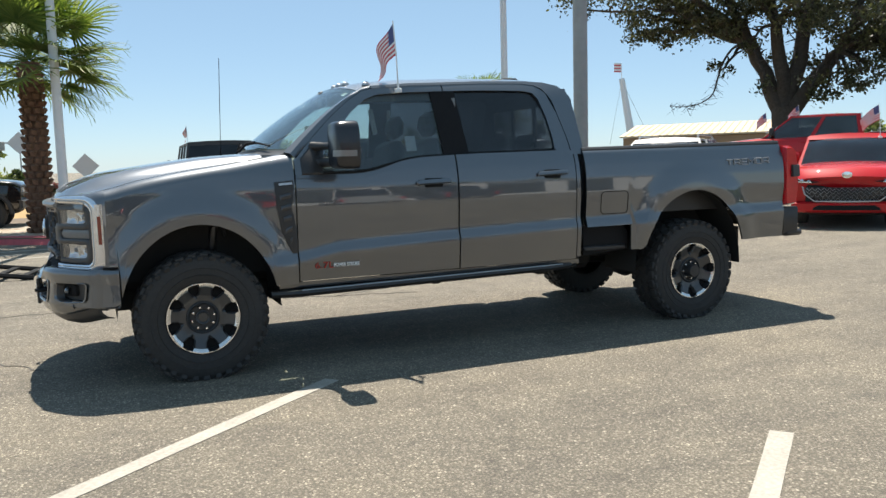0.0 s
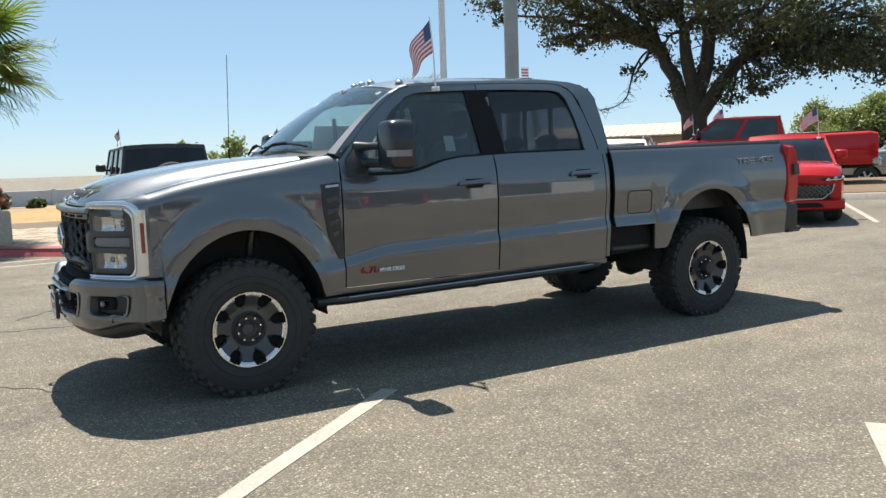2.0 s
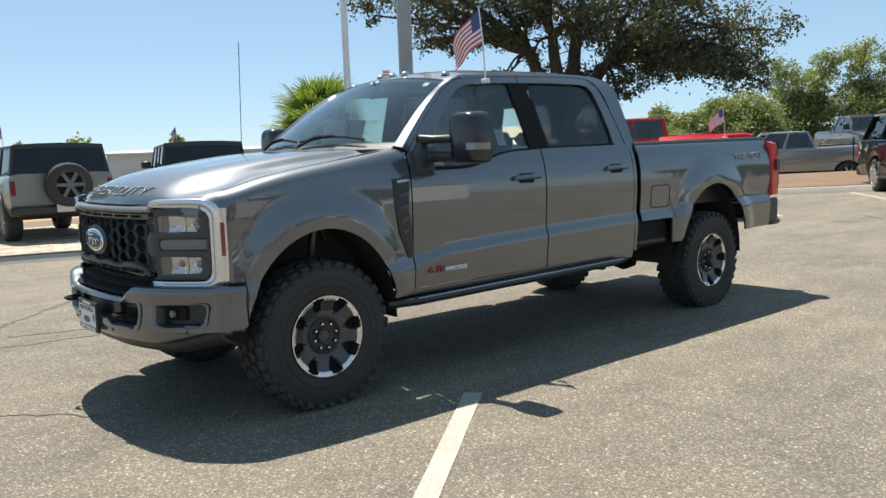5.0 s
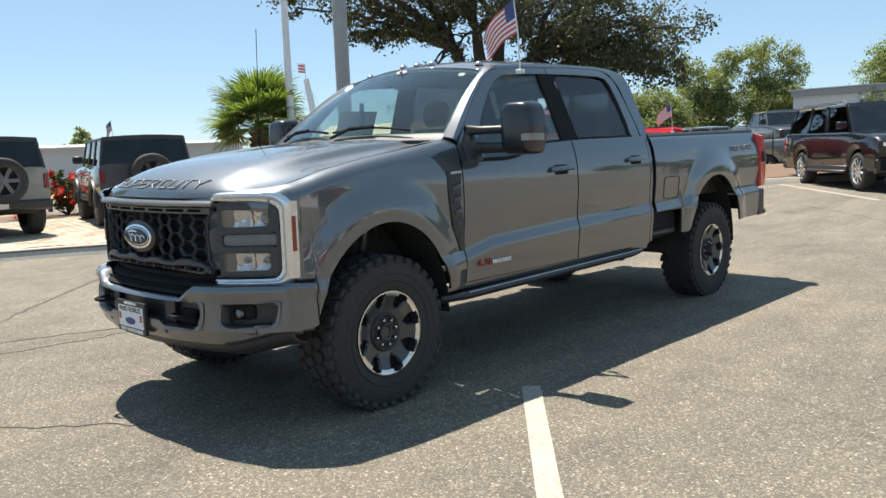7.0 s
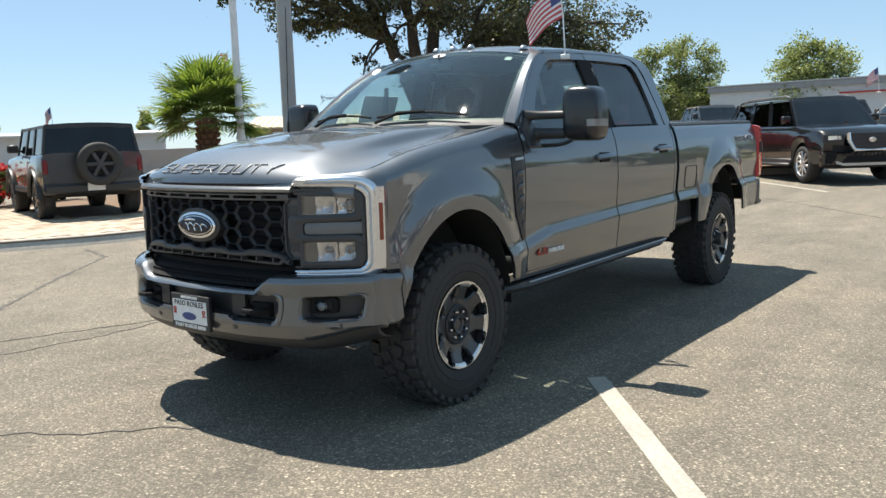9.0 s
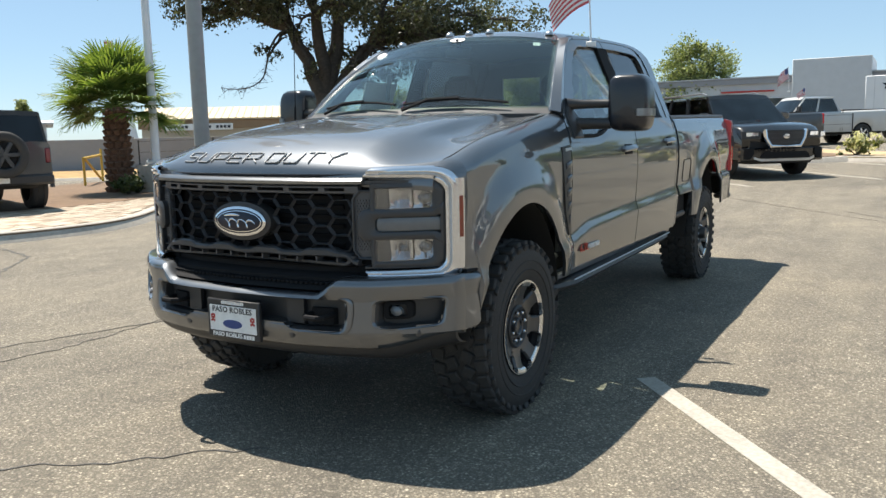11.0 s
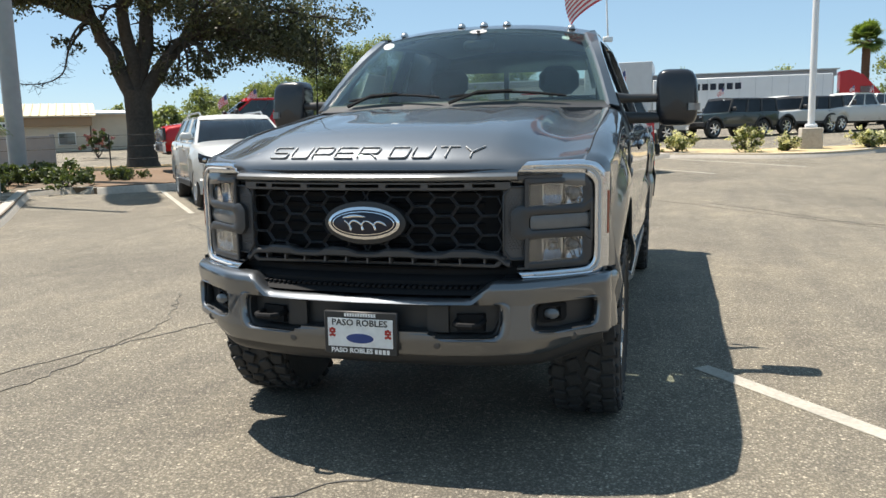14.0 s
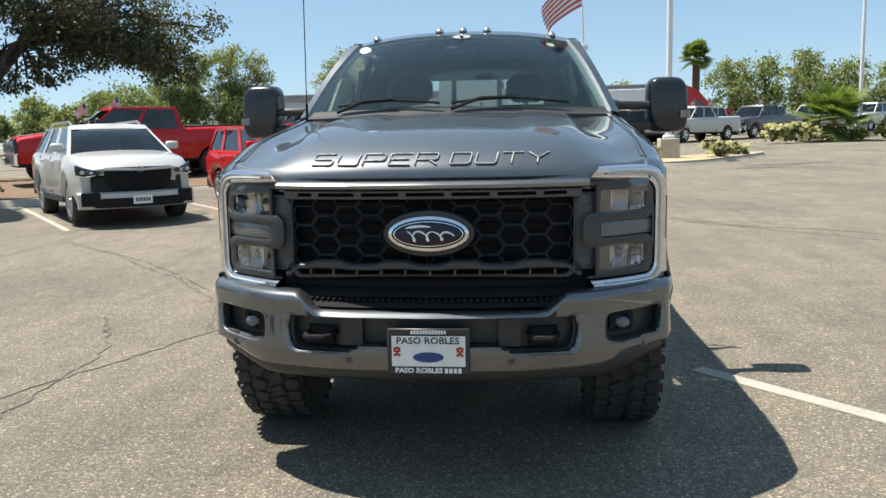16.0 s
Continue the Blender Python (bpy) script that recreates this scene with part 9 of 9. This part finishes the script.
tan = hall("workshop_hall", (42.9, 54.8), (51.2, 45.2), 12, 2.75, 3.9, M["cream"], M["tanroof"], "low cream building with a tan ribbed metal roof", M["brownfascia"], True, ((10.3, 11.6, 0.5, 1.5),))
b = B()
box(b, (2.0, -0.45, 1.85), (7.6, -0.38, 2.4), 0.02)
sg = part("name_board", b, M["letter"], tan, "white name board with unreadable dark lettering")
for k in range(16):
    if k in (5, 6, 11):
        continue
    b = B()
    box(b, (2.35 + 0.32 * k, -0.47, 2.02), (2.58 + 0.32 * k, -0.44, 2.24))
    part("letter_bar", b, M["blue"], sg)
hall("annex", (51.8, 45.6), (54.8, 43.0), 6, 2.9, 3.2, M["cream"], M["palegrey"], "small flat cream annex with a pale roof", None, False)
x0, y0 = at_az(71.0, 64)
x1, y1 = at_az(56.5, 62)
hall("storage_hall", (x0, y0), (x1, y1), 12, 3.0, 3.3, M["palegrey"], M["palegrey"], "long plain pale grey storage hall", None, False)
x0, y0 = at_az(18.8, 108, -3.9, -0.9)
x1, y1 = at_az(-9.0, 104, -3.9, -0.9)
dl = hall("showroom", (x0, y0), (x1, y1), 20, 6.0, 6.2, M["palegrey"], M["palegrey"], "long pale grey showroom with a taller block and dark glazing", M["wallgrey"], False, tuple((20 + 4 * k, 23.6 + 4 * k, 0.8, 3.6) for k in range(7)))
b = B()
box(b, (23, -1.5, 0), (31, 10, 7.7), 0.05)
part("tower", b, M["palegrey"], dl)
b = B()
box(b, (15, -0.5, 4.3), (21, -0.3, 4.5), 0.0)
part("red_stripe", b, M["redletter"], dl)


# lorry with a long white trailer on the street
lorry = thing("lorry", "long white box trailer behind a red lorry cab", "lorry", None)
xa, ya = at_az(3.0, 70)
xb, yb = at_az(-7.9, 70)
ang = math.degrees(math.atan2(yb - ya, xb - xa))
lorry.matrix_world = Matrix.Translation(on_ground(xa, ya, 0)) @ pose(0, 0, 0, 0, 0, ang)
TL = math.hypot(xb - xa, yb - ya)
b = B()
box(b, (0, -1.3, 1.15), (TL, 1.3, 3.8), 0.04)
trl = part("trailer_box", b, M["trailer"], lorry)
for k in range(int(TL / 1.2)):
    b = B()
    box(b, (0.6 + 1.2 * k, -1.312, 1.2), (0.63 + 1.2 * k, -1.30, 3.75), 0.0)
    part("panel_rib", b, M["palegrey"], trl)
for k in range(6):
    b = B()
    box(b, (3.2 + 0.62 * k, -1.33, 2.85), (3.65 + 0.62 * k, -1.31, 3.35), 0.0)
    part("letter_bar", b, M["blue"], trl)
b = B()
tip = [(0.42 * (1 if k % 2 == 0 else 0.42) * math.sin(math.pi * k / 5), 0.42 * (1 if k % 2 == 0 else 0.42) * math.cos(math.pi * k / 5)) for k in range(10)]
plate(b, tip, 0.0, 0.02, lambda u, v, w: (1.5 + u, -1.31 - w, 3.1 + v))
part("star_mark", b, M["blue"], trl)
b = B()
poly = [(TL + 0.5, 0.7), (TL + 0.5, 3.9), (TL + 1.2, 4.0), (TL + 2.1, 3.6), (TL + 3.0, 2.6), (TL + 3.3, 2.2), (TL + 4.8, 1.9), (TL + 5.0, 0.7)]
plate(b, poly, -1.2, 1.2, lambda u, v, w: (u, w, v), 0.12)
cabp = part("cab", b, M["red"], lorry)
b = B()
box(b, (TL + 1.9, -1.22, 2.1), (TL + 2.7, -1.16, 2.75), 0.05)
part("cab_window", b, M["glass_car"], cabp)
b = B()
lathe(b, [(0.3, -0.15), (0.52, -0.15), (0.52, 0.15), (0.3, 0.15)], 24)
lw = mesh_of(b, M["rubber"], "wheel")
for x in (1.2, 2.5, TL + 0.9, TL + 2.2, TL + 4.2):
    for s in (-1, 1):
        o = new("wheel", lw)
        o.parent = lorry
        o.matrix_basis = Matrix.Translation((x, s * 1.1, 0.52))
b = B()
box(b, (0.2, -0.6, 0.85), (TL + 4, 0.6, 1.15), 0.02)
part("chassis", b, M["under"], lorry)

# leaning white mast with guy wires, far off
x, y = at_az(53.3, 105, -2, -4)
mast = thing("mast", "leaning white mast with guy wires and a small flag", "mast", Matrix.Translation(on_ground(x, y, 0)))
b = B()
tube(b, [(0.9, -0.9, 0), (-0.3, 0.3, 10.4)], [0.62, 0.36], 10)
part("shaft", b, M["whitepole"], mast)
for e in ((-1.6, 1.6), (2.9, -2.9)):
    b = B()
    tube(b, [(-0.3, 0.3, 10.2), (e[0], e[1], 0.5)], 0.02, 4)
    part("guy_wire", b, M["greypole"], mast)
b = B()
tube(b, [(-0.3, 0.3, 10.3), (-0.35, 0.35, 12.4)], 0.04, 6)
part("staff", b, M["whitepole"], mast)
for k in range(6):
    b = B()
    box(b, (-0.35 - 1.5 * 0.7, 0.35, 11.2 + 0.19 * k), (-0.36, 0.38, 11.38 + 0.19 * k), 0.0, None)
    part("stripe", b, M["flagred"] if k % 2 == 0 else M["flagwhite"], mast)

# diamond road signs seen from behind, and a signal arm
for az, d, z, w in ((91.2, 46, 1.75, 0.46), (94.9, 62, 3.75, 0.55)):
    x, y = at_az(az, d, -0.5, -6.4)
    g = thing("road_sign", "grey back of a diamond road sign on a post", "sign", Matrix.Translation(on_ground(x, y, 0)))
    b = B()
    box(b, (-w, -0.01, -w), (w, 0.01, w), 0.0, Matrix.Translation((0, 0, z)) @ pose(0, 0, 0, 0, 45, 0))
    part("sign_plate", b, M["palegrey"], g)
    b = B()
    tube(b, [(0, 0.06, 0), (0, 0.06, z + 0.3)], 0.05, 6)
    if z > 3:
        tube(b, [(0, 0.06, z), (-4, 0.06, z + 0.1)], 0.06, 6)
        box(b, (-1.3, -0.1, z - 0.5), (-0.9, 0.2, z + 0.1), 0.02)
    part("post", b, M["greypole"], g)
# folding steel loading ramp on the ground
rp = thing("loading_ramp", "black steel ladder ramp propped on a box by the kerb", "ramp", pose(-2.45, 6.05, 0.0, 0, 0, -10))
b = B()
for s in (-1, 1):
    tube(b, [(-1.5, s * 0.42, 0.34), (1.05, s * 0.42, 0.03)], 0.035, 6)
part("ramp_rails", b, M["matte"], rp)
for k in range(9):
    b = B()
    x = -1.4 + 0.29 * k
    box(b, (x - 0.045, -0.42, 0.325 - 0.1215 * (x + 1.4) - 0.012), (x + 0.045, 0.42, 0.325 - 0.1215 * (x + 1.4) + 0.02), 0.006)
    part("ramp_rung", b, M["matte"], rp)
b = B()
box(b, (-1.55, -0.4, 0.0), (-1.2, 0.4, 0.28), 0.02)
part("ramp_foot", b, M["plastic"], rp)
# yellow barrier behind the island
yb_ = thing("yellow_barrier", "yellow tubular steel barrier behind the island", "barrier", Matrix.Translation(on_ground(11.4, 17.8, 0.13)) @ pose(0, 0, 0, 0, 0, 40))
for pts in ([(-1.6, 0, 0.0), (-1.6, 0, 0.75)], [(0.3, 0, 0.0), (0.3, 0, 0.95)], [(-1.6, 0, 0.72), (0.3, 0, 0.78)], [(-1.4, 0, 0.70), (0.1, 0, 0.1)]):
    b = B()
    tube(b, pts, 0.035, 8)
    part("rail", b, M["yellow"], yb_)
# chain-link fence posts with rails behind the strip
fe = thing("wire_fence", "low wire fence with steel posts behind the strip", "fence", None)
for k in range(12):
    p = on_ground(*row_xy(23.9, -5.5 + 2.4 * k), 0)
    b = B()
    tube(b, [p, p + Vector((0, 0, 1.25))], 0.022, 6)
    part("fence_post", b, M["under"], fe)
for z in (0.45, 0.85, 1.2):
    b = B()
    tube(b, [on_ground(*row_xy(23.9, -5.5 + 2.4 * k), z) for k in range(12)], 0.006, 4)
    part("fence_wire", b, M["under"], fe)

# unseen building added behind the camera to give the paint something to mirror
sales = hall("reflected_building", (34.0, -37.0), (-26.0, -39.0), 16, 4.6, 4.9, M["paper"], M["palegrey"], "long white building with dark windows, unseen, added for reflections in the paint", M["palegrey"], False, tuple((4 + 6 * k, 8.2 + 6 * k, 0.5, 3.0) for k in range(9)))
# unseen trees behind it, a backdrop for the paint's reflections
for i, (x, h) in enumerate(((-22, 9.5), (-12, 8.6), (-3, 10.0), (7, 9.0), (16, 10.2), (27, 9.2), (38, 9.6))):
    tree(x, -60 + 3 * (i % 2), h, crown_blobs(4.6, h - 1.2, 1.6, 300 + i, 12), 300 + i, "unseen leafy tree behind the long white building, for reflections", "treeleaf", 0.34, 80)

# low ground cover between the kerb and the fence
for i, (s_, n_, r, h) in enumerate(((18.6, -0.6, 0.9, 0.36), (17.0, -1.9, 0.8, 0.4))):
    x, y = row_xy(s_, n_)
    shrub(x, y, 0.13, r, h, M["hedge"], "low dark green ground cover beside the kerb", 320 + i, "ground_cover_bush", None, 0.05, 0.8)


# ---- paving blocks of the island ----
def paving():
    PL, PW, G, TURN_P = 0.232, 0.155, 0.014, 24.0
    ca, sa = math.cos(radians(TURN_P)), math.sin(radians(TURN_P))
    edge = [Vector(p) for p in ISLAND_EDGE]
    spots = []
    for i in range(-130, 130):
        for j in range(-60, 60):
            u = (j + 0.5 * (i % 2)) * (PL + G)
            v = i * (PW + G)
            x, y = 1.5 + u * ca - v * sa, 12.5 + u * sa + v * ca
            if not (-7.0 < x < 10.5 and 8.2 < y < 16.5):
                continue
            if not inside((x, y), ISLAND_EDGE) or inside((x, y), BED):
                continue
            if min((Vector((x, y)) - q).length for q in edge) < 0.30:
                continue
            spots.append((x, y))
    isle = bpy.data.objects["island"]
    b = B()
    box(b, (-PL / 2, -PW / 2, -0.008), (PL / 2, PW / 2, 0.004), 0.004)
    me = mesh_of(b, M["paver"], "paver", 0)
    spots.sort(key=lambda q: math.hypot(q[0] - 1.6, q[1] - 9.4))
    rnd = random.Random(3)
    for x, y in spots[:300]:
        o = new("paver", me)
        o.parent = isle
        o.matrix_basis = Matrix.Translation(on_ground(x, y, 0.141 + rnd.uniform(0, 0.004))) @ pose(0, 0, 0, rnd.uniform(-0.6, 0.6), rnd.uniform(-0.6, 0.6), TURN_P + rnd.uniform(-0.6, 0.6))
    vs, fs = [], []
    for x, y in spots[300:]:
        g = on_ground(x, y, 0.142 + rnd.uniform(0, 0.004))
        k = len(vs)
        for dz, s in ((-0.006, 1.0), (0.003, 0.97)):
            for a, c in ((-1, -1), (1, -1), (1, 1), (-1, 1)):
                u, v = a * PL / 2 * s, c * PW / 2 * s
                vs.append((g.x + u * ca - v * sa, g.y + u * sa + v * ca, g.z + dz))
        fs += [(k + 4, k + 5, k + 6, k + 7), (k, k + 1, k + 5, k + 4), (k + 1, k + 2, k + 6, k + 5), (k + 2, k + 3, k + 7, k + 6), (k + 3, k, k + 4, k + 7)]
    rest = bpy.data.meshes.new("pavers")
    rest.from_pydata(vs, [], fs)
    rest.materials.append(M["paver"])
    o = new("paver_field", rest)
    o.parent = isle
    o["kind"] = "stuff"


paving()
